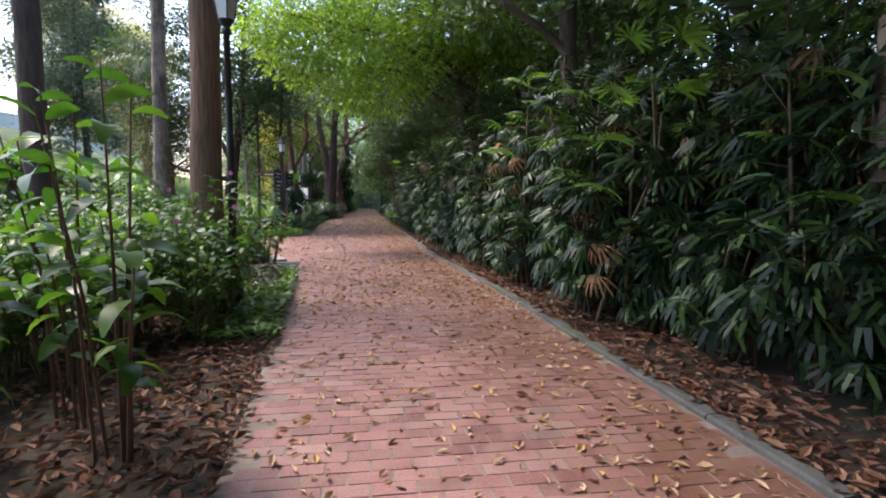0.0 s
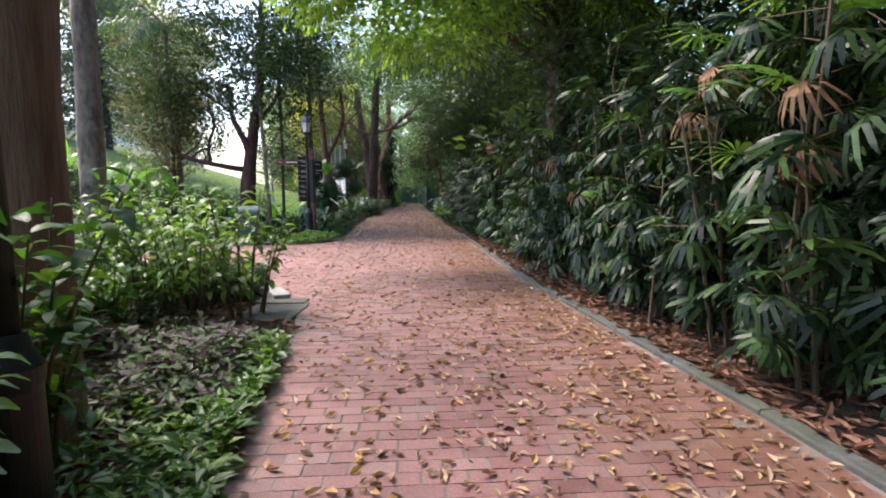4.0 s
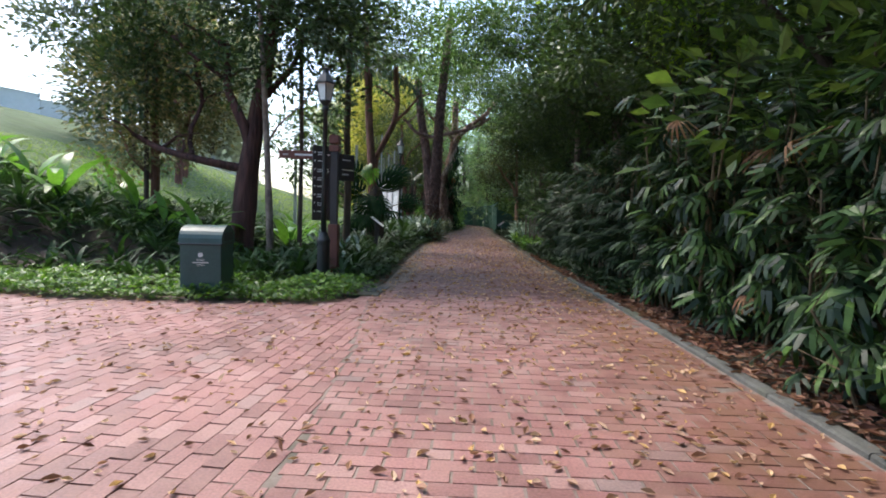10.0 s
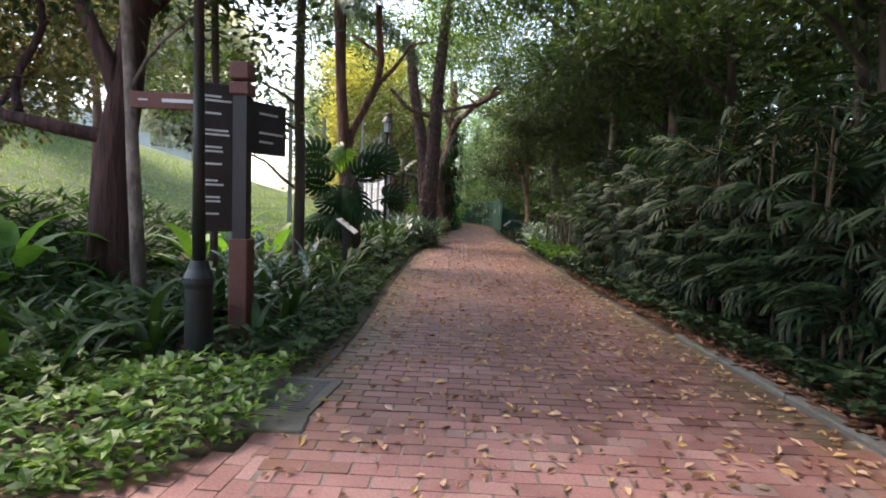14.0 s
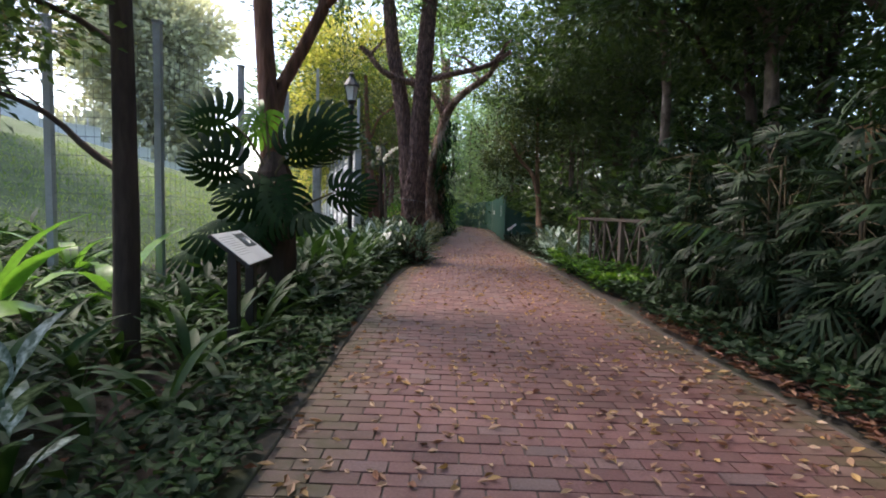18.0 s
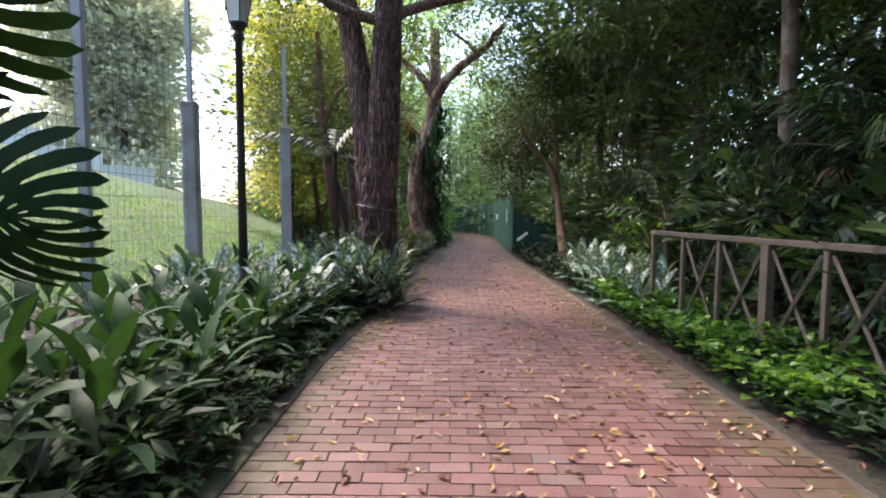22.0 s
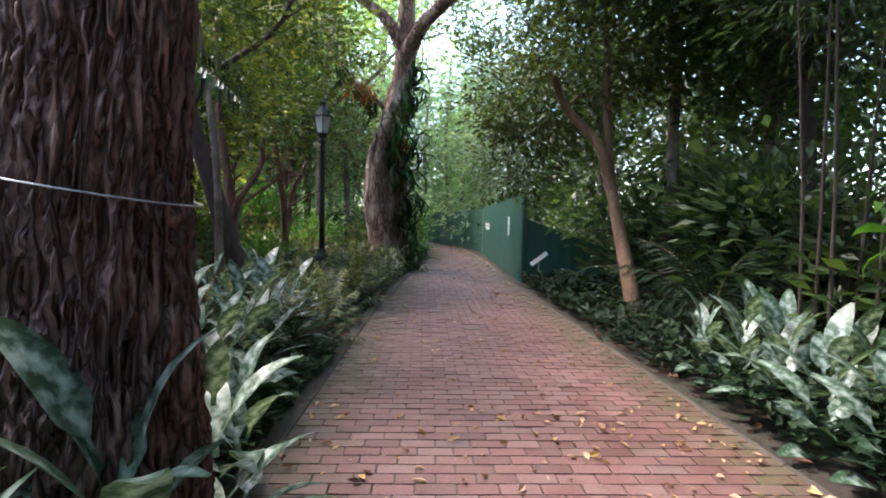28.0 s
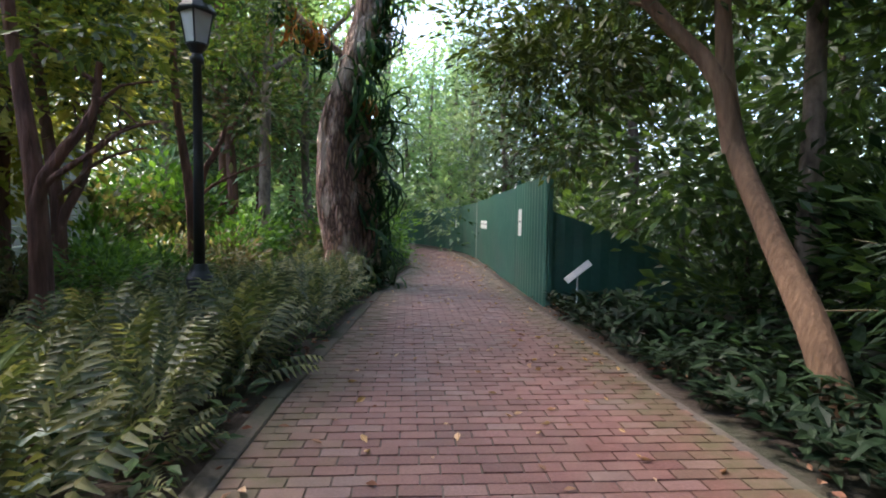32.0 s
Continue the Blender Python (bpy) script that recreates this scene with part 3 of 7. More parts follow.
def shrub_geo(seed, height, radius, stems, leaf, per_stem, bare=0.34):
    """Upright stems with broad leaves along them."""
    r = np.random.default_rng(seed)
    st, lv = Geo(), Geo()
    v, f, p = leaf
    mats = []
    for s in range(stems):
        a, q = r.uniform(0, 2 * math.pi), radius * 0.35 * math.sqrt(r.random())
        x, y = q * math.cos(a), q * math.sin(a)
        h = height * r.uniform(0.55, 1.05)
        lean = radius * r.uniform(0.2, 0.9)
        ex, ey = x + lean * math.cos(a), y + lean * math.sin(a)
        st.tube([(x, y, -0.03), (x + (ex - x) * 0.35, y + (ey - y) * 0.35, h * 0.5), (ex, ey, h)], [0.011, 0.009, 0.004], 5)
        for k in range(per_stem):
            t = bare + (1 - bare) * (k + r.random()) / per_stem
            b = np.array((x + (ex - x) * (0.7 * t * t + 0.3 * t), y + (ey - y) * (0.7 * t * t + 0.3 * t), h * t))
            la = k * 2.4 + r.normal() * 0.5
            el = r.uniform(-0.25, 0.6) + (0.35 if t > 0.9 else 0)
            d = (math.cos(la) * math.cos(el), math.sin(la) * math.cos(el), math.sin(el))
            mats.append(place(b, turn_to(d, roll=r.normal() * 0.3), r.uniform(0.6, 1.15)))
    lv.many(v, f, mats, p)
    return st, lv


def frond_geo(length, leaflets, leaflet, width, droop=0.9, hang=0.6):
    """A feather palm's frond along +y: midrib and two rows of leaflets."""
    g, rib = Geo(), Geo()
    pts = []
    for i in range(9):
        t = i / 8
        pts.append((0, length * t * (1 - 0.12 * droop * t), length * (0.30 * t - droop * 0.55 * t * t)))
    rib.tube(pts, [0.013 * (1 - 0.8 * i / 8) + 0.002 for i in range(9)], 4)
    v, f, p = leaf_long(leaflet, width, 0.6, 2, 0.2)
    mats = []
    for k in range(leaflets):
        t = 0.16 + 0.83 * k / leaflets
        i = min(7, int(t * 8))
        u = t * 8 - i
        b = np.array(pts[i]) * (1 - u) + np.array(pts[i + 1]) * u
        s = math.sin(math.pi * (0.12 + 0.85 * t)) ** 0.6
        for q in (-1, 1):
            d = (q * 1.0, 0.75, -hang * (0.4 + 0.4 * math.sin(k * 1.7)))
            mats.append(place(b, turn_to(d), s))
    g.many(v, f, mats)
    return rib, g


def monstera_leaf(size):
    """A heart-shaped blade along +y, pierced beside its midrib, its margin slit into broad curved fingers."""
    v, f = [], []
    n = 9
    rows = [(0.0, 0.0), (0.13, 0.0), (0.17, 0.10), (0.24, 0.12), (0.28, 0.0), (0.44, 0.0), (0.48, 0.07), (0.62, 0.10), (0.82, 0.14), (0.95, 0.22), (1.0, 0.40)]
    for q in (-1, 1):
        def at(u, s):
            """u 0 at the base lobe, 1 at the tip; s 0 at the midrib, 1 at the margin."""
            ang = radians(158 - 150 * u ** 0.85)
            reach = size * (0.42 + 0.15 * math.sin(math.pi * min(1, u * 1.1)) - 0.02 * u)
            base = size * (0.08 + 0.52 * u)
            bend = ang - 0.34 * s * s
            x, y = reach * s * math.sin(bend), base + reach * s * math.cos(bend)
            return (q * x, y, -0.42 * x * (0.4 + s) + size * (0.03 * math.sin(math.pi * s) - 0.16 * (y / size) ** 2 - 0.05 * s ** 4))
        for i in range(n):
            u0, u1 = i / n, (i + 1) / n
            o = len(v)
            for s, g in rows:
                g *= u1 - u0
                v += [at(u0 + g, s), at((u0 + u1) / 2, s * (1.0 if s < 0.9 else 1.03)), at(u1 - g, s)]
            for k in range(len(rows) - 1):
                for m in (0, 1):
                    a = o + 3 * k + m
                    f.append((a, a + 3, a + 4, a + 1) if q > 0 else (a, a + 1, a + 4, a + 3))
    return v, f


def limb_points(p, q, sag=0.0, steps=6, wob=0.12, seed=0):
    p, q = Vector(p), Vector(q)
    L = (q - p).length
    out = []
    for i in range(steps + 1):
        t = i / steps
        w = wob * L * 0.25 * math.sin(math.pi * t)
        out.append(p.lerp(q, t) + Vector((w * math.sin(seed * 2.1 + t * 5), w * math.cos(seed * 1.3 + t * 4), sag * L * math.sin(math.pi * t))))
    return out


def tree(label, at, path, radii, bark, limbs=(), blobs=(), leaves=0, leaf=(0.16, 0.07), foliage=None, seed=1, sides=14, ridges=0, lump=0.2, group="", droop=0.0, name="tree", bark_label=""):
    """path: trunk points from the foot; limbs: (start point, end point, r0, r1, sag); blobs: crown masses, all from the foot."""
    t = thing(name, at, 0, label, "tree", group)
    g = Geo()
    pts = [Vector(p) for p in path]
    fine, rad = [], []
    for i in range(len(pts) - 1):
        n = 7 if sides < 40 else 16 if sides < 100 else 36
        for k in range(n):
            u = k / n
            pm, pn = pts[max(i - 1, 0)], pts[min(i + 2, len(pts) - 1)]
            a, b = pts[i], pts[i + 1]
            fine.append(0.5 * ((2 * a) + (b - pm) * u + (2 * pm - 5 * a + 4 * b - pn) * u * u + (3 * a - pm - 3 * b + pn) * u ** 3))
            rad.append(radii[i] * (1 - u) + radii[i + 1] * u)
    fine.append(pts[-1])
    rad.append(radii[-1])
    g.tube(fine, rad, sides, lump, ridges, seed)
    part("trunk", g, bark, t, bark_label, True)
    for k, (a, b, r0, r1, sag) in enumerate(limbs):
        pl = limb_points(a, b, sag, 7, 0.3, seed + k)
        if r0 > 0.17 and sides > 100:
            pl = limb_points(a, b, sag, 90, 0.05, seed + k)
            lg = Geo().tube(pl, [r0 + (r1 - r0) * i / 90 for i in range(91)], 150, 0.15, ridges * 0.7, seed + k)
            part("stem", lg, bark, t, "", True)
            continue
        lg = Geo().tube(pl, [r0 + (r1 - r0) * i / 7 for i in range(8)], 10, 0.2, 0, seed + k)
        d = (Vector(b) - Vector(a))
        for m in range(3):
            s = pl[4 + m]
            e = s + Vector((math.sin(seed + m * 2.2 + k), math.cos(seed * 2 + m * 1.7 + k), 0.55)) * d.length * 0.3
            lg.tube(limb_points(s, e, 0.1, 4, 0.3, m + k), [r1 * 0.9, r1 * 0.7, r1 * 0.5, r1 * 0.4, r1 * 0.25], 5)
        part("limb", lg, bark, t, "", True)
    if blobs:
        part("crown", crown_geo(blobs, leaves, leaf[0], leaf[1], seed, 0.1, droop), foliage or L_TREE, t)
    return t


# ---- kinds of made things ----
def lamp_post(at, height, label, turn=0.0, flower=True):
    lp = thing("street_lamp", at, turn, label, "street lamp", "lamp posts along the path")
    part("base", Geo().lathe([(0.115, -0.06), (0.115, 0.05), (0.10, 0.08), (0.095, 0.62), (0.105, 0.66), (0.105, 0.70), (0.075, 0.76), (0.060, 0.82)], 28), M_BLACK, lp)
    part("pole", Geo().lathe([(0.046, 0.80), (0.039, height * 0.55), (0.034, height - 0.55), (0.055, height - 0.54), (0.055, height - 0.50), (0.036, height - 0.46)], 24), M_BLACK, lp, "", True)
    part("collar", Geo().lathe([(0.036, height - 0.47), (0.07, height - 0.42), (0.085, height - 0.40), (0.085, height - 0.385)], 12), M_BLACK, lp)
    lan = part("lantern", Geo().lathe([(0.08, height - 0.385), (0.125, height - 0.13)], 4), M_LAMP, lp, "frosted white lantern panes")
    fr = Geo()
    for k in range(4):
        a = math.pi / 2 * k
        fr.tube([(0.082 * math.cos(a), 0.082 * math.sin(a), height - 0.39), (0.13 * math.cos(a), 0.13 * math.sin(a), height - 0.12)], [0.008, 0.008], 5)
    part("frame", fr, M_BLACK, lan)
    part("roof", Geo().lathe([(0.155, height - 0.135), (0.155, height - 0.118), (0.09, height - 0.02), (0.055, height + 0.03), (0.05, height + 0.07), (0.07, height + 0.09), (0.012, height + 0.13), (0.012, height + 0.17)], 8), M_BLACK, lp)
    return lp


def text_mesh(body, size, material, parent, m, name="lettering"):
    cu = bpy.data.curves.new(name, "FONT")
    cu.body, cu.size, cu.extrude, cu.align_x, cu.align_y = body, size, 0.001, "CENTER", "CENTER"
    tmp = bpy.data.objects.new(name, cu)
    me = bpy.data.meshes.new_from_object(tmp)
    bpy.data.objects.remove(tmp)
    me.materials.append(material)
    ob = new(name, me)
    ob.parent = parent
    ob.matrix_basis = m
    return ob


# ---- plan: the path's edges, the hill ----
RIGHT = [(-8, 2.2), (2, 2.05), (7.4, 1.86), (12, 1.52), (18, 1.42), (25, 1.2), (32, 1.16), (38, 1.05), (43.6, 1.05), (48, 1.17), (54, 0.9), (60, -0.8), (66, -4.0)]
LEFT = [(-8, -0.5), (2.4, -0.65), (4.1, -0.75), (9, -1.13), (10.9, -1.4), (17.9, -2.0), (20, -1.9), (24, -2.0), (29, -2.03), (33, -1.75), (37.7, -1.6), (42.8, -1.2), (48, -0.65), (54, -0.95), (60, -3.2), (66, -7.0)]


def along(table, y):
    return float(np.interp(y, [q[0] for q in table], [q[1] for q in table]))


def hill(x, y):
    """Height of the ground: level by the path, rising to a lawn bank on one side."""
    if x > -4.6:
        return -0.025
    back = -4.6 - 10.0 * min(1.0, max(0.0, (19.5 - y) / 2.0))
    h = min(6.2, 0.29 * max(0.0, back - x))
    h *= min(1.0, max(0.0, 1 - (y - 44) / 30.0)) * min(1.0, max(0.15, (y + 2) / 20.0))
    return h - 0.025 + 0.06 * noise.noise((x * 0.5, y * 0.5, 0)) * min(1, (-4.6 - x) / 3)


def ground_mesh():
    xs = [-600, -200, -90, -60, -45] + list(np.arange(-36, -3.9, 0.8)) + [-3, -2, -1, 0, 1, 2, 3, 5, 8, 14, 30, 80, 200, 600]
    ys = [-600, -150, -60, -30, -14] + list(np.arange(-8, 80, 2.0)) + [90, 120, 200, 600]
    me = bpy.data.meshes.new("ground")
    v = [(x, y, hill(x, y)) for y in ys for x in xs]
    n = len(xs)
    f = [(j * n + i, j * n + i + 1, (j + 1) * n + i + 1, (j + 1) * n + i) for j in range(len(ys) - 1) for i in range(n - 1)]
    me.from_pydata(v, [], f)
    me.materials.append(M_SOIL)
    me.materials.append(M_GRASS)
    for p in me.polygons:
        p.use_smooth = True
        p.material_index = 1 if p.center.x < (-5.2 if p.center.y > 19 else -14.5) and p.center.y > 4 else 0
    return me


ground = tagged(new("ground", ground_mesh()), "dark leafy soil, rising to a mown grass bank", "ground", kind="structure")

# ---- trees beside the path ----
tree("tall tree with a straight tan-striped trunk beside the path", (-2.05, 7.2, 0), [(0, 0, -0.1), (0.02, 0, 0.5), (0.05, 0.05, 2.5), (0.1, 0.1, 5.5), (0.2, 0.2, 9)], [0.25, 0.205, 0.19, 0.17, 0.13], M_BARK_TAN,
     blobs=[(0.5, 0.5, 9.2, 1.8, 1.8, 1.2)], leaves=1500, leaf=(0.2, 0.09), foliage=L_TREE, seed=3, ridges=9)
tree("slender tree with a pale grey-brown trunk", (-4.05, 11.4, 0), [(0, 0, -0.1), (0.02, 0, 2.5), (0.05, 0.1, 5.5), (0.1, 0.2, 8)], [0.16, 0.14, 0.12, 0.08], M_BARK_GREY,
     blobs=[(0, 0, 8.4, 1.5, 1.5, 1.0)], leaves=1000, leaf=(0.2, 0.09), foliage=L_TREE_BLUE, seed=4)
tree("dark-trunked tree behind the shrubs", (-4.65, 8.5, 0), [(0, 0, -0.1), (-0.05, 0, 2.5), (-0.1, 0.1, 5.5), (0.1, 0.2, 8)], [0.2, 0.17, 0.15, 0.1], M_BARK_DARK,
     blobs=[(0, 0, 8.8, 1.5, 1.5, 1.0)], leaves=1000, leaf=(0.2, 0.09), foliage=L_TREE, seed=5)
tree("dark red-trunked tree forking low above the flower bed", (-5.2, 21.55, 0), [(0, 0, -0.1), (0.0, 0, 0.6), (0.1, 0, 1.7), (0.28, 0.1, 3.2), (0.55, 0.2, 5.0), (0.65, 0.3, 8)], [0.31, 0.245, 0.215, 0.155, 0.11, 0.06], M_BARK_MAROON,
     limbs=[((0.05, 0, 1.95), (-2.1, -0.3, 2.55), 0.10, 0.045, -0.06), ((0.15, 0, 2.4), (-0.55, 0.2, 4.6), 0.11, 0.055, 0.05), ((-1.0, -0.1, 2.2), (-1.15, 0.3, 4.1), 0.055, 0.03, 0.0), ((0.3, 0.1, 3.3), (1.5, 0.5, 5.2), 0.07, 0.03, 0.05), ((-0.3, 0.1, 3.6), (-1.5, -0.2, 4.6), 0.05, 0.02, 0.05)],
     blobs=[(-1.2, 0.4, 5.2, 1.7, 1.5, 0.9), (0.6, 0.2, 5.6, 1.9, 1.7, 1.0), (1.6, -0.4, 4.7, 1.2, 1.2, 0.7), (2.2, 0.6, 6.4, 1.6, 1.6, 0.8), (0.0, 0.3, 7.4, 2.1, 2.0, 1.2), (1.9, 0.6, 8.3, 2.0, 1.8, 1.2), (-1.6, 0.3, 8.6, 2.0, 1.8, 1.2), (-2.3, -0.1, 3.6, 1.0, 1.0, 0.7), (-1.3, 0.3, 4.1, 1.1, 1.0, 0.5), (0.9, 0.5, 4.0, 0.8, 0.8, 0.4), (1.7, 0.5, 3.4, 0.6, 0.7, 0.35), (-2.7, 0.2, 4.7, 1.1, 1.0, 0.8)], leaves=22000, leaf=(0.14, 0.072), foliage=L_DARK, seed=6, sides=20, ridges=4)
tree("rounded tree with buff and pale green small leaves", (-7.6, 22.4, 0.7), [(0, 0, -0.3), (0.05, 0, 1.0), (0, 0.1, 2.6), (0.1, 0, 4.2)], [0.1, 0.09, 0.07, 0.04], M_BARK_RED,
     limbs=[((0, 0, 1.0), (-0.9, 0, 2.2), 0.05, 0.02, 0.0), ((0, 0, 1.4), (0.9, 0.1, 2.6), 0.05, 0.02, 0.0)],
     blobs=[(-0.3, 0, 3.0, 1.3, 1.2, 1.1), (0.7, -0.2, 2.2, 1.0, 1.0, 0.7), (-0.6, 0, 1.7, 0.9, 0.9, 0.6), (0.2, 0, 3.9, 1.1, 1.0, 0.7), (0.9, 0.1, 3.2, 1.1, 1.0, 0.9), (0.3, -0.1, 1.9, 1.0, 0.9, 0.6)], leaves=9500, leaf=(0.105, 0.055), foliage=L_TREE_BUFF, seed=7)
for k, (x, y, lean, r, bark) in enumerate([(-4.27, 20.65, -0.16, 0.062, M_BARK_GREY)]):
    tree("slim dark trunk with a leafy top", (x, y, 0), [(0, 0, -0.05), (lean * 0.3, 0, 1.5), (lean, 0.05, 3.4), (lean * 2, 0.1, 5.6)], [r * 1.15, r, r * 0.85, r * 0.5], bark,
         limbs=[((lean * 0.6, 0, 2.3), (lean + (-1) ** k * 0.9, 0.2, 3.4), 0.022, 0.008, 0.05)],
         blobs=[(0.2, 0.2, 4.6, 1.1, 1.1, 0.8), (-0.5, 0.1, 3.7, 0.7, 0.7, 0.45), (0.5, 0.5, 5.7, 1.2, 1.2, 0.8)] , leaves=2600, leaf=(0.13, 0.06), foliage=L_TREE if k % 2 else L_DARK, seed=20 + k, sides=8, group="slim trees in the bed")
tree("slim dark-trunked tree with small dark leaves", (-3.5, 23.55, 0), [(0, 0, -0.05), (0.02, 0, 1.5), (-0.02, 0.05, 3.4), (0.02, 0.1, 6.0)], [0.10, 0.083, 0.075, 0.05], M_BARK_DARK,
     limbs=[((0, 0, 1.45), (-0.95, -0.3, 2.05), 0.03, 0.012, 0.05), ((-0.01, 0, 2.35), (-1.2, -0.3, 2.75), 0.028, 0.01, 0.06), ((-0.02, 0, 2.75), (-1.0, -0.2, 3.3), 0.03, 0.01, 0.05)],
     blobs=[(-0.75, -0.3, 2.55, 0.45, 0.5, 0.3), (-1.15, -0.3, 2.2, 0.4, 0.5, 0.3), (-0.7, -0.2, 3.1, 0.55, 0.5, 0.3), (-1.5, -0.3, 2.9, 0.6, 0.5, 0.4), (0.3, 0.2, 5.4, 1.2, 1.1, 0.7)], leaves=4600, leaf=(0.10, 0.055), foliage=L_DARK, seed=23, sides=12)
tree("red-barked tree forking above a split-leaf vine", (-3.35, 26.4, 0), [(0, 0, -0.1), (0.02, 0, 0.8), (0.0, 0, 1.75), (-0.16, 0.1, 3.4), (-0.3, 0.2, 5.5), (-0.4, 0.2, 7.5)], [0.2, 0.165, 0.15, 0.115, 0.09, 0.06], M_BARK_RED,
     limbs=[((0.02, 0, 1.7), (0.55, 0.2, 5.4), 0.10, 0.065, 0.0)], blobs=[(0, 0.3, 7.3, 1.9, 1.9, 1.2), (0.8, 0, 6.2, 1.1, 1.1, 0.7), (-1.2, 0.3, 6.4, 1.2, 1.2, 0.7)], leaves=4200, leaf=(0.14, 0.06), foliage=L_TREE, seed=8, ridges=5)
tree("large tree with deeply ridged red-brown bark and two stems", (-1.96, 32.1, 0), [(0, 0, -0.1), (-0.01, 0, 0.25), (0.0, 0, 1.2), (0.08, 0, 2.2), (0.16, 0.05, 4.2), (0.3, 0.2, 6.5), (0.5, 0.4, 9)], [0.43, 0.34, 0.285, 0.235, 0.195, 0.17, 0.1], M_BARK_RIDGE,
     limbs=[((-0.08, 0.04, 1.15), (-0.72, 0.25, 6.4), 0.19, 0.14, 0.0), ((0.1, 0, 4.1), (-1.2, -0.6, 4.75), 0.08, 0.05, -0.12), ((0.12, 0, 4.15), (2.2, 0.4, 5.0), 0.085, 0.05, -0.05)],
     blobs=[(0, 0, 8.0, 2.4, 2.4, 1.4), (1.4, 1.0, 7.0, 1.6, 1.6, 0.9), (-1.5, 0.5, 7.0, 1.5, 1.5, 0.9), (-1.2, -0.5, 6.1, 1.2, 1.1, 0.6), (-2.4, 0.5, 6.7, 1.4, 1.3, 0.8), (0.8, -0.3, 6.2, 1.1, 1.1, 0.6)], leaves=6500, leaf=(0.14, 0.06), foliage=L_TREE, seed=9, sides=280, ridges=10.5, lump=0.1)
tree("old leaning tree hung with ferns, its flaking bark painted with pale highlights", (-1.95, 43.9, 0), [(0.1, 0, -0.1), (0.04, 0, 0.6), (-0.12, 0.02, 1.9), (-0.12, 0, 2.95), (0.16, 0, 3.9), (0.42, 0.05, 4.8), (0.5, 0.1, 6.0), (0.5, 0.3, 8)], [0.56, 0.42, 0.34, 0.28, 0.255, 0.25, 0.23, 0.16], M_BARK_PALE,
     limbs=[((0.15, 0, 3.9), (-1.25, -0.1, 5.2), 0.07, 0.035, 0.04), ((0.45, 0, 5.2), (2.8, -2.0, 7.4), 0.2, 0.09, 0.06), ((0.5, 0, 5.4), (-1.3, -0.4, 7.3), 0.16, 0.07, 0.05)],
     blobs=[(0, 0, 8.8, 2.6, 2.6, 1.4), (2.6, -2.0, 8.0, 2.0, 2.0, 1.1), (-1.5, 0, 7.5, 1.6, 1.6, 0.9)], leaves=4200, leaf=(0.16, 0.07), foliage=L_TREE, seed=10, sides=56, ridges=6, lump=0.3)
tree("short reddish stem grown against the old tree", (-1.6, 44.1, 0), [(0.05, 0, -0.1), (0.0, 0, 0.8), (0.05, 0, 1.9), (0.02, -0.05, 2.8), (-0.22, -0.12, 3.5)], [0.33, 0.25, 0.2, 0.17, 0.1], M_BARK_PALE, seed=11, sides=32, ridges=5, lump=0.3)
tree("tan-barked tree leaning over the bed with a forked trunk", (1.98, 37.3, 0), [(0, 0, -0.1), (0.0, 0.3, 0.5), (0.03, 0.85, 1.2), (0.06, 1.45, 2.1), (0.02, 1.6, 3.4), (-0.02, 1.7, 5.0)], [0.13, 0.105, 0.095, 0.085, 0.062, 0.045], M_BARK_TAN,
     limbs=[((0.05, 1.38, 1.85), (-0.85, 1.5, 3.6), 0.085, 0.05, 0.03)],
     blobs=[(-0.3, 1.3, 4.0, 1.1, 1.1, 0.9), (0.6, 2.0, 4.6, 1.6, 1.4, 1.0), (-0.9, 2.6, 3.4, 0.9, 1.0, 0.8), (1.6, 1.4, 4.0, 1.1, 1.1, 0.8), (-0.9, 3.3, 2.7, 0.8, 0.8, 0.9), (-1.4, 3.4, 3.8, 0.8, 0.8, 0.8), (-0.6, 1.9, 5.2, 1.2, 1.1, 0.7), (0.0, 3.2, 3.4, 0.8, 0.8, 0.7)], leaves=12500, leaf=(0.13, 0.055), foliage=L_OLIVE, seed=12, ridges=3)
tree("yellowish-green leafy tree behind the wall", (-6.1, 41.5, 0), [(0, 0, -0.1), (0, 0, 1.5), (0.1, 0, 3), (0.1, 0, 5)], [0.14, 0.12, 0.1, 0.06], M_BARK_RED,
     blobs=[(0.2, 0, 3.0, 1.3, 1.2, 1.2), (0, 0, 4.8, 1.4, 1.3, 1.1), (0.4, 0.2, 6.6, 1.3, 1.3, 1.1), (-0.5, 0.3, 5.6, 1.0, 1.1, 0.9), (0.9, 0.2, 3.9, 0.9, 0.9, 0.9), (1.3, 0.4, 5.6, 1.2, 1.1, 1.0), (-0.4, 0.1, 2.0, 0.8, 0.8, 0.6), (0.4, 0.2, 7.8, 1.8, 1.5, 1.0)], leaves=15000, leaf=(0.19, 0.10), foliage=L_TREE_YEL, seed=13)
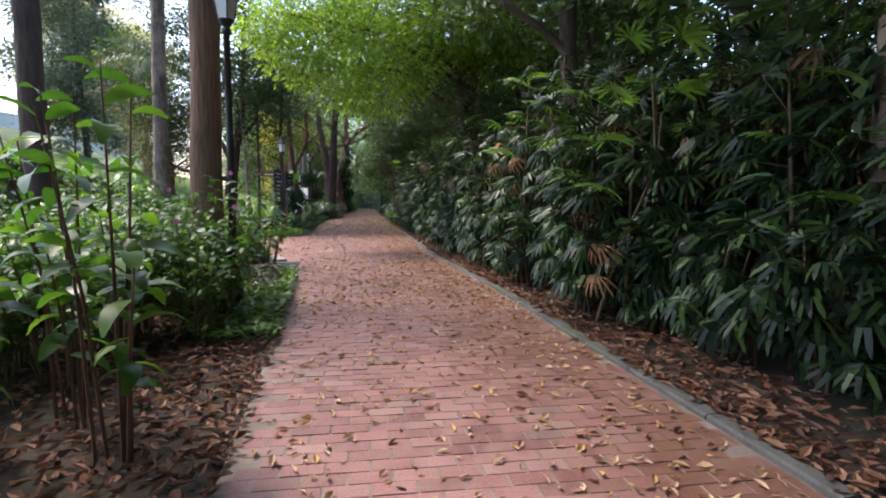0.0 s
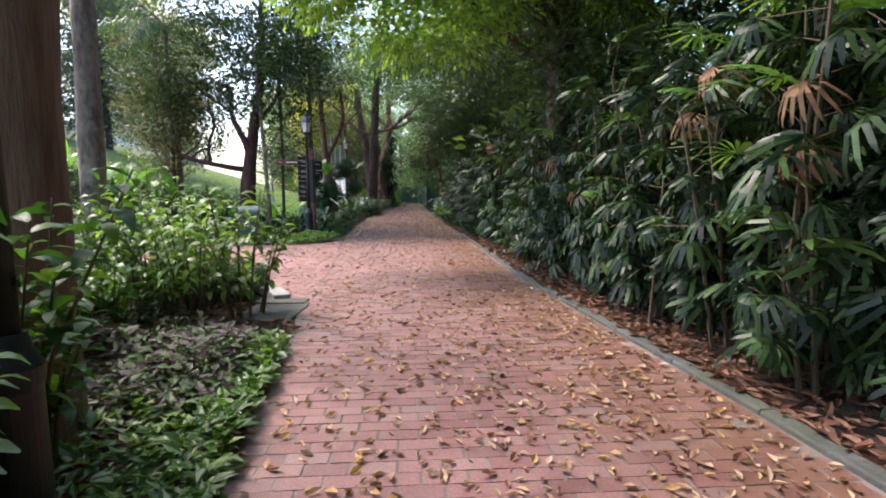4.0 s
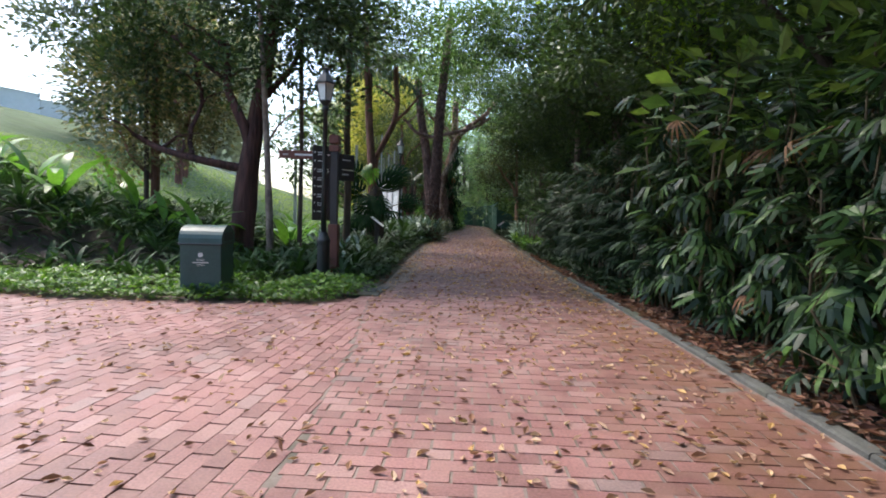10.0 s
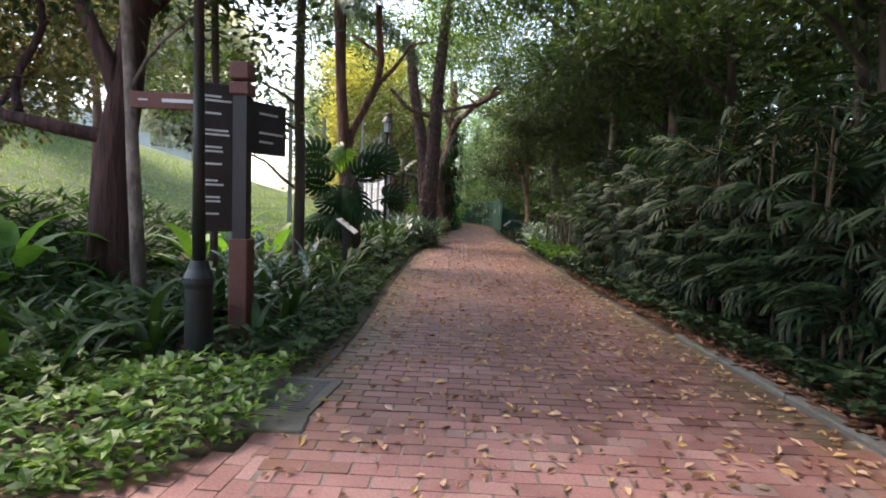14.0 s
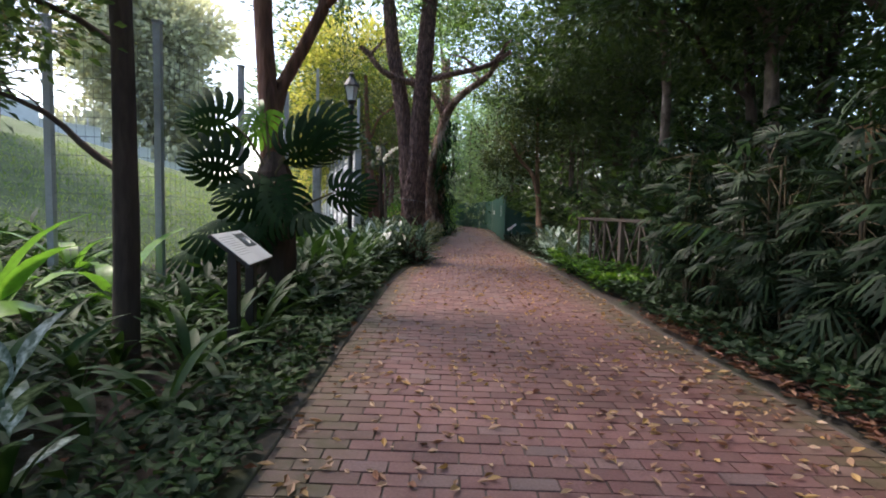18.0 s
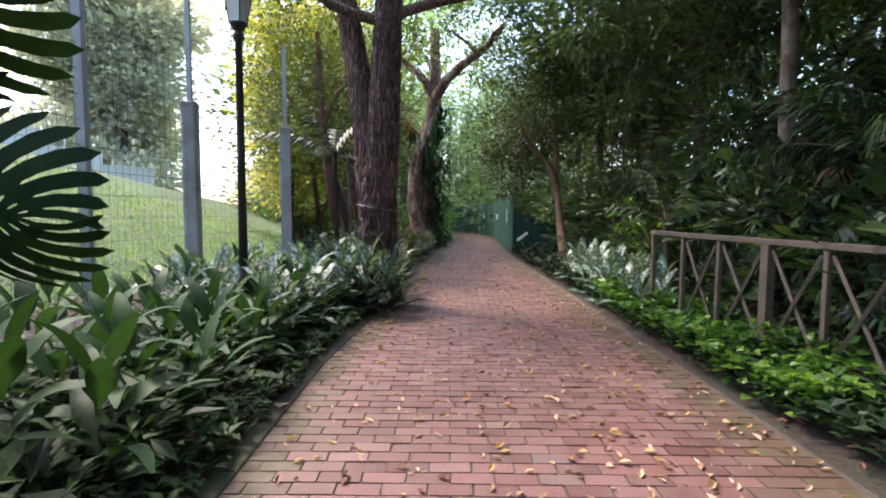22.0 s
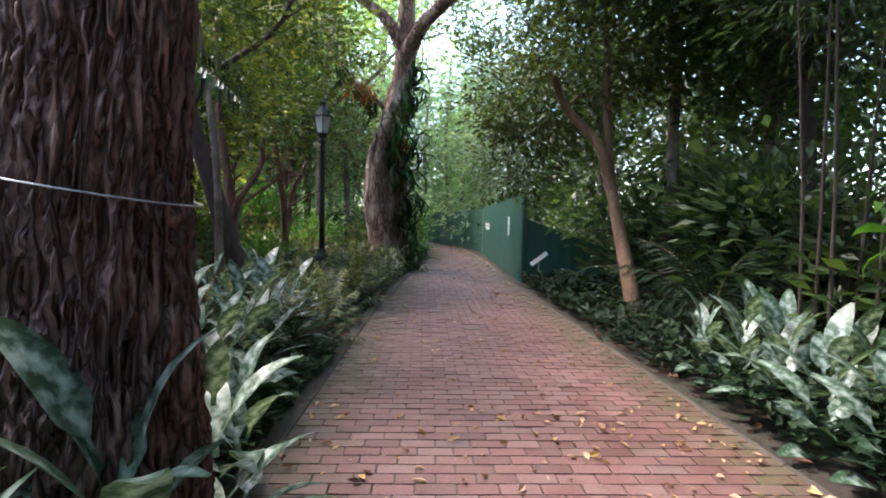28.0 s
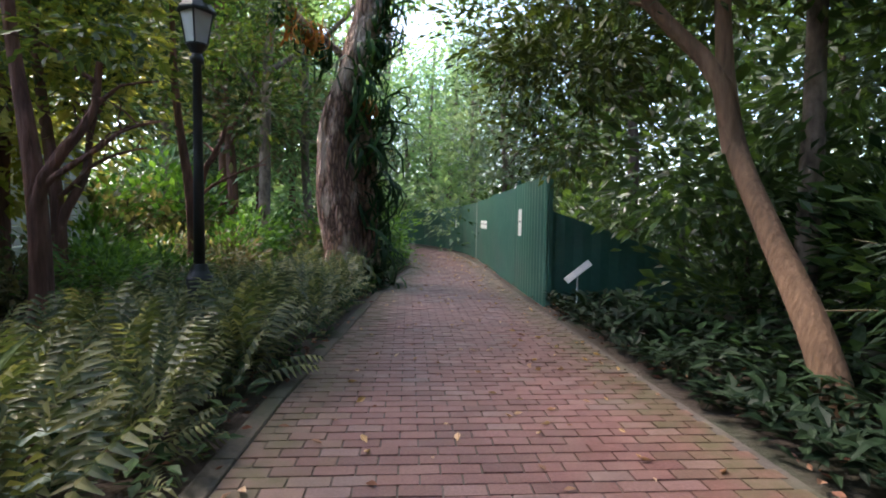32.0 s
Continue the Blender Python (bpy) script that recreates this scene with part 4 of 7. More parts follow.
tree("tree with bright yellow-green hanging branches", (3.1, 15.3, 0), [(0, 0, -0.1), (-0.1, 0, 2.5), (-0.3, 0.2, 5), (-0.4, 0.3, 8)], [0.2, 0.18, 0.15, 0.1], M_BARK_DARK,
     limbs=[((-0.2, 0.1, 3.8), (-3.3, -1.8, 4.5), 0.07, 0.02, 0.08), ((-0.3, 0.2, 4.6), (-5.2, -1.8, 5.7), 0.08, 0.02, 0.06), ((-0.2, 0.1, 4.2), (-2.0, -2.0, 4.9), 0.05, 0.02, 0.05)],
     blobs=[(-3.4, -1.9, 3.95, 0.75, 0.7, 0.5), (-4.5, -1.9, 4.6, 0.8, 0.8, 0.5), (-2.1, -1.8, 4.5, 0.9, 0.8, 0.5), (-5.3, -1.8, 5.3, 0.8, 0.8, 0.5), (-3.5, -1.8, 5.1, 1.3, 0.9, 0.6), (-2.5, -2.0, 3.7, 0.45, 0.5, 0.3), (-1.2, -1.6, 5.2, 1.0, 0.8, 0.6), (-4.6, -1.6, 6.0, 1.3, 1.0, 0.6), (-2.4, -1.5, 6.1, 1.3, 1.0, 0.6), (0.2, -1.6, 4.7, 0.9, 0.8, 0.5), (-0.6, -2.2, 5.5, 1.0, 0.8, 0.5), (1.0, -1.8, 5.4, 0.9, 0.8, 0.5)], leaves=17000, leaf=(0.14, 0.06), foliage=L_TREE_LT, seed=14, droop=0.5)
# its crown masses reaching over the path are added to shade the hedge
tree("dark heavy trunk rising out of the palm hedge", (2.75, 14.5, 0), [(0, 0, -0.1), (0, 0, 2.0), (-0.02, 0, 3.5), (0.3, 0.2, 5.5), (0.5, 0.4, 9)], [0.27, 0.24, 0.22, 0.2, 0.15], M_BARK_DARK,
     limbs=[((0, 0, 3.0), (-0.7, 0.3, 6.0), 0.12, 0.07, 0.0), ((0.2, 0.1, 4.6), (-2.6, 2.5, 6.4), 0.07, 0.03, 0.0)], blobs=[(0, 0, 7.5, 2.6, 2.6, 1.2), (-1.6, 1.2, 6.8, 1.6, 1.6, 0.8), (1.6, -1.0, 6.0, 1.6, 1.8, 1.2), (-2.8, 3.0, 6.8, 1.5, 1.8, 0.6), (-2.2, 4.6, 6.9, 1.5, 1.8, 0.6), (-0.4, -0.7, 3.3, 0.7, 0.5, 0.5), (0.4, -0.8, 3.0, 0.7, 0.5, 0.5), (0.3, -0.7, 4.0, 0.9, 0.6, 0.6)], leaves=15500, leaf=(0.16, 0.07), foliage=L_DARK, seed=15, ridges=4)
tree("dark trunk behind the palm hedge", (4.0, 9.3, 0), [(0, 0, -0.1), (-0.1, 0, 2.0), (-0.35, 0.1, 4.5), (-0.2, 0.2, 8)], [0.2, 0.18, 0.15, 0.1], M_BARK_DARK,
     limbs=[((-0.3, 0, 3.8), (-2.4, 1.0, 6.0), 0.08, 0.03, 0.0)], blobs=[(-0.6, 0.4, 7.2, 2.4, 2.4, 1.1), (0.9, 0, 5.6, 1.5, 1.8, 1.1), (-2.2, 1.4, 6.4, 1.5, 1.5, 0.7)], leaves=8000, leaf=(0.15, 0.065), foliage=L_TREE, seed=16)

for k, (x, y) in enumerate([(-4.03, 39.1), (-5.0, 40.9), (-4.1, 42.6)]):
    tree("small red-trunked tree forking low under the canopy", (x, y, 0), [(0, 0, -0.05), (0.02, 0, 0.7), (-0.05, 0.05, 1.6), (-0.25, 0.1, 3.0), (-0.3, 0.1, 4.6)], [0.11, 0.088, 0.072, 0.055, 0.035], M_BARK_RED,
         limbs=[((0.0, 0, 1.0), (0.45, 0.2, 2.6), 0.06, 0.03, 0.05), ((0, 0, 1.4), (1.2, -0.3, 2.0), 0.03, 0.012, 0.1)],
         blobs=[(-0.5, 0.2, 3.9, 1.3, 1.2, 0.7), (0.6, 0.2, 4.6, 1.2, 1.2, 0.8), (-0.2, 0.1, 5.6, 1.4, 1.3, 0.8), (0.6, -0.1, 3.0, 0.9, 0.8, 0.5), (-0.9, 0.2, 2.9, 0.8, 0.8, 0.5)], leaves=3300, leaf=(0.12, 0.055), foliage=L_OLIVE, seed=50 + k, group="small trees under the canopy")
tree("red-barked tree with a leafy yellow-green crown beside the plank wall", (-3.27, 35.85, 0), [(0, 0, -0.1), (0.0, 0, 0.5), (-0.16, 0, 1.5), (-0.36, 0.05, 2.9), (-0.5, 0.1, 5.2)], [0.125, 0.105, 0.092, 0.082, 0.05], M_BARK_RED,
     limbs=[((-0.3, 0, 2.7), (-1.2, 0.2, 3.9), 0.05, 0.02, 0.05), ((-0.4, 0.05, 3.2), (0.6, 0.3, 4.6), 0.05, 0.02, 0.05)],
     blobs=[(-1.2, 0.1, 3.7, 0.8, 0.9, 0.5), (-0.7, 0.0, 3.1, 0.5, 0.6, 0.3), (0.2, 0.3, 4.4, 1.1, 1.0, 0.6), (-1.4, 0.4, 4.8, 1.2, 1.1, 0.7), (-0.4, 0.2, 5.6, 1.2, 1.1, 0.6)], leaves=3300, leaf=(0.11, 0.05), foliage=L_OLIVE, seed=54, sides=18, ridges=3)
tree("slim pale-barked stem beside a red trunk", (-3.12, 36.1, 0), [(0, 0, -0.1), (0.02, 0, 1.0), (-0.04, 0, 2.2), (-0.2, 0, 3.4)], [0.05, 0.042, 0.036, 0.02], M_BARK_GREY,
     blobs=[(-0.3, 0, 3.5, 0.6, 0.6, 0.4)], leaves=900, leaf=(0.11, 0.05), foliage=L_OLIVE, seed=55, sides=10)
tree("dark-trunked tree leaning away from the path over the bed", (-3.02, 37.0, 0), [(0, 0, -0.1), (-0.12, 0, 0.5), (-0.4, 0, 1.3), (-0.72, 0.05, 2.3), (-1.0, 0.1, 3.4), (-1.1, 0.1, 5)], [0.15, 0.125, 0.11, 0.095, 0.08, 0.05], M_BARK_DARK,
     limbs=[((-0.8, 0.05, 2.6), (0.5, 0.3, 4.2), 0.05, 0.02, 0.05)],
     blobs=[(0.5, 0.3, 3.9, 0.9, 0.9, 0.5), (-0.9, 0.1, 4.4, 1.2, 1.1, 0.7), (0.2, 0.2, 5.2, 1.5, 1.3, 0.8), (-1.6, 0.1, 3.5, 0.7, 0.7, 0.4)], leaves=2800, leaf=(0.11, 0.05), foliage=L_OLIVE, seed=56, sides=18, ridges=3)
# tall trees whose crowns meet over the path
# the first two crowns are thickened, largely unseen, to shade path and hedge
for k, (x, y, cx) in enumerate([(4.6, 22.5, 0.8), (4.4, 29.0, 1.0), (4.3, 35.5, 1.2), (-4.2, 47.0, 0.6), (4.5, 46.5, 1.4), (3.9, 3.5, 2.0)]):
    s = 1 if x > 0 else -1
    tree("tall tree whose crown spreads over the path", (x, y, 0), [(0, 0, -0.1), (0.05, 0, 2.5), (-0.1 * s, 0.1, 5), (-0.5 * s, 0.2, 8)], [0.15, 0.13, 0.11, 0.06], M_BARK_GREY if k % 2 else M_BARK_DARK,
         limbs=[((-0.1 * s, 0, 4.6), ((cx - x) * 0.8, 0.4, 7.2), 0.07, 0.03, 0.05), ((0, 0, 4.0), (1.2 * s, -0.6, 6.2), 0.06, 0.02, 0.0)],
         blobs=[(cx - x, 0.3, 7.6, 2.0, 2.2, 0.9), ((cx - x) * 0.5, -0.3, 6.6, 1.6, 1.8, 0.9), (0, 0.2, 5.6, 1.5, 1.6, 1.0), (0.6 * s, 0, 7.6, 1.6, 1.8, 1.2)], leaves=3500 if x < 0 else 15000 if k < 2 else 9500, leaf=(0.15, 0.07), foliage=L_TREE if k % 3 else L_TREE_LT, seed=60 + k, sides=10, group="tall trees over the path")

# the first two stand unseen behind the start, added to shade the hedge
for k, y in enumerate((-6.0, -2.0, 2.0, 6.0, 10.5, 15.5, 19.0, 23.0, 26.5, 30.0, 34.0, 38.0)):
    tree("dark tree overhanging the palm hedge", (4.7, y, 0), [(0, 0, -0.1), (0.05, 0, 2.0), (-0.1, 0.1, 4), (-0.3, 0.2, 6.5)], [0.13, 0.11, 0.09, 0.05], M_BARK_DARK,
         limbs=[((0, 0, 3.4), (-1.8, 0.3, 5.2), 0.06, 0.02, 0.05)],
         blobs=[(-1.5, 0.3, 5.2, 1.5, 2.0, 0.7), (-0.4, -0.3, 4.6, 1.3, 1.8, 0.9), (-2.2, 0.1, 6.0, 1.4, 1.9, 0.6), (-2.9, 0.2, 5.1, 0.9, 1.8, 0.5), (0.6, 0, 5.6, 1.4, 1.8, 1.1)], leaves=3200 if 3 < y < 12 else 4800 if 18 < y < 27 else 9000 if y > 32 else 7500 if y > 27 else 6200, leaf=(0.18, 0.085), foliage=L_DARK, seed=160 + k, sides=8, group="trees over the palm hedge")

# unseen trees, added so that their crowns shade the hedge and path start
for k, (x, y) in enumerate([(4.3, -2.2), (4.5, 1.2), (4.6, 3.9)]):
    tree("tall dark tree added out of view to shade the path's start", (x, y, 0), [(0, 0, -0.1), (0.0, 0, 2.5), (-0.2, 0.1, 4.5), (-0.6, 0.2, 7.5)], [0.16, 0.14, 0.11, 0.06], M_BARK_DARK,
         limbs=[((-0.2, 0.1, 4.4), (-3.2, 0.6, 5.9), 0.07, 0.03, 0.05)],
         blobs=[(-2.2, 0.2, 5.6, 1.6, 1.9, 0.6), (-3.6, 0.4, 6.3, 1.7, 1.9, 0.6), (-0.8, 0.3, 6.2, 1.6, 1.8, 0.8), (-5.0, 0.6, 7.0, 1.6, 1.8, 0.6), (-1.4, 0.2, 4.6, 1.2, 1.7, 0.5)], leaves=14000, leaf=(0.18, 0.085), foliage=L_DARK, seed=270 + k, sides=9, group="tall trees over the path")
# added trees; crowns mostly above the view cut the light on the path
for k, (x, y) in enumerate([(3.6, 31.5), (3.4, 39.5)]):
    tree("added tree with a high crown that dims the path", (x, y, 0), [(0, 0, -0.1), (0.0, 0, 2.5), (-0.02 * x, 0.1, 5), (-0.2 * x, 0.2, 8)], [0.12, 0.105, 0.09, 0.06], M_BARK_GREY,
         limbs=[((-0.02 * x, 0.1, 5.0), (-x * 0.8, 0.4, 7.6), 0.06, 0.03, 0.05)],
         blobs=[(-x - 0.3, 0.3, 8.0, 2.3, 2.4, 0.7), (-x * 0.5, -0.3, 7.6, 1.7, 2.0, 0.8)], leaves=6500, leaf=(0.15, 0.07), foliage=L_TREE, seed=260 + k, sides=9, group="tall trees over the path")

# woodland: three kinds of tall tree, set out in rows behind the beds
def woodland_tree(seed, foliage, bark, label, h=7.5, low=0.0, leaves=5200, leaf=(0.235, 0.112)):
    r = np.random.default_rng(seed)
    blobs = [(r.normal() * 0.9, r.normal() * 0.9, h * q, r.uniform(1.0, 1.7), r.uniform(1.0, 1.7), r.uniform(0.7, 1.1)) for q in np.linspace(low + 0.16, 1.0, 9)]
    return tree(label, (0, 0, 0), [(0, 0, -0.2), (0.1, 0, h * 0.3), (0, 0.15, h * 0.65), (0.1, 0, h)], [0.14, 0.115, 0.09, 0.05], bark,
                limbs=[((0.08, 0, h * 0.35), (1.2, 0.4, h * 0.7), 0.05, 0.02, 0.0), ((0.05, 0, h * 0.45), (-1.1, -0.5, h * 0.75), 0.05, 0.02, 0.0)],
                blobs=blobs, leaves=leaves, leaf=leaf, foliage=foliage, seed=seed, sides=8, name="woodland_tree", group="woodland behind the beds")


def set_out(protos, spots, jitter=0.0, scale=(0.85, 1.2), seed=1, lift=0.0):
    """Copies of the prototypes at the spots (x, y[, z]); the prototypes themselves take the first spots."""
    r = np.random.default_rng(seed)
    for k, s in enumerate(spots):
        x, y = s[0] + r.normal() * jitter, s[1] + r.normal() * jitter
        z = s[2] if len(s) > 2 else (hill(x, y) + 0.025 if x < -4.6 else 0.0)
        q = r.uniform(*scale) * (s[3] if len(s) > 3 else 1.0)
        m = pose(x, y, z + lift, r.normal() * 2, r.normal() * 2, r.uniform(0, 360)) @ Matrix.Scale(q, 4)
        ob = protos[k % len(protos)]
        if k < len(protos):
            ob.matrix_basis = m
        else:
            c = copy_thing(ob, Matrix())
            c.matrix_basis = m


W_DARK = [woodland_tree(31, L_DARK, M_BARK_DARK, "dark leafy woodland tree", 7.0), woodland_tree(32, L_TREE, M_BARK_GREY, "deep green woodland tree", 7.8), woodland_tree(33, L_DARK, M_BARK_DARK, "dark leafy woodland tree", 8.5)]
spots = []
for y in np.arange(-6, 30, 3.4):
    spots.append((6.4 + 0.4 * math.sin(y), y))
for y in (-4, 1, 6, 11, 16, 27, 36, 46, 51, 56, 61):
    spots.append((9.6 + 0.8 * math.cos(y * 1.7), y, 0, 1.25))
for y in (31, 37, 43, 49):
    spots.append((13.5, y, 0, 1.35))
for y in (30, 34.2, 38.4, 42.0, 51.0, 55.2, 59.4):
    spots.append((5.8 + 0.7 * math.sin(y * 2.1), y))
spots.append((-7.6, 53.5, 0, 1.9))
# unseen trees added behind the start to shut out light from there
for x in (-6.5, -4.2, -2.6, 4.4, 6.6):
    spots.append((x, -5.5 - 0.2 * x))
for x in np.arange(-5, 5, 2.6):
    spots.append((x, -9 - abs(x) * 0.3))
set_out(W_DARK, spots, 0.3, (0.85, 1.15), 5)
W_HIGH = [woodland_tree(34, L_TREE, M_BARK_RED, "tree with a leafy crown above a bare red trunk", 7.0, 0.34, 2200), woodland_tree(38, L_TREE_BUFF, M_BARK_RED, "tree with a yellowish crown above a bare trunk", 6.6, 0.3, 2200)]
set_out(W_HIGH, [(-4.9 - 0.5 * abs(math.sin(y * 1.3)), y) for y in np.arange(48.4, 62, 3.2)] + [(-11.2, 30.5), (-12.6, 33.0), (-5.4, 49.0, 0, 1.3)], 0.2, (0.9, 1.15), 15)
W_PALE = [woodland_tree(35, L_MIST, M_BARK_GREY, "woodland tree with haze painted into its pale green leaves", 8.5, leaves=3600), woodland_tree(36, L_TREE_BLUE, M_BARK_GREY, "woodland tree at the path's far end, haze painted into its blue-green leaves", 8.0, leaves=3600)]
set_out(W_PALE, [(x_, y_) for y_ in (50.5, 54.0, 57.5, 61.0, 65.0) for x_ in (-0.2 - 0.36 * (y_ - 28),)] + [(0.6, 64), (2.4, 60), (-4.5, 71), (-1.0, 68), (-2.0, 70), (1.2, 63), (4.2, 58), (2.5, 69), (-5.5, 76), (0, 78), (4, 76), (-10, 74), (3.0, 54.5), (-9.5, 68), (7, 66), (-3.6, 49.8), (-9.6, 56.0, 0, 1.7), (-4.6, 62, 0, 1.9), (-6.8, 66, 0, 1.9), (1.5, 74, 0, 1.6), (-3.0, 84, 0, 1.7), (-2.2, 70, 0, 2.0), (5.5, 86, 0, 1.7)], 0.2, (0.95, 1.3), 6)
W_NEAR = [woodland_tree(39, L_HILL, M_BARK_DARK, "broad blue-green tree at the top of the lawn", 8.0, leaves=15000, leaf=(0.20, 0.10))]
set_out(W_NEAR, [(-17.5, 37)], 0, (1.35, 1.4), 17)
W_HILL = [woodland_tree(37, L_TREE_HAZE, M_BARK_DARK, "broad tree on the grass bank, haze painted into its grey-green leaves", 8.0, leaves=38000, leaf=(0.26, 0.15))]
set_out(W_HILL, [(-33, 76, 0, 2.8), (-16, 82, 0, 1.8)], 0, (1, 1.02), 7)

# ---- far wall on the bank ----
far_wall = thing("boundary_wall", (0, 0, 0), 0, "long hazy white wall on top of the grass bank", "wall", kind="structure")
for k in range(9):
    x0, y0, x1, y1 = -33 + 1.3 * k, 30 + 3.4 * k, -33 + 1.3 * (k + 1), 30 + 3.4 * (k + 1)
    L, ang = math.hypot(x1 - x0, y1 - y0), math.degrees(math.atan2(y1 - y0, x1 - x0))
    seg = part("wall_section", Geo().box(0, L - 0.03, -0.15, 0.15, -1.0, 1.5).box(-0.02, L, -0.2, 0.2, 1.5, 1.58), M_BUILD, far_wall)
    seg.matrix_basis = pose(x0, y0, hill((x0 + x1) / 2, (y0 + y1) / 2), 0, 0, ang)
    for j in range(5):
        b = part("baluster", Geo().box(-0.025, 0.025, -0.025, 0.025, 1.58, 2.05), M_STEEL, far_wall) if k > 3 else None
        if b:
            b.matrix_basis = pose(x0 + (x1 - x0) * j / 5, y0 + (y1 - y0) * j / 5, hill((x0 + x1) / 2, (y0 + y1) / 2))

# ---- lamp posts ----
lamp_post((-1.51, 6.36, 0), 3.66, "black iron lamp post among leafy shrubs", 20)
lamp_post((-2.81, 18.99, 0), 3.22, "black iron lamp post beside a sign board", 15)
lamp_post((-2.97, 29.57, 0), 3.58, "black iron lamp post among silver-leaved plants", 30)
lamp_post((-2.53, 38.8, 0), 3.02, "black iron lamp post under dark trees", 10)

# ---- lady palm hedge ----
def lady_palm(seed, h, fine, shoots, dry):
    """A clump of the hedge: canes, dark fans, a few withered and a few young ones."""
    p = thing("lady_palm", (0, 0, 0), 0, "clump of dark green lady palm with narrow radiating fans" if fine else "clump of dark green lady palm with drooping fans", "palm", "lady palm hedge")
    canes, fans = lady_palm_meshes(seed, h, 143 if fine else 132, 0.9, fine)
    tagged(part("cane", canes, M_CANE, p, "brown fibrous canes"), kind="stuff")
    tagged(part("foliage", fans, L_PALM, p), kind="stuff")
    withered, young = Geo(), Geo()
    for k in range(dry):
        a, z = 2.1 * k + seed, h * (0.2 + 0.75 * ((k * 0.382) % 1.0))
        hub = (0.6 * math.cos(a), 0.6 * math.sin(a), z)
        withered.tube([(0.25 * math.cos(a), 0.25 * math.sin(a), z + 0.1), hub], [0.005, 0.004], 4)
        v, f = fan_leaf(0.26, 8, 170, 0.026, 1.0)
        withered.many(v, f, [place(hub, turn_to((math.cos(a), math.sin(a), -0.9 - 0.4 * (k % 2))), 0.8 + 0.12 * (k % 3))])
    for k in range(shoots):
        a, z = 0.9 * k + seed, h * (0.5 + 0.5 * ((k * 0.618) % 1.0))
        v, f = fan_leaf(0.27, 12, 235, 0.026, 0.4)
        hub = np.array((0.58 * math.cos(a), 0.58 * math.sin(a), z))
        young.tube([(0.28 * math.cos(a), 0.28 * math.sin(a), z - 0.15), tuple(hub)], [0.006, 0.005], 4)
        young.many(v, f, [place(hub, turn_to((math.cos(a), math.sin(a), 0.3 + 0.15 * (k % 3)), roll=0.2 * (-1) ** k), 0.9 + 0.1 * (k % 3))])
    tagged(part("withered_foliage", withered, L_DEAD, p, "brown withered fans"), kind="stuff")
    tagged(part("young_foliage", young, L_PALM_YOUNG, p, "bright green young fans"), kind="stuff")
    return p


PALMS = [lady_palm(seed, h, False, 2, 3) for seed, h in ((41, 2.6), (42, 2.9), (43, 2.3), (44, 2.7))]
FINE = [lady_palm(seed, h, True, n, 5) for seed, h, n in ((47, 2.6, 13), (48, 2.9, 9), (49, 2.4, 15))]
# narrow-leafleted palms; the shade over them is painted into their leaves
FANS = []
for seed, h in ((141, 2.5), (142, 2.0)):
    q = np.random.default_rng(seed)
    p = thing("fan_palm", (0, 0, 0), 0, "fan palm with many narrow leaflets on thin canes, shade painted into its leaves", "palm", "fan palms on the shaded side")
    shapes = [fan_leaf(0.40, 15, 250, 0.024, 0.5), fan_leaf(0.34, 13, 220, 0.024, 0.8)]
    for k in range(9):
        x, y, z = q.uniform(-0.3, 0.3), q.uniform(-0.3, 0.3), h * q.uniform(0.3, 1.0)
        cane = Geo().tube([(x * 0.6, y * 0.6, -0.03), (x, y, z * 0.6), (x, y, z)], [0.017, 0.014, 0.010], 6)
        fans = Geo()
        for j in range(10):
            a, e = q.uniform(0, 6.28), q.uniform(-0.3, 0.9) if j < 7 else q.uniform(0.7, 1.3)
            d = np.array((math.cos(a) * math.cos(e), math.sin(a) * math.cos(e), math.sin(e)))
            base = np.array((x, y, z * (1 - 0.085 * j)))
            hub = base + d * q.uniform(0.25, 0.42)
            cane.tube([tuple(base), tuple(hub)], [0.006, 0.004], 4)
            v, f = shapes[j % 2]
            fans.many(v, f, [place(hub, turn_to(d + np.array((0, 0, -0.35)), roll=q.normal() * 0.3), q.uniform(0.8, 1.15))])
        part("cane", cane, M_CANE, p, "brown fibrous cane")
        tagged(part("foliage", fans, L_SHADE, p), kind="stuff")
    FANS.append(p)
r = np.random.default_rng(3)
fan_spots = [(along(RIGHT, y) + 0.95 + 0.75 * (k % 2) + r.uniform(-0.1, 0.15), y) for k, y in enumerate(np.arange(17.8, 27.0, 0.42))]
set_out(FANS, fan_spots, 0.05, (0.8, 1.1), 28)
spots = []
for y in np.arange(-3.5, 33.5, 0.85):
    set_back = 0.25 * min(1.0, max(0.0, (y - 17) / 3)) + 1.2 * min(1.0, max(0.0, (y - 25.5) / 1.5))
    if not 18.0 < y < 26.5 and y > 4.6:
        spots.append((along(RIGHT, y) + set_back + 1.0 + r.uniform(-0.1, 0.15), y))
    spots.append((along(RIGHT, y) + set_back + (1.75 if not 18.0 < y < 26.5 else 2.5) + r.uniform(-0.1, 0.3), y + 0.4))
    if int(y / 0.85) % 2:
        spots.append((along(RIGHT, y) + 2.7 + r.uniform(-0.1, 0.3), y + 0.2))
set_out(FINE, [q for q in spots if q[1] < 9.0], 0.1, (1.0, 1.25), 9)
set_out(PALMS, [q for q in spots if q[1] >= 9.0], 0.1, (0.85, 1.15), 8)
LOW = []
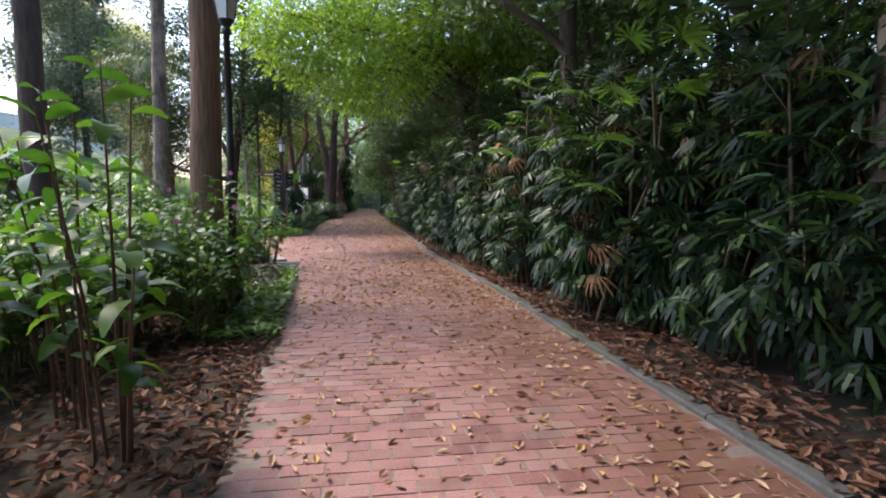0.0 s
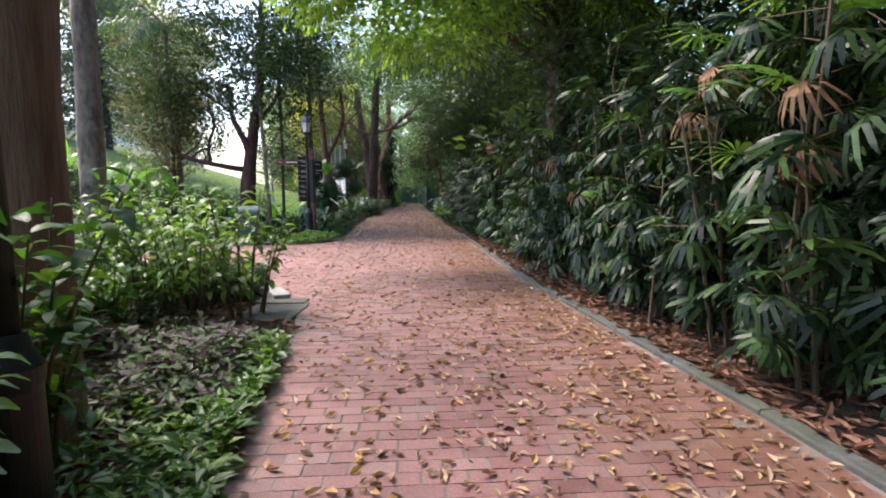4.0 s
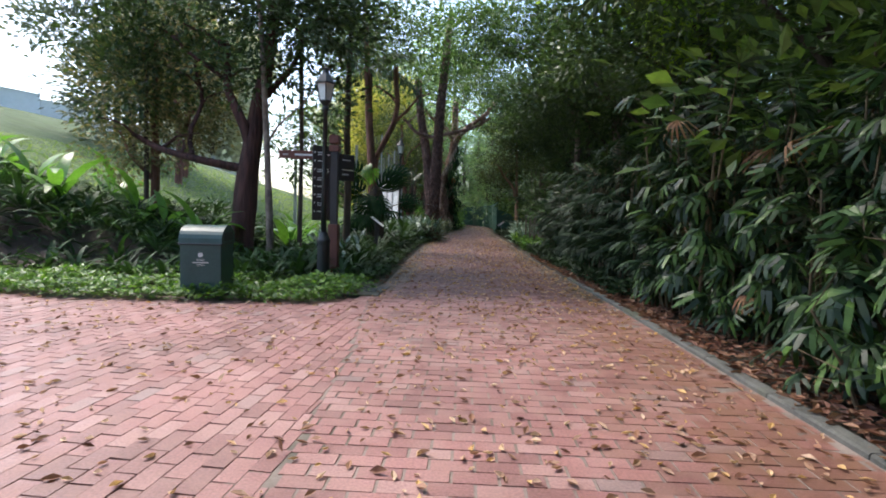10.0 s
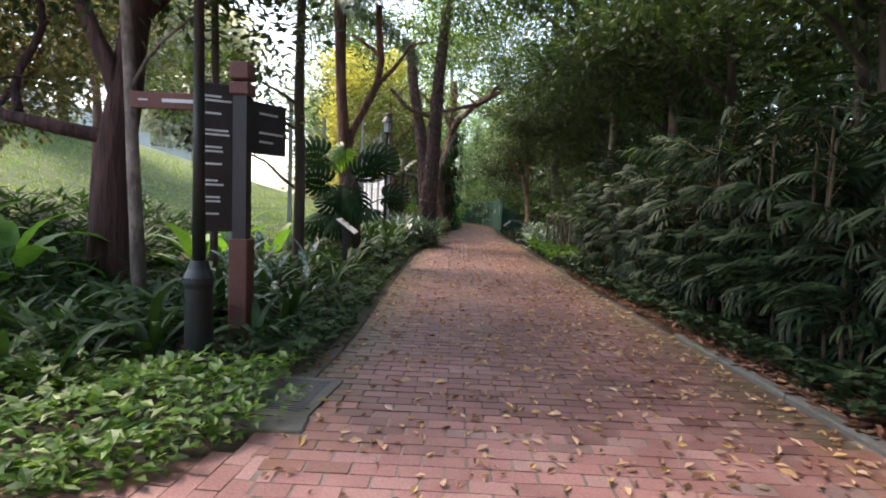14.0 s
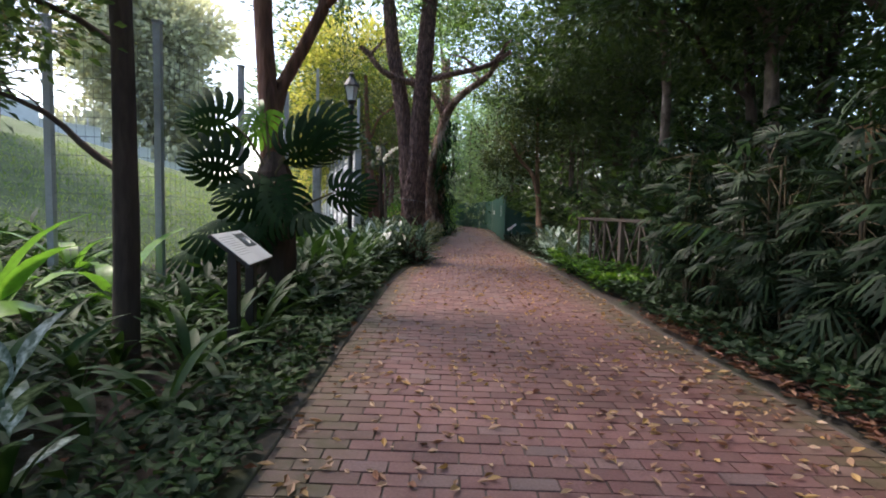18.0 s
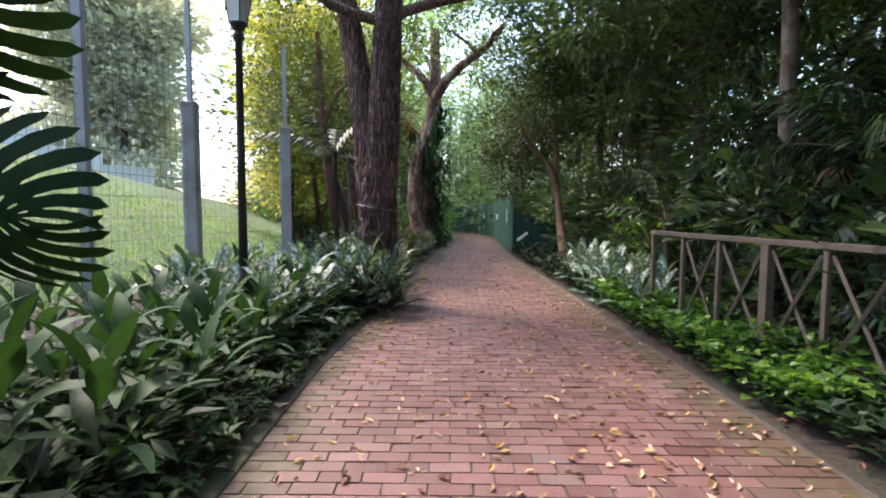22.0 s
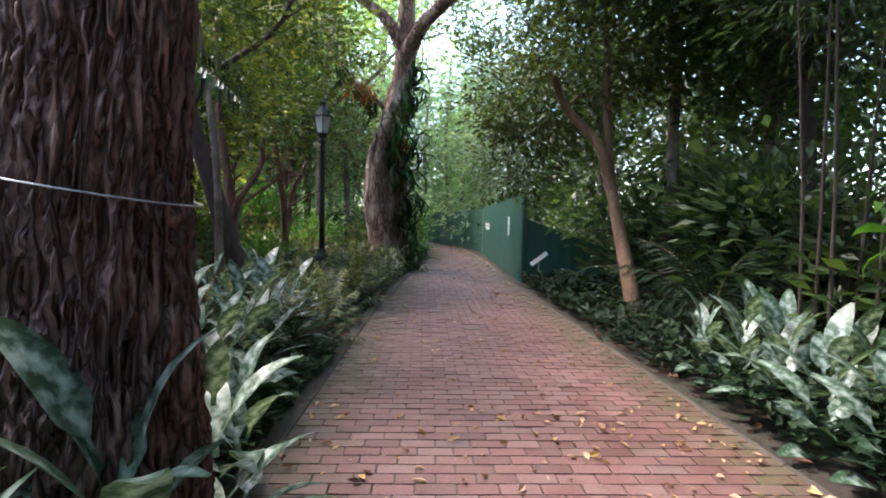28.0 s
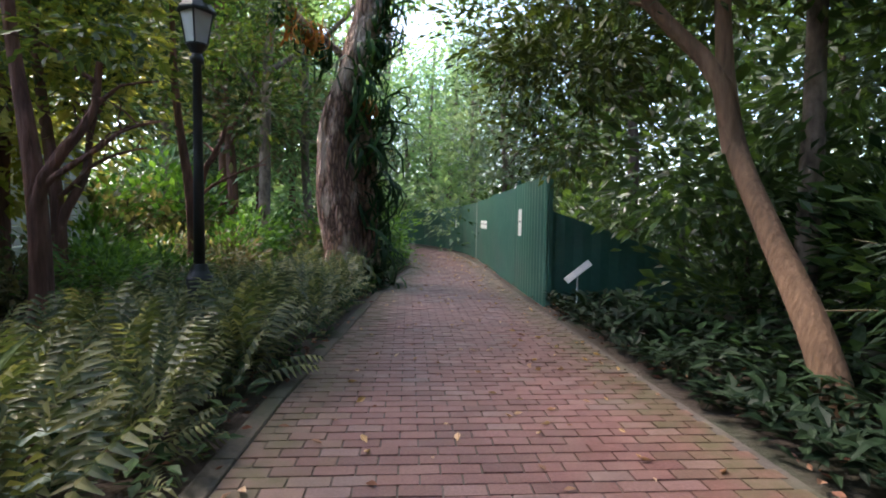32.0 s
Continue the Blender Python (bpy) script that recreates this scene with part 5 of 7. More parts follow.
for seed in (45, 46):
    p = thing("lady_palm", (0, 0, 0), 0, "low young clump of lady palm with drooping fans", "palm", "lady palm hedge")
    canes, fans = lady_palm_meshes(seed, 1.15, 66, 0.5)
    tagged(part("cane", canes, M_CANE, p, "brown fibrous canes"), kind="stuff")
    tagged(part("foliage", fans, L_PALM, p), kind="stuff")
    LOW.append(p)
set_out(LOW, [(along(RIGHT, y) + (0.85 if y > 4.6 else 1.25) + 0.12 * math.sin(y * 3), y) for y in np.arange(1.1, 18.5, 0.95)], 0.06, (0.75, 1.05), 14)

# ---- shrubs by the start ----
SHRUBS = []
big_leaf = leaf_long(0.15, 0.066, 0.5, 4, 0.22, 0.1)
for seed, h, bare in ((51, 1.35, 0.42), (52, 1.15, 0.36), (53, 1.5, 0.5)):
    p = thing("shrub", (0, 0, 0), 0, "bushy shrub with broad fresh green leaves", "shrub", "shrubs beside the path")
    st, lv = shrub_geo(seed, h, 0.6, 13, big_leaf, 24, bare)
    tagged(part("stem", st, M_STEM, p, "thin brown stems"), kind="stuff")
    tagged(part("foliage", lv, L_SHRUB, p, "", True), kind="stuff")
    SHRUBS.append(p)
spots = []
for y in np.arange(4.0, 9.0, 0.55):
    spots += [(along(LEFT, y) - q, y + 0.2 * math.sin(q * 5)) for q in ((1.3, 1.9, 2.6) if y < 5.0 else (0.75, 1.3, 1.9, 2.6) if y < 7.2 else (1.6, 2.2, 2.8))]
spots += [(-2.7, 2.4), (-3.2, 3.2), (-2.6, 3.4)]
set_out(SHRUBS, spots, 0.12, (0.75, 1.05), 9)
long_leaf = leaf_long(0.17, 0.062, 0.55, 4, 0.2, 0.1)
TALL = []
for seed, h, bare in ((54, 1.65, 0.35), (55, 1.35, 0.3)):
    p = thing("shrub", (0, 0, 0), 0, "loose shrub with light green lance-shaped leaves", "shrub", "light green shrubs by the kerb")
    st, lv = shrub_geo(seed, h, 0.6, 11, long_leaf, 20, bare)
    tagged(part("stem", st, M_STEM, p, "thin brown stems"), kind="stuff")
    tagged(part("foliage", lv, L_SHRUB_LT, p, "", True), kind="stuff")
    TALL.append(p)
set_out(TALL, [(-2.25, 9.7), (-2.75, 9.9), (-3.3, 10.1), (-2.45, 10.45), (-3.0, 10.7), (-3.6, 10.8), (-4.3, 10.6), (-2.6, 11.15), (-3.2, 11.4), (-4.0, 11.5), (-4.8, 11.2), (-3.8, 9.6), (-4.6, 9.9), (-5.4, 10.6), (-5.6, 11.5), (-2.1, 10.0)], 0.08, (0.85, 1.1), 19)
wide_leaf = leaf_long(0.23, 0.10, 0.5, 5, 0.22, 0.1)
STALKS = []
for seed, h in ((56, 1.9), (57, 1.55)):
    p = thing("shrub", (0, 0, 0), 0, "tall leggy shrub with large glossy leaves on red-brown stems", "shrub", "leggy shrubs at the bed's front")
    st, lv = shrub_geo(seed, h, 0.42, 6, wide_leaf, 10, 0.42)
    tagged(part("stem", st, M_STEM_RED, p, "bare red-brown stems"), kind="stuff")
    tagged(part("foliage", lv, L_SHRUB, p, "", True), kind="stuff")
    STALKS.append(p)
set_out(STALKS, [(-1.22, 2.75), (-1.75, 2.3), (-1.65, 3.35), (-2.3, 3.0)], 0.03, (0.95, 1.03), 20)

# ---- strap-leaved, variegated and low plants ----
def leafy_plant(name, label, category, group, seed, leaves, meshes, el=(0.25, 1.25), rise=0.1):
    """A plant whose single leaves are parts: meshes are a few leaf shapes."""
    r = np.random.default_rng(seed)
    p = thing(name, (0, 0, 0), 0, label, category, group)
    for k in range(leaves):
        ob = new("leaf", meshes[k % len(meshes)])
        ob.parent = p
        a = k * 2.4 + r.normal() * 0.35
        e = el[0] + (el[1] - el[0]) * k / leaves + r.normal() * 0.1
        d = (math.cos(a) * math.cos(e), math.sin(a) * math.cos(e), math.sin(e))
        t = turn_to(d, roll=r.normal() * 0.25) * r.uniform(0.8, 1.12)
        m = Matrix(t.tolist()).to_4x4()
        m.translation = (0.03 * math.cos(a), 0.03 * math.sin(a), -0.02 + rise * k / leaves)
        ob.matrix_basis = m
    return p


def leaf_meshes(name, material, sizes, stalk=0.16, fold=0.3):
    out = []
    for L, W, d in sizes:
        v, f, p = leaf_long(L, W, d, 6, fold, stalk)
        out.append(Geo().add(v, f, p).mesh(name, material, True))
    return out


silver_leaf = leaf_meshes("leaf", L_SILVER, [(0.34, 0.10, 0.2), (0.30, 0.104, 0.1), (0.37, 0.096, 0.35)], 0.2, 0.16)
blade_leaf = leaf_meshes("leaf", L_BLADE, [(0.60, 0.075, 0.45), (0.52, 0.085, 0.25), (0.68, 0.07, 0.75)], 0.1)
banana_leaf = leaf_meshes("leaf", L_BANANA, [(1.0, 0.24, 0.5), (0.85, 0.22, 0.8), (1.15, 0.22, 0.35)], 0.25, 0.2)
SILVER = [leafy_plant("aglaonema", "silver-variegated plant with lance-shaped leaves", "plant", "silver-leaved plants", s, 14, silver_leaf, (0.1, 1.3), 0.70) for s in (61, 62, 63)]
spots = []
r = np.random.default_rng(4)
for y in np.arange(29.3, 36.3, 0.42):
    e = along(LEFT, y)
    for q in (0.42, 0.85, 1.35, 1.85):
        if math.hypot(e - q + 1.96, y - 32.1) > 0.5:
            spots.append((e - q - r.uniform(0, 0.15), y + r.uniform(-0.1, 0.1)))
spots += [(along(LEFT, y) - q, y, 0, 0.9) for y, q in ((20.9, 0.95), (21.2, 1.4), (21.6, 0.8), (21.8, 1.5), (20.5, 1.25))]
spots += [(-1.95, 31.45), (-1.72, 31.75), (-2.3, 31.5), (-2.25, 31.1), (-1.62, 32.3)]
set_out(SILVER, spots, 0.06, (0.85, 1.2), 10)
broad_leaf = leaf_meshes("leaf", L_SILVER, [(0.36, 0.125, 0.22), (0.31, 0.13, 0.10), (0.40, 0.12, 0.38)], 0.2, 0.16)
BROAD = [leafy_plant("aglaonema", "silver-variegated plant with broad pointed leaves", "plant", "broad silver-leaved plants", s, 13, broad_leaf, (0.3, 1.45), 0.55) for s in (161, 162)]
spots = []
for y in np.arange(31.2, 35.2, 0.45):
    e = along(RIGHT, y)
    spots += [(e + 0.35 + r.uniform(0, 0.1), y), (e + 0.8 + r.uniform(0, 0.2), y + 0.15)]
spots += [(-1.66, 31.78, 0, 1.55), (-2.35, 31.65, 0, 1.2), (-1.72, 32.75, 0, 1.1), (-1.98, 31.3, 0, 1.25), (-2.15, 33.1), (-2.4, 33.7), (-1.75, 31.2, 0, 1.1)]
set_out(BROAD, spots, 0.03, (0.9, 1.15), 30)
green_leaf = leaf_meshes("leaf", L_BLADE, [(0.40, 0.10, 0.3), (0.34, 0.105, 0.15), (0.44, 0.095, 0.5)], 0.2, 0.18)
GREENS = [leafy_plant("broad_leaved_plant", "tall plant with broad pointed dark green leaves", "plant", "broad-leaved green plants", s, 14, green_leaf, (0.15, 1.3), 0.68) for s in (163, 164)]
spots = []
for k, y in enumerate(np.arange(26.6, 31.0, 0.46)):
    e = along(LEFT, y)
    spots += [(e - q - r.uniform(0, 0.15), y) for q in ((0.4, 0.85, 1.35, 1.85) if y < 29.3 else (0.62, 1.6))]
set_out(GREENS, spots, 0.05, (0.85, 1.15), 31)
BLADES = [leafy_plant("strap_leaved_plant", "clump of arching dark green strap leaves", "plant", "strap-leaved plants", s, 13, blade_leaf, (0.3, 1.3)) for s in (64, 65, 66)]
spots = []
for y in np.arange(19.2, 26.6, 0.5):
    e = along(LEFT, y)
    spots += [(e - 0.75 - r.uniform(0, 0.2), y), (e - 1.3 - r.uniform(0, 0.2), y + 0.2), (e - 1.9 - r.uniform(0, 0.3), y)]
for x in np.arange(-13.5, -3.0, 0.5):
    spots += [(x, 18.6 + r.uniform(-0.2, 0.2)), (x + 0.2, 19.4 + r.uniform(-0.2, 0.2)), (x, 20.3)]
spots = [s for s in spots if math.hypot(s[0] + 2.81, s[1] - 18.99) > 0.3]
spots += [(-1.45, 43.35), (-2.5, 43.25), (-1.3, 44.0), (-1.9, 43.2), (-2.8, 43.8), (-1.25, 43.6)]
set_out(BLADES, spots, 0.08, (0.75, 1.15), 11)
# low plants whose dark leaf colour carries the shade around them
shade_leaf = leaf_meshes("leaf", L_SHADE, [(0.42, 0.075, 0.6), (0.36, 0.08, 0.4), (0.46, 0.07, 0.9)], 0.12)
SHADED = [leafy_plant("low_plant", "low plant with narrow leaves, shade painted dark into them", "plant", "dark low plants", s, 12, shade_leaf, (0.1, 1.2), 0.2) for s in (67, 68)]
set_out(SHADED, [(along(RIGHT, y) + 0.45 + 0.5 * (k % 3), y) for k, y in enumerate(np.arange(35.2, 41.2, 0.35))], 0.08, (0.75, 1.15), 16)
BANANA = [leafy_plant("heliconia", "heliconia with large bright green paddle leaves", "plant", "heliconias in the bed", s, 9, banana_leaf, (0.5, 1.4), 0.25) for s in (67, 68)]
set_out(BANANA, [(-10.4, 20.8), (-11.6, 20.4), (-12.6, 21.2), (-10.9, 22), (-8.2, 20.5), (-7.4, 21.5), (-6.4, 20.8), (-5.6, 20.5), (-4.6, 22.6), (-4.9, 23.6), (-9.2, 21), (-8.6, 22.5), (-4.4, 24.8), (-5.2, 25.5)], 0.1, (0.85, 1.2), 12)
croton_leaf = [frond_geo(L, 9, w, 0.030, d, 0.1)[1].mesh("leaf", L_FERN) for L, w, d in ((0.44, 0.13, 0.5), (0.38, 0.12, 0.35), (0.48, 0.14, 0.7))]
CROTON = [leafy_plant("croton", "low mottled yellow-green plant with feathered leaves", "plant", "mottled low plants", s, 15, croton_leaf, (0.15, 1.35), 0.26) for s in (71, 72)]
spots = []
for y in np.arange(36.3, 44.5, 0.42):
    e = along(LEFT, y)
    spots += [(e - 0.4 - r.uniform(0, 0.15), y), (e - 0.85 - r.uniform(0, 0.2), y + 0.1), (e - 1.35 - r.uniform(0, 0.25), y), (e - 1.95 - r.uniform(0, 0.3), y + 0.2)]
spots = [s for s in spots if math.hypot(s[0] + 2.0, s[1] - 43.9) > 0.55 and math.hypot(s[0] + 2.53, s[1] - 38.8) > 0.25]
set_out(CROTON, spots, 0.08, (0.85, 1.3), 13)


def island_edge(x):
    return float(np.interp(x, [-14, -7.3, -5.4, -3.8, -2.5, -2.1, -1.9], [17.5, 17.3, 17.05, 17.15, 17.35, 17.8, 18.3]))


def cover(name, label, seed, region, n, leaf, material, height):
    """A low carpet of leaves over region(u, v) -> (x, y): what nobody could count."""
    q = np.random.default_rng(seed)
    v, f = leaf_flat(*leaf)
    mats = []
    for _ in range(n):
        x, y = region(q.random(), q.random())
        hgt = height * (0.55 + 0.45 * noise.noise((x * 1.7, y * 1.7, seed)))
        z = (hill(x, y) + 0.025 if x < -4.6 else 0) + hgt * q.random() ** 0.5
        a, e = q.uniform(0, 6.28), q.uniform(-0.1, 0.7)
        mats.append(place((x, y, z), turn_to((math.cos(a) * math.cos(e), math.sin(a) * math.cos(e), math.sin(e)), roll=q.normal() * 0.3), q.uniform(0.6, 1.3)))
    return tagged(new(name, Geo().many(v, f, mats).mesh(name, material)), label, "ground cover", kind="stuff")


cover("ground_cover", "bright green low ground cover at the corner of the bed", 81, lambda u, v: (-13.5 + 11.4 * u, island_edge(-13.5 + 11.4 * u) + 0.1 + 1.45 * v), 12000, (0.09, 0.048), L_COVER, 0.32)
cover("ground_cover", "dark green ground cover along the path edge", 82, lambda u, v: (along(LEFT, 19.1 + 16.5 * u) - 0.08 - 0.75 * v ** 1.3, 19.1 + 16.5 * u), 9000, (0.09, 0.05), L_COVER_DK, 0.26)
# this cover and the next have the canopy's shade in their leaf colour
cover("ground_cover", "green ground cover on the shaded side, that shade painted into its leaves", 83, lambda u, v: (along(RIGHT, 18.5 + 16.5 * u) + 0.16 + 1.1 * v ** 1.2, 18.5 + 16.5 * u), 8500, (0.11, 0.07), L_SHADE, 0.34)
cover("ground_cover", "low green plants beside the path, shade painted into their leaves", 87, lambda u, v: (along(RIGHT, 35 + 6.5 * u) + 0.12 + 1.3 * v ** 1.2, 35 + 6.5 * u), 3600, (0.14, 0.055), L_SHADE, 0.34)
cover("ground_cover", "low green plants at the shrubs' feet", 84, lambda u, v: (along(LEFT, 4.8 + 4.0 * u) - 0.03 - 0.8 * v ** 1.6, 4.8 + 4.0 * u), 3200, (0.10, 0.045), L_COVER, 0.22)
cover("ground_cover", "low plants under the trees, shade painted into their dark leaves", 85, lambda u, v: (along(LEFT, 35 + 25 * u) - 0.1 - 2.6 * v, 35 + 25 * u), 9000, (0.12, 0.055), L_COVER_DK, 0.35)
cover("ground_cover", "low plants under the trees, shade painted into their dark leaves", 86, lambda u, v: (along(RIGHT, 26 + 15 * u) + 0.7 + 3.5 * v, 26 + 15 * u), 5000, (0.15, 0.07), L_COVER_DK, 0.5)

cover("ground_cover", "dense strap-leaved bed plants in front of the bank", 88, lambda u, v: (-13.5 + 10.2 * u, 18.5 + 4.0 * v), 7000, (0.34, 0.05), L_BLADE, 0.42)
cover("ground_cover", "strap-leaved plants between the trunks and the fence", 94, lambda u, v: (-8.0 + 4.6 * u, 21.8 + 4.6 * v), 4200, (0.36, 0.055), L_BLADE, 0.5)
cover("ground_cover", "bright low plants spilling over the paving edge", 89, lambda u, v: (-13.5 + 11.6 * u, island_edge(-13.5 + 11.6 * u) - 0.06 + 0.35 * v), 3500, (0.085, 0.045), L_COVER, 0.20)

cover("ground_cover", "dark purple-green low plants beside the drain", 90, lambda u, v: (along(LEFT, 7.4 + 3.6 * v) - 0.22 - 0.85 * max(0.0, min(1.0, (7.4 + 3.6 * v - 8.8) / 0.7)) - 2.2 * u, 7.4 + 3.6 * v), 6500, (0.10, 0.05), L_PURPLE, 0.34)
cover("ground_cover", "leafy low plants along the kerb of the bed", 91, lambda u, v: (-2.05 - 3.2 * u, 10.7 + 0.95 * v + 0.25 * u), 5200, (0.12, 0.06), L_SHRUB, 0.55)

cover("ground_cover", "mid-green lance leaves between the silver plants", 92, lambda u, v: (along(LEFT, 25 + 10.5 * u) - 0.35 - 1.8 * v, 25 + 10.5 * u), 4200, (0.28, 0.075), L_BLADE, 0.62)

def lawn_spot(u, v):
    y = 21.5 + 20 * v
    return -5.4 - 11 * u ** 1.2, y


q = np.random.default_rng(95)
v, f = leaf_flat(0.14, 0.022)
mats = []
for _ in range(26000):
    x, y = lawn_spot(q.random(), q.random())
    a, e = q.uniform(0, 6.28), q.uniform(0.1, 1.2)
    mats.append(place((x, y, hill(x, y)), turn_to((math.cos(a) * math.cos(e), math.sin(a) * math.cos(e), math.sin(e))), q.uniform(0.5, 1.2)))
tagged(new("lawn_grass", Geo().many(v, f, mats).mesh("lawn_grass", L_GRASSB)), "short bright grass blades on the mown bank", "grass", kind="stuff")
cover("ground_cover", "fresh green round-leaved plants at the foot of the railing", 93, lambda u, v: (along(RIGHT, 27.6 + 4.6 * u) + 0.14 + 0.95 * v ** 1.2, 27.6 + 4.6 * u), 2900, (0.10, 0.085), L_SHRUB, 0.5)

# ---- litter bin ----
def litter_bin(at, turn):
    b = thing("litter_bin", at, turn, "dark green metal litter bin with an arched hood", "litter bin")
    w, d = 0.25, 0.27
    part("body", soft_box(-w, w, -d, d, 0.06, 0.70, 0.012), M_DKGREEN, b)
    hood = Geo()
    v, n = [], 14
    for q in (-w - 0.012, w + 0.012):
        for i in range(n + 1):
            a = math.pi * i / n
            v.append((q, -(d + 0.012) * math.cos(a), 0.70 + 0.23 * math.sin(a) ** 0.8))
    f = [(i, i + 1, n + 2 + i, n + 1 + i) for i in range(n)] + [tuple(range(n + 1)), tuple(reversed(range(n + 1, 2 * n + 2)))]
    hood.add(v, f)
    part("hood", hood, M_DKGREEN, b)
    part("rim", soft_box(-w - 0.02, w + 0.02, -d - 0.02, d + 0.02, 0.685, 0.705, 0.006, 1), M_BLACK, b)
    # hood stays closed; the opening's dark inside is a flat black plate
    part("opening", Geo().box(w + 0.012, w + 0.017, -0.16, 0.16, 0.735, 0.84), M_BLACK, b, "black plate painting the shade inside the opening")
    for x in (-0.18, 0.18):
        part("foot", Geo().box(x - 0.04, x + 0.04, -0.2, 0.2, -0.03, 0.06), M_BLACK, b)
    crest = Geo().lathe([(0.03, 0), (0.03, 0.003)], 14)
    em = part("emblem", crest, M_WHITE, b, "white round emblem")
    em.matrix_basis = pose(0, -d - 0.001, 0.56, 90)
    text_mesh("PLEASE", 0.03, M_WHITE, b, pose(0, -d - 0.002, 0.492, 90))
    text_mesh("CLEAN", 0.03, M_WHITE, b, pose(0, -d - 0.002, 0.43, 90))
    for k, (z, h) in enumerate(((0.455, 0.095),)):
        part("lettering", Geo().box(-h, h, -d - 0.003, -d + 0.002, z, z + 0.012), M_WHITE, b, "small white unreadable print")
    return b


litter_bin((-3.97, 17.62, 0), 8)

# ---- split-leaf vine at the foot of the red-barked tree ----
vine = thing("monstera", (-3.30, 26.2, 0), 0, "split-leaf vine with huge cut leaves climbing a trunk", "plant")
stem = Geo().tube([(0.06, -0.10, -0.05), (0.06, -0.12, 0.6), (0.07, -0.12, 1.2), (0.08, -0.1, 1.6), (0.06, -0.04, 1.86)], [0.25, 0.24, 0.23, 0.21, 0.10], 26, 0.45, 6, 3)
part("stem", stem, M_BARK_DARK, vine, "thick dark fibrous stem")
leaf_shapes = [Geo().add(*monstera_leaf(z)).mesh("leaf", L_MONST, True) for z in (0.70, 0.54)]
young_leaf = Geo().add(*monstera_leaf(0.52)).mesh("leaf", L_BANANA, True)
# base and tip of each blade: x, z, x, z, then y of both, shape, roll
for k, (bx, bz, tx, tz, by, ty, ms, roll) in enumerate([
        (-0.42, 2.20, -1.15, 2.17, -0.20, -0.35, 0, 0.85), (-0.32, 1.64, -1.05, 1.72, -0.32, -0.55, 0, 0.8), (0.12, 1.42, -0.72, 1.20, -0.42, -0.75, 0, 0.3),
        (0.42, 2.08, 1.22, 2.14, -0.12, -0.28, 0, -0.85), (0.25, 1.80, 1.05, 1.90, -0.28, -0.45, 0, -1.25), (0.84, 1.40, 1.48, 1.32, -0.36, -0.45, 1, -0.75),
        (-0.03, 2.36, -0.30, 1.95, -0.15, -0.22, 2, 0.3), (0.18, 1.50, 0.40, 0.86, -0.45, -0.72, 0, 0.1), (0.40, 1.18, 1.12, 1.16, -0.38, -0.60, 1, 0.75),
        (-0.25, 1.05, -1.05, 0.80, -0.45, -0.75, 0, -0.3), (-0.55, 0.75, -1.25, 0.55, -0.5, -0.9, 1, -0.5), (0.0, 1.0, -0.35, 0.5, -0.5, -0.95, 1, 0.0)]):
    me = (leaf_shapes + [young_leaf])[ms]
    d = np.array((tx - bx, ty - by, tz - bz))
    t = turn_to(d, up=(0.0, -0.85, 0.53), roll=roll)
    m = Matrix(t.tolist()).to_4x4()
    m.translation = (bx, by, bz)
    ob = new("leaf", me)
    ob.parent, ob.matrix_basis = vine, m
    part("leaf_stalk", Geo().tube([(0.05, -0.2, min(1.6, max(0.3, bz - 0.5))), (bx * 0.55, by * 0.9, bz - 0.17), (bx, by, bz)], [0.018, 0.015, 0.012], 7), M_STEM, vine)

# ---- information lectern ----
lec = thing("information_board", (-2.82, 24.1, 0), 5.5, "slanted pale information board on two dark posts", "information board")
slope = math.atan2(0.235, 0.30)
tilt = pose(0, 0, 0.885, 0, math.degrees(slope), 0)
for y in (-0.24, 0.24):
    part("post", soft_box(-0.05, 0.03, y - 0.05, y + 0.05, -0.1, 0.86, 0.008, 1), M_PANEL, lec)
board = part("board", soft_box(-0.195, 0.195, -0.38, 0.38, -0.03, 0.0, 0.006, 1), M_PANEL, lec, "dark board edge")
board.matrix_basis = tilt
face = part("face", Geo().box(-0.185, 0.185, -0.37, 0.37, 0.0, 0.004), M_BOARD, lec, "pale blue-grey printed face")
face.matrix_basis = tilt
pic = part("picture", Geo().box(-0.15, 0.02, 0.06, 0.33, 0.004, 0.006), M_DARKPIC, lec, "dark botanical picture")
pic.matrix_basis = tilt
sketch = Geo()
for k in range(7):
    c = 0.5 * (k - 3)
    sketch.tube([(-0.01, 0.195, 0.006), (-0.05 + 0.01 * abs(k - 3), 0.195 + 0.035 * math.sin(c), 0.0065), (-0.055 - 0.05 * math.cos(c), 0.195 + 0.10 * math.sin(c), 0.006)], [0.0018, 0.0032, 0.0012], 4)
drawing = part("drawing", sketch, M_BOARD, lec, "pale line drawing of leaves")
drawing.matrix_basis = tilt
for k in range(9):
    ln = part("lettering", Geo().box(-0.135 + k * 0.026, -0.1315 + k * 0.026, -0.31, 0.0 - 0.02 * ((k * 7) % 3), 0.004, 0.0055), M_GREYTXT, lec, "grey line of unreadable small print")
    ln.matrix_basis = tilt

# ---- sign post with a directory ----
sp = thing("sign_post", (-2.88, 19.9, 0), 0, "brown sign post with a tall directory panel and pointing boards", "sign")
part("base", soft_box(-0.085, 0.085, -0.085, 0.085, -0.1, 0.92, 0.01, 1), M_RUST, sp, "red-brown painted square base")
part("post", Geo().box(-0.06, 0.06, -0.06, 0.06, 0.92, 2.2), M_PANEL, sp)
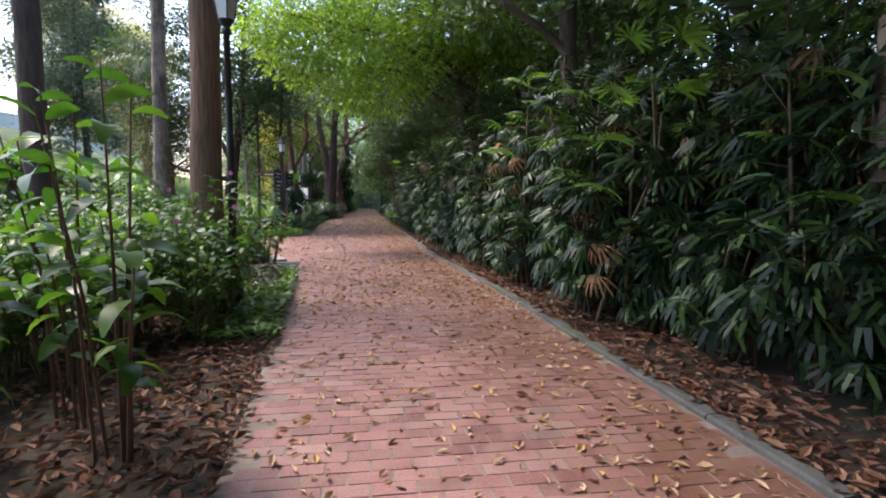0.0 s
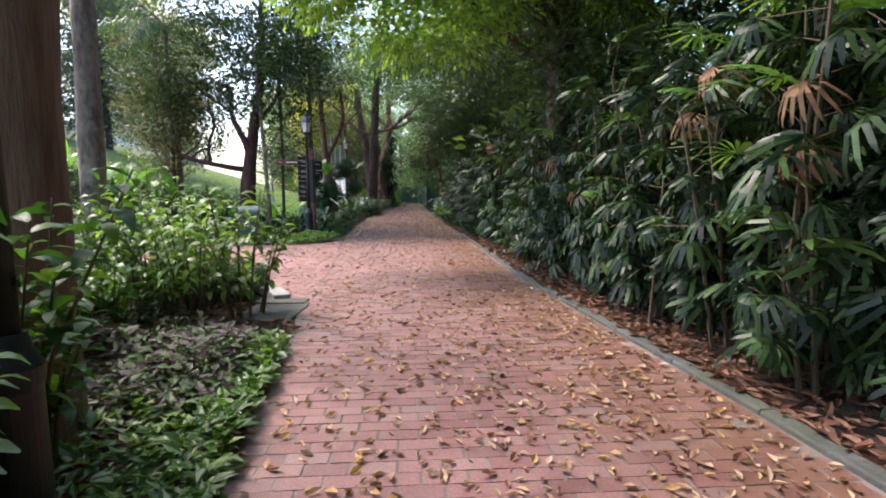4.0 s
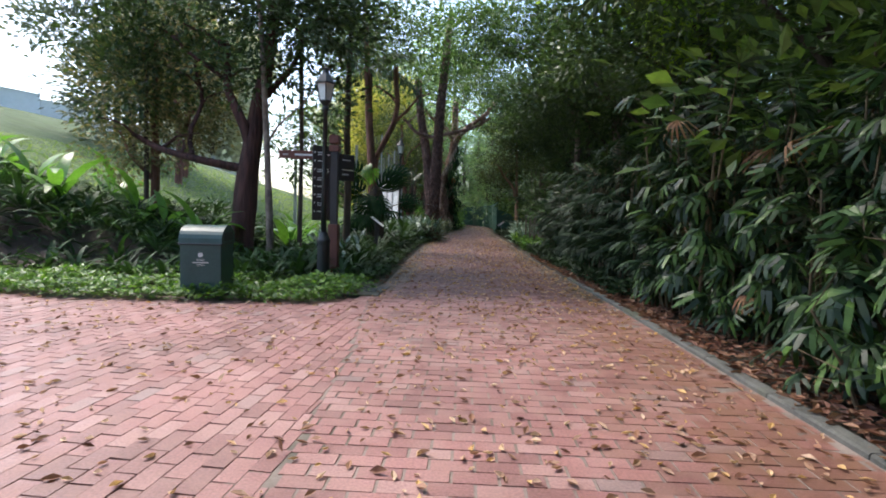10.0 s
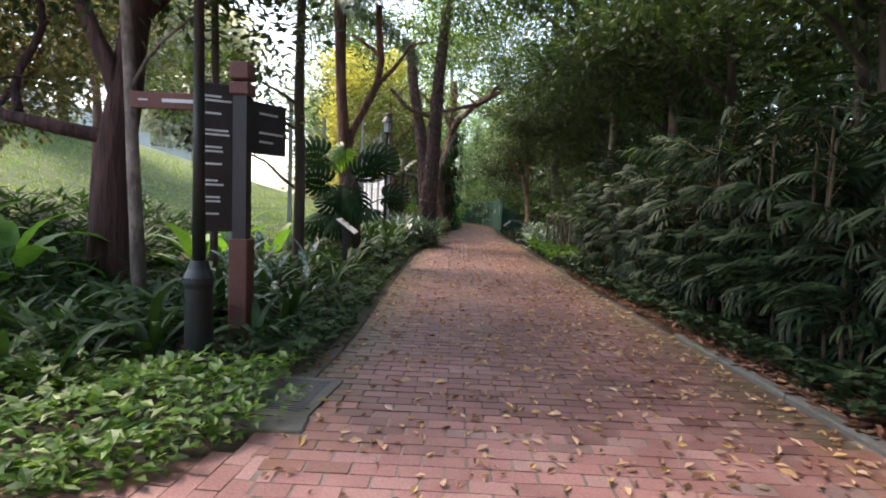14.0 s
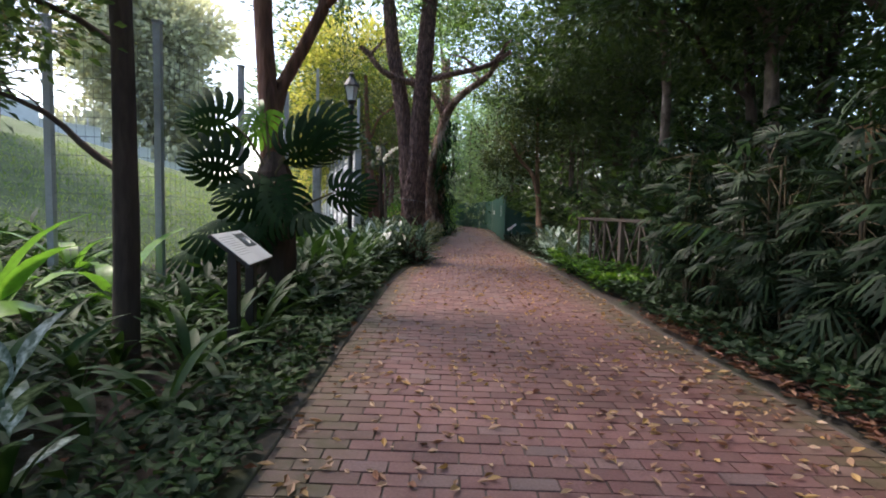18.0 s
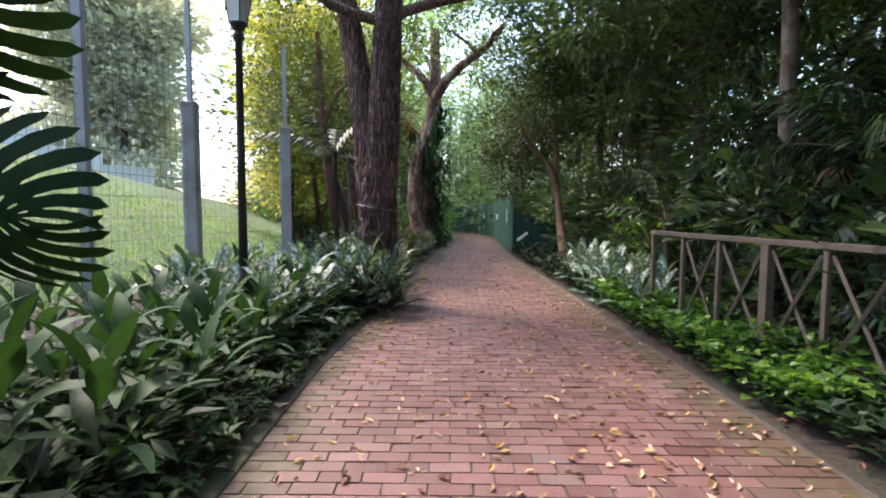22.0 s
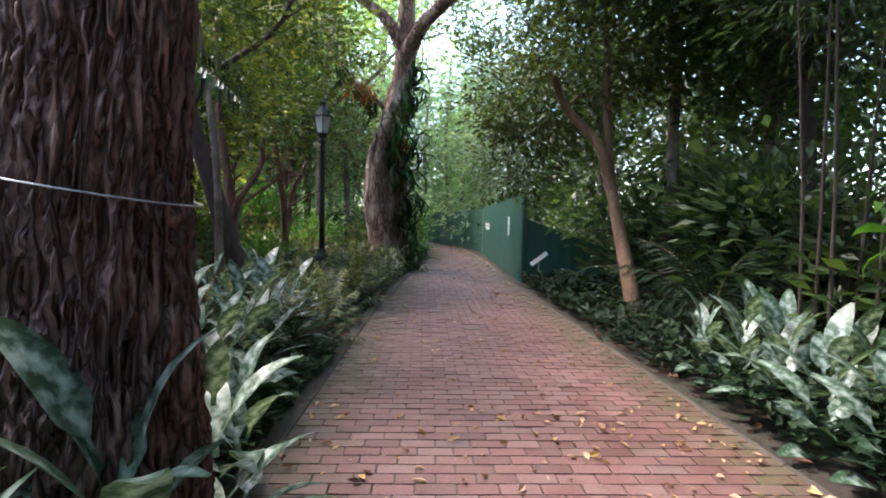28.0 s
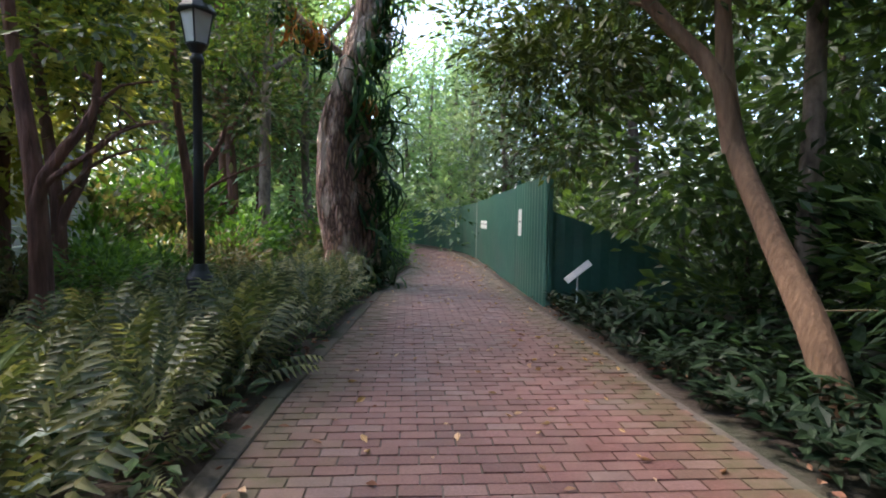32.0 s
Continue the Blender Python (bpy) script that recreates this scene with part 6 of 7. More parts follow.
for z, w in ((2.03, 0.2), (1.86, 0.26), (1.78, 0.15)):
    ln = part("lettering", Geo().box(0.16, 0.16 + w, -0.026, -0.02, z, z + 0.018), M_WHITE, sp, "white unreadable line of print")
    ln.matrix_basis = pose(0, 0, 0, 0, 0, 58)
part("cap", soft_box(-0.085, 0.085, -0.085, 0.085, 2.16, 2.27, 0.01, 1), M_RUST, sp)
part("cap", soft_box(-0.085, 0.085, -0.085, 0.085, 2.29, 2.44, 0.012, 1), M_RUST, sp)
panel = part("panel", soft_box(-0.38, -0.06, -0.02, 0.02, 0.98, 2.24, 0.006, 1), M_PANEL, sp, "tall dark directory panel")
panel.matrix_basis = pose(0, 0, 0, 0, 0, 28)
q = np.random.default_rng(8)
for k in range(8):
    z = 2.12 - k * 0.142
    for m in range(1 + (k % 3 != 1)):
        g = Geo().box(-0.30, -0.30 + 0.09 + 0.12 * q.random(), -0.026, -0.02, z - m * 0.035, z - m * 0.035 + 0.016)
        part("lettering", g, M_WHITE, panel, "white unreadable line of print")
    part("lettering", Geo().box(-0.355, -0.335, -0.026, -0.02, z - 0.005, z + 0.022), M_WHITE, panel, "white arrow mark")
back = part("panel", soft_box(0.07, 0.46, -0.02, 0.02, 1.68, 2.14, 0.006, 1), M_PANEL, sp, "dark direction panel")
back.matrix_basis = pose(0, 0, 0, 0, 0, 58)
arm = part("pointing_board", soft_box(-0.95, 0.0, -0.018, 0.018, 2.02, 2.16, 0.006, 1), M_RUST, sp, "dark brown pointing board")
arm.matrix_basis = pose(0, 0, 0, 0, 0, 4)
part("lettering", Geo().box(-0.68, -0.32, -0.023, -0.018, 2.075, 2.105), M_WHITE, arm, "white unreadable lettering")
part("lettering", Geo().box(-0.88, -0.80, -0.023, -0.018, 2.085, 2.097), M_WHITE, arm, "white arrow mark")

# ---- wire fence and concrete plank wall beside the lawn ----
def fence_post(at, turn, z1, concrete):
    p = thing("fence_post", at, turn, "grey concrete fence post with a steel extension" if concrete else "grey steel fence post", "fence post", "posts of the boundary fence")
    if concrete:
        part("post", soft_box(-0.075, 0.075, -0.075, 0.075, -0.1, 2.55, 0.012, 1), M_CONC, p)
        part("extension", Geo().box(-0.025, 0.025, -0.025, 0.025, 2.5, z1), M_STEEL, p)
    else:
        part("post", Geo().box(-0.035, 0.035, -0.035, 0.035, -0.1, z1), M_STEEL, p)
        part("cap", Geo().box(-0.045, 0.045, -0.045, 0.045, z1, z1 + 0.02), M_STEEL, p)
    return p


def wire_panel(a, b, z0, z1, gap_v=0.09, gap_h=0.2):
    a, b = Vector(a), Vector(b)
    L = (b - a).length
    ang = math.degrees(math.atan2(b.y - a.y, b.x - a.x))
    panel = thing("wire_mesh", (a.x, a.y, 0), ang, "panel of thin grey welded wire mesh between posts", "fence", "wire fence panels")
    strand = Geo().box(0, L, -0.0022, 0.0022, -0.0026, 0.0026).mesh("strand", M_WIRE)
    for k in range(int((z1 - z0) / gap_h) + 1):
        w = new("strand", strand)
        w.parent, w.matrix_basis = panel, pose(0, 0, z0 + k * gap_h)
    g = Geo()
    for k in range(int(L / gap_v) + 1):
        g.box(k * gap_v - 0.0012, k * gap_v + 0.0012, -0.0014, 0.0014, z0, z1)
    tagged(part("wire_grid", g, M_WIRE, panel), kind="stuff")
    return panel


FENCE = [(-5.3, 25.2), (-4.2, 25.3), (-4.0, 27.0), (-3.87, 28.6), (-3.74, 30.13), (-3.25, 31.9)]
for k, (x, y) in enumerate(FENCE[:-1]):
    fence_post((x, y, 0), 5, 3.1 if k < 4 else 3.9, False) if k < 4 else fence_post((x, y, 0), 5, 3.9, True)
    wire_panel(FENCE[k], FENCE[k + 1], 0.1, 3.0)
WALL = [(-3.25 - 0.305 * 1.55 * k, 31.9 + 1.55 * k) for k in range(10)]
wang = math.degrees(math.atan2(1.0, -0.305))
plank = soft_box(0.085, 1.545, -0.03, 0.03, 0.0, 0.138, 0.012, 1).mesh("plank", M_WALL)
rail_mesh = Geo().box(0.08, 1.55, -0.02, 0.02, 2.42, 2.5).mesh("rail", M_CONC)
for k in range(9):
    x, y = WALL[k]
    fence_post((x, y, 0), wang, 3.7, True)
    bay = thing("wall_panel", (x, y, 0), wang, "bay of grey horizontal concrete planks between posts", "wall", "bays of the plank wall")
    for j in range(16):
        pl = new("plank", plank)
        pl.parent = bay
        pl.matrix_basis = pose(0, 0.004 * math.sin(j * 2.3 + k), 0.02 + j * 0.1475)
    part("rail", rail_mesh, M_CONC, bay)
    wire_panel(WALL[k], WALL[k + 1], 2.55, 3.6, 0.07, 0.15)


def wall_sign(k, u0, u1, z0, z1, material, label, marks):
    x, y = WALL[k]
    s = thing("sign", (x, y, 0), wang, label, "sign")
    part("plate", soft_box(u0, u1, -0.052, -0.036, z0, z1, 0.004, 1), material, s)
    for (a, b, c, d, mm) in marks:
        part("print", Geo().box(u0 + a, u0 + b, -0.056, -0.052, z0 + c, z0 + d), mm, s, "plain printed bar")
    return s


wall_sign(1, 0.10, 0.95, 1.36, 2.14, M_RED, "red rectangular notice on the plank wall", [(0.10, 0.75, 0.62, 0.66, M_WHITE), (0.3, 0.33, 0.2, 0.5, M_WHITE), (0.42, 0.45, 0.2, 0.5, M_WHITE), (0.15, 0.7, 0.10, 0.13, M_WHITE)])
sg = wall_sign(2, 0.12, 0.95, 0.95, 1.95, M_BOARD, "pale grey notice with round prohibition marks", [(0.1, 0.7, 0.08, 0.12, M_GREYTXT), (0.1, 0.6, 0.18, 0.21, M_GREYTXT)])
for u, z in ((0.32, 1.72), (0.7, 1.72), (0.32, 1.4), (0.7, 1.4)):
    ring = Geo()
    for i in range(20):
        a, b = 2 * math.pi * i / 20, 2 * math.pi * (i + 1) / 20
        ring.add([(0.10 * math.cos(a), 0, 0.10 * math.sin(a)), (0.10 * math.cos(b), 0, 0.10 * math.sin(b)), (0.125 * math.cos(b), 0, 0.125 * math.sin(b)), (0.125 * math.cos(a), 0, 0.125 * math.sin(a))], [(0, 1, 2, 3)])
    ring.box(-0.03, 0.03, -0.001, 0.001, -0.06, 0.06)
    rg = part("emblem", ring, M_PANEL, sg, "dark ring mark")
    rg.matrix_basis = pose(u, -0.057, z)

# ---- braced timber rail ----
rail = thing("railing", (0, 0, 0), 0, "weathered brown railing with crossed braces in the plants", "railing")
RAIL = [(1.70, 31.0), (1.77, 30.32), (1.87, 29.72), (1.99, 29.1), (2.10, 28.5), (2.21, 27.9)]
for k, (x, y) in enumerate(RAIL):
    w = 0.045 if k == 3 else 0.024
    p = part("post", soft_box(-w, w, -w, w, -0.1, 1.1, 0.006, 1), M_RAIL, rail)
    p.matrix_basis = pose(x, y, 0, 0, 0, 12)
for k in range(5):
    a, b = Vector((*RAIL[k], 0)), Vector((*RAIL[k + 1], 0))
    L, ang = (b - a).length, math.degrees(math.atan2(b.y - a.y, b.x - a.x))
    t = part("top_rail", soft_box(-0.04, L + 0.04, -0.04, 0.04, 1.10, 1.155, 0.006, 1), M_RAIL, rail)
    t.matrix_basis = pose(a.x, a.y, 0, 0, 0, ang)
    for z0, z1, off in ((0.12, 1.05, -0.014), (1.05, 0.12, 0.014)) if k else ():
        br = part("brace", Geo().tube([(0.04, off, z0), (L - 0.04, off, z1)], [0.02, 0.02], 4), M_RAIL, rail)
        br.matrix_basis = pose(a.x, a.y, 0, 0, 0, ang)

# ---- green hoarding ----
HOARD = [(1.20, 41.65), (1.24, 44.0), (1.33, 47.5), (1.44, 51.0), (1.30, 54.0), (0.85, 57.0), (0.0, 60.0), (-1.4, 63.0)]
for k in range(len(HOARD) - 1):
    a, b = Vector((*HOARD[k], 0)), Vector((*HOARD[k + 1], 0))
    L, ang = (b - a).length, math.degrees(math.atan2(b.y - a.y, b.x - a.x))
    h0, h1 = 1.88 - 0.012 * k * 3, 1.88 - 0.012 * (k + 1) * 3
    hp = thing("hoarding", (a.x, a.y, 0), ang, "dark green sheet metal hoarding along the path", "hoarding", "hoarding panels")
    g = Geo()
    n = int(L / 0.1)
    for i in range(n):
        u0, u1 = L * i / n, L * (i + 1) / n
        o0, o1 = (0.012 if i % 2 else 0.0), (0.0 if i % 2 else 0.012)
        g.add([(u0, o0, -0.05), (u1, o1, -0.05), (u1, o1, h1), (u0, o0, h0)], [(0, 1, 2, 3)])
        g.add([(u0, o0 - 0.012, -0.05), (u1, o1 - 0.012, -0.05), (u1, o1 - 0.012, h1), (u0, o0 - 0.012, h0)], [(3, 2, 1, 0)])
    part("sheet", g, M_HOARD, hp)
    part("post", Geo().box(-0.03, 0.03, -0.075, -0.02, -0.1, h0 + (0.12 if k == 1 else 0.03)), M_HOARD, hp)
    part("cap_rail", Geo().box(0.03, L - 0.03, -0.04, -0.013, h1 - 0.06, h1 - 0.01), M_HOARD, hp)
    if k == 3:
        part("seam_strip", Geo().box(0.0, 0.09, 0.014, 0.022, 0, h0), M_CONC, hp, "pale vertical joint strip")
side_h = thing("hoarding", (1.22, 41.72, 0), 0, "dark green hoarding with a sloping top edge", "hoarding", "hoarding panels")
g = Geo()
n = 22
for i in range(n):
    u0, u1 = 2.95 * i / n, 2.95 * (i + 1) / n
    o0, o1 = (0.012 if i % 2 else 0.0), (0.0 if i % 2 else 0.012)
    z0, z1 = 1.39 - 1.0 * i / n, 1.39 - 1.0 * (i + 1) / n
    g.add([(u0, o0, -0.05), (u1, o1, -0.05), (u1, o1, z1), (u0, o0, z0)], [(0, 1, 2, 3)])
    g.add([(u0, o0 + 0.012, -0.05), (u1, o1 + 0.012, -0.05), (u1, o1 + 0.012, z1), (u0, o0 + 0.012, z0)], [(3, 2, 1, 0)])
part("sheet", g, M_HOARD, side_h)
part("post", Geo().box(2.02, 2.09, 0.02, 0.08, -0.1, 1.34), M_BLACK, side_h)
for (k, u, z0, z1, w) in ((0, 1.75, 0.95, 1.42, 0.28), (2, 0.8, 0.98, 1.2, 1.5), (4, 0.9, 0.9, 1.3, 0.25)):
    a, b = Vector((*HOARD[k], 0)), Vector((*HOARD[k + 1], 0))
    ang = math.degrees(math.atan2(b.y - a.y, b.x - a.x))
    nt = thing("notice", (a.x, a.y, 0), ang, "white paper notice on the green hoarding", "notice", "notices on the hoarding")
    part("sheet", Geo().box(u, u + w, 0.014, 0.018, z0, z1), M_WHITE, nt)
    part("print", Geo().box(u + 0.03, u + w - 0.03, 0.018, 0.0195, (z0 + z1) / 2, (z0 + z1) / 2 + 0.03), M_GREYTXT, nt, "grey unreadable print")
lab = thing("plant_label", (1.42, 40.9, 0), 0, "white slanted plant label on a thin stake", "label")
part("stake", Geo().tube([(0, 0, -0.05), (0, 0, 0.55)], [0.012, 0.012], 6), M_STEEL, lab)
pl = part("plate", soft_box(-0.20, 0.20, -0.045, 0.045, -0.008, 0.008, 0.004, 1), M_WHITE, lab)
pl.matrix_basis = pose(0, -0.015, 0.57, 62, -38, 0)

# ---- drains and kerb pieces at the junction ----
def drain(at, turn, w, d):
    dr = thing("drain_grate", at, turn, "grey slotted drain grate set in concrete", "drain", "drain grates")
    part("frame", Geo().box(-w / 2 - 0.07, w / 2 + 0.07, -d / 2 - 0.07, -d / 2, -0.08, 0.004).box(-w / 2 - 0.07, w / 2 + 0.07, d / 2, d / 2 + 0.07, -0.08, 0.004).box(-w / 2 - 0.07, -w / 2, -d / 2, d / 2, -0.08, 0.004).box(w / 2, w / 2 + 0.07, -d / 2, d / 2, -0.08, 0.004), M_KERB, dr)
    # no hollow: a black block paints the darkness under the bars
    part("pit", Geo().box(-w / 2, w / 2, -d / 2, d / 2, -0.085, -0.018), M_BLACK, dr, "black block standing in for the shade below the slots")
    n = int(d / 0.034)
    bar = Geo().box(-w / 2, w / 2, -0.011, 0.011, -0.03, 0.002).mesh("bar", M_GRATE)
    for i in range(n):
        ob = new("bar", bar)
        ob.parent = dr
        ob.matrix_basis = pose(0, -d / 2 + d * (i + 0.5) / n, 0)
    return dr


drain((-1.60, 10.14, 0.006), -5, 0.46, 0.60)
drain((-2.07, 18.62, 0.006), -6, 0.46, 0.56)
KERB_STONES = ((-1.74, 10.98, 118, 0.44), (-1.98, 11.40, 122, 0.46), (-2.28, 11.80, 135, 0.5), (-2.72, 12.10, 155, 0.5), (-3.28, 12.25, 170, 0.6), (-3.9, 12.3, 176, 0.6))
slabs = thing("kerb", (0, 0, 0), 0, "pale broken concrete kerb stones round the corner of the bed", "kerb", kind="structure")
for (x, y, a, L) in KERB_STONES:
    k = part("kerb_stone", soft_box(-L / 2, L / 2, -0.1, 0.1, -0.05, 0.075, 0.02, 2), M_CONC, slabs)
    k.matrix_basis = pose(x, y, 0, 2, -2, a)
part("slab", soft_box(-0.3, 0.3, -0.12, 0.12, -0.05, 0.02, 0.01, 1), M_KERB, slabs).matrix_basis = pose(-1.62, 10.68, 0, 0, 0, -4)
part("slab", soft_box(-0.3, 0.22, -0.1, 0.1, -0.05, 0.014, 0.01, 1), M_KERB, slabs).matrix_basis = pose(-2.0, 18.15, 0, 0, 0, 4)
edging = thing("edging", (0, 0, 0), 0, "worn stone edging between the bricks and the bed", "edging", kind="structure")
y = 18.9
while y < 44:
    x0, x1 = along(LEFT, y), along(LEFT, y + 0.9)
    v = []
    for (x, yy) in ((x0, y), (x1, y + 0.89)):
        v += [(x - 0.13, yy, -0.05), (x - 0.13, yy, 0.0), (x - 0.12, yy, 0.008), (x - 0.012, yy, 0.008), (x - 0.004, yy, 0.0), (x - 0.004, yy, -0.05)]
    part("edging_stone", Geo().add(v, [(i + 6, i + 7, i + 1, i) for i in range(5)] + [(0, 1, 2, 3, 4, 5), (11, 10, 9, 8, 7, 6)]), M_EDGE, edging)
    y += 0.9

# ---- feather palms ----
FRONDS = [frond_geo(1.7, 26, 0.42, 0.045, 0.95, 0.7), frond_geo(1.4, 24, 0.36, 0.04, 0.7, 0.5)]
frond_meshes = [(a.mesh("midrib", M_STEM), b.mesh("leaflets", L_PALM)) for a, b in FRONDS]
# fronds in the shade-darkened leaf colour, for a palm in a dim corner
shade_meshes = [(a, frond_geo(L, 24, 0.38, 0.03, 0.9, 0.5)[1].mesh("leaflets", L_SHADE)) for (a, _), L in zip(frond_meshes, (1.6, 1.35))]
LONG = [frond_geo(1.9, 40, 0.42, 0.032, 1.15, 1.5), frond_geo(1.6, 36, 0.38, 0.03, 1.0, 1.3)]
long_meshes = [(a.mesh("midrib", M_STEM), b.mesh("leaflets", L_FROND)) for a, b in LONG]


def feather_palm(at, h, n, label, seed, el=(0.1, 1.1), size=1.0, long=False, dark=False):
    q = np.random.default_rng(seed)
    p = thing("feather_palm", at, 0, label, "palm", "feather palms")
    if h > 0.4:
        part("trunk", Geo().tube([(0, 0, -0.05), (0.03, 0, h * 0.5), (0, 0, h)], [0.055, 0.045, 0.05], 8, 0.1), M_BARK_DARK, p)
    for k in range(n):
        a = k * 2.4 + q.normal() * 0.3
        e = el[0] + (el[1] - el[0]) * k / n
        d = (math.cos(a) * math.cos(e), math.sin(a) * math.cos(e), math.sin(e))
        m = Matrix((turn_to(d) * size * q.uniform(0.85, 1.15)).tolist()).to_4x4()
        m.translation = (0, 0, h)
        rib, lf = (long_meshes if long else shade_meshes if dark else frond_meshes)[k % 2]
        fr = new("frond", lf)
        fr.parent, fr.matrix_basis = p, m
        part("midrib", rib, M_STEM, fr)
    return p


feather_palm((-3.57, 26.8, 0), 5.4, 11, "slim feather palm with long drooping grey-green fronds", 1, (-0.25, 1.0), 1.05, True)
feather_palm((-4.22, 22.2, 0), 4.9, 11, "slim feather palm with long drooping grey-green fronds", 2, (-0.25, 1.0), 1.0, True)
feather_palm((-7.7, 22.3, 0.8), 5.6, 12, "tall feather palm with long pale drooping fronds", 11, (-0.3, 1.0), 1.3, True)
feather_palm((-3.0, 34.0, 0), 2.35, 8, "slim feather palm with dark drooping fronds", 10, (-0.1, 1.0), 0.8)
feather_palm((2.35, 36.2, 0), 0.3, 9, "low feather palm with arching fronds, shade painted into their leaflets", 4, (0.2, 1.2), 0.85, dark=True)
feather_palm((2.5, 32.6, 0), 1.2, 9, "feather palm with dark arching fronds", 5, (0.2, 1.2), 0.9)
feather_palm((2.6, 26.6, 0), 1.0, 10, "feather palm with dark arching fronds", 6, (0.2, 1.2), 1.0)
feather_palm((2.4, 25.0, 0), 0.6, 10, "feather palm with dark arching fronds", 7, (0.2, 1.2), 1.0)
feather_palm((3.4, 29.6, 0), 1.9, 9, "feather palm with dark arching fronds", 8, (0.1, 1.1), 1.1)
feather_palm((2.2, 21.8, 0), 1.6, 9, "feather palm with dark arching fronds", 9, (0.1, 1.1), 0.9)

# slim canes and a large-leaved shrub beside the path's shaded side
for k, (x, y) in enumerate(((2.45, 34.9), (2.55, 34.7), (2.72, 35.1), (2.85, 34.6), (3.0, 35.0))):
    cane = thing("bamboo_cane", (x, y, 0), 0, "slim bare grey-brown cane rising in dark undergrowth", "cane", "canes beside the path")
    part("culm", Geo().tube([(0, 0, -0.05), (0.03 * (k - 2), 0, 1.6), (0.09 * (k - 2), 0.05, 3.4)], [0.019, 0.016, 0.010], 8), M_BARK_DARK, cane)
    part("foliage", crown_geo([(0.09 * (k - 2), 0.05, 3.5, 0.35, 0.35, 0.3)], 160, 0.16, 0.03, 190 + k), L_DARK, cane)
p = thing("shrub", (2.75, 33.6, 0), 0, "tall shrub with large drooping mid-green leaves", "shrub")
st, lv = shrub_geo(58, 2.55, 0.75, 7, leaf_long(0.27, 0.085, 0.7, 5, 0.2, 0.1), 13, 0.6)
tagged(part("stem", st, M_STEM, p, "thin brown stems"), kind="stuff")
tagged(part("foliage", lv, L_SHRUB, p, "", True), kind="stuff")
tuft = leafy_plant("yellow_palm", "young palm with bright yellow-green narrow leaves", "palm", "", 98, 16, leaf_meshes("leaf", L_GRASSB, [(0.55, 0.06, 0.6), (0.48, 0.06, 0.9)], 0.05), (0.1, 1.3), 0.75)
tuft.matrix_basis = pose(2.5, 33.2, 0.25)

# ---- bushes that fill the beds behind ----
def bush(seed, foliage, label, h=1.5, leaf=(0.17, 0.08), n=1250):
    r = np.random.default_rng(seed)
    p = thing("bush", (0, 0, 0), 0, label, "bush", "bushes behind the beds")
    blobs = [(r.normal() * 0.3, r.normal() * 0.3, h * z, r.uniform(0.45, 0.75), r.uniform(0.45, 0.75), 0.35) for z in (0.2, 0.4, 0.6, 0.8)]
    part("branch", Geo().tube([(0, 0, -0.1), (0.05, 0, h * 0.5), (0, 0.05, h * 0.9)], [0.03, 0.025, 0.01], 5).tube([(0, 0, 0), (0.3, 0.1, h * 0.7)], [0.02, 0.008], 5).tube([(0, 0, 0), (-0.3, -0.1, h * 0.7)], [0.02, 0.008], 5), M_BARK_DARK, p)
    part("foliage", crown_geo(blobs, n, leaf[0], leaf[1], seed, 0.25, 0.0, 0.35), foliage, p)
    return p


BUSH_L = [bush(94, L_COVER, "dense mid-green leafy bush"), bush(95, L_TREE_BUFF, "mottled buff and green bush", 1.1), bush(96, L_SHRUB, "fresh green broad-leaved bush", 1.0)]
BUSH_D = [bush(91, L_DARK, "dense dark green leafy bush"), bush(92, L_TREE, "dense mid-green leafy bush"), bush(93, L_COVER_DK, "dense dark green leafy bush", 1.2)]
r = np.random.default_rng(12)
spots = [(along(RIGHT, y) + q + r.uniform(-0.2, 0.2), y + r.uniform(-0.4, 0.4)) for y in np.arange(26.5, 40.5, 1.5) for q in (2.6, 3.8)]
spots += [(x, y) for y in np.arange(43, 62, 3.0) for x in (2.6, 4.2) if x > 3 or y > 50]
left_spots = [(along(LEFT, y) - q + r.uniform(-0.2, 0.2), y) for y in np.arange(45.5, 62, 1.5) for q in (0.9, 1.9, 3.4)]
left_spots += [(along(LEFT, y) - q, y, 0.0, 0.8) for y in (40.2, 41.5, 42.8, 44.2, 45.4) for q in (2.8, 3.7)]
left_spots += [(-7.2, 46.4, 0.0, 1.7), (-8.4, 47.2, 0.0, 1.9), (-6.2, 47.6, 0.0, 1.6), (-9.6, 48.2, 0.0, 1.9), (-7.4, 49.0, 0.0, 1.8)]
set_out(BUSH_L, left_spots, 0.1, (0.7, 1.1), 22)
spots += [(x, 66 + 0.3 * x) for x in np.arange(-6, 7, 1.4)]
set_out(BUSH_D, spots, 0.1, (0.9, 1.4), 21)

# ferns hanging on the old tree
def hanging_fern(at, heading, leaves, length, material, label, seed, low=-0.9, high=0.9, spread=0.9):
    q = np.random.default_rng(seed)
    fern = thing("hanging_fern", at, 0, label, "fern", "ferns on the old tree")
    g = Geo()
    for _ in range(leaves):
        a, e = heading + q.normal() * spread, q.uniform(low, high)
        v, f, p = leaf_long(length * q.uniform(0.6, 1.15), 0.06, q.uniform(1.2, 2.2), 5, 0.2)
        g.many(v, f, [place((q.normal() * 0.05, q.normal() * 0.05, q.normal() * 0.08), turn_to((math.cos(a) * math.cos(e), math.sin(a) * math.cos(e), math.sin(e)), roll=q.normal() * 0.3), 1.0)])
    tagged(part("foliage", g, material, fern, "", True), kind="stuff")
    return fern


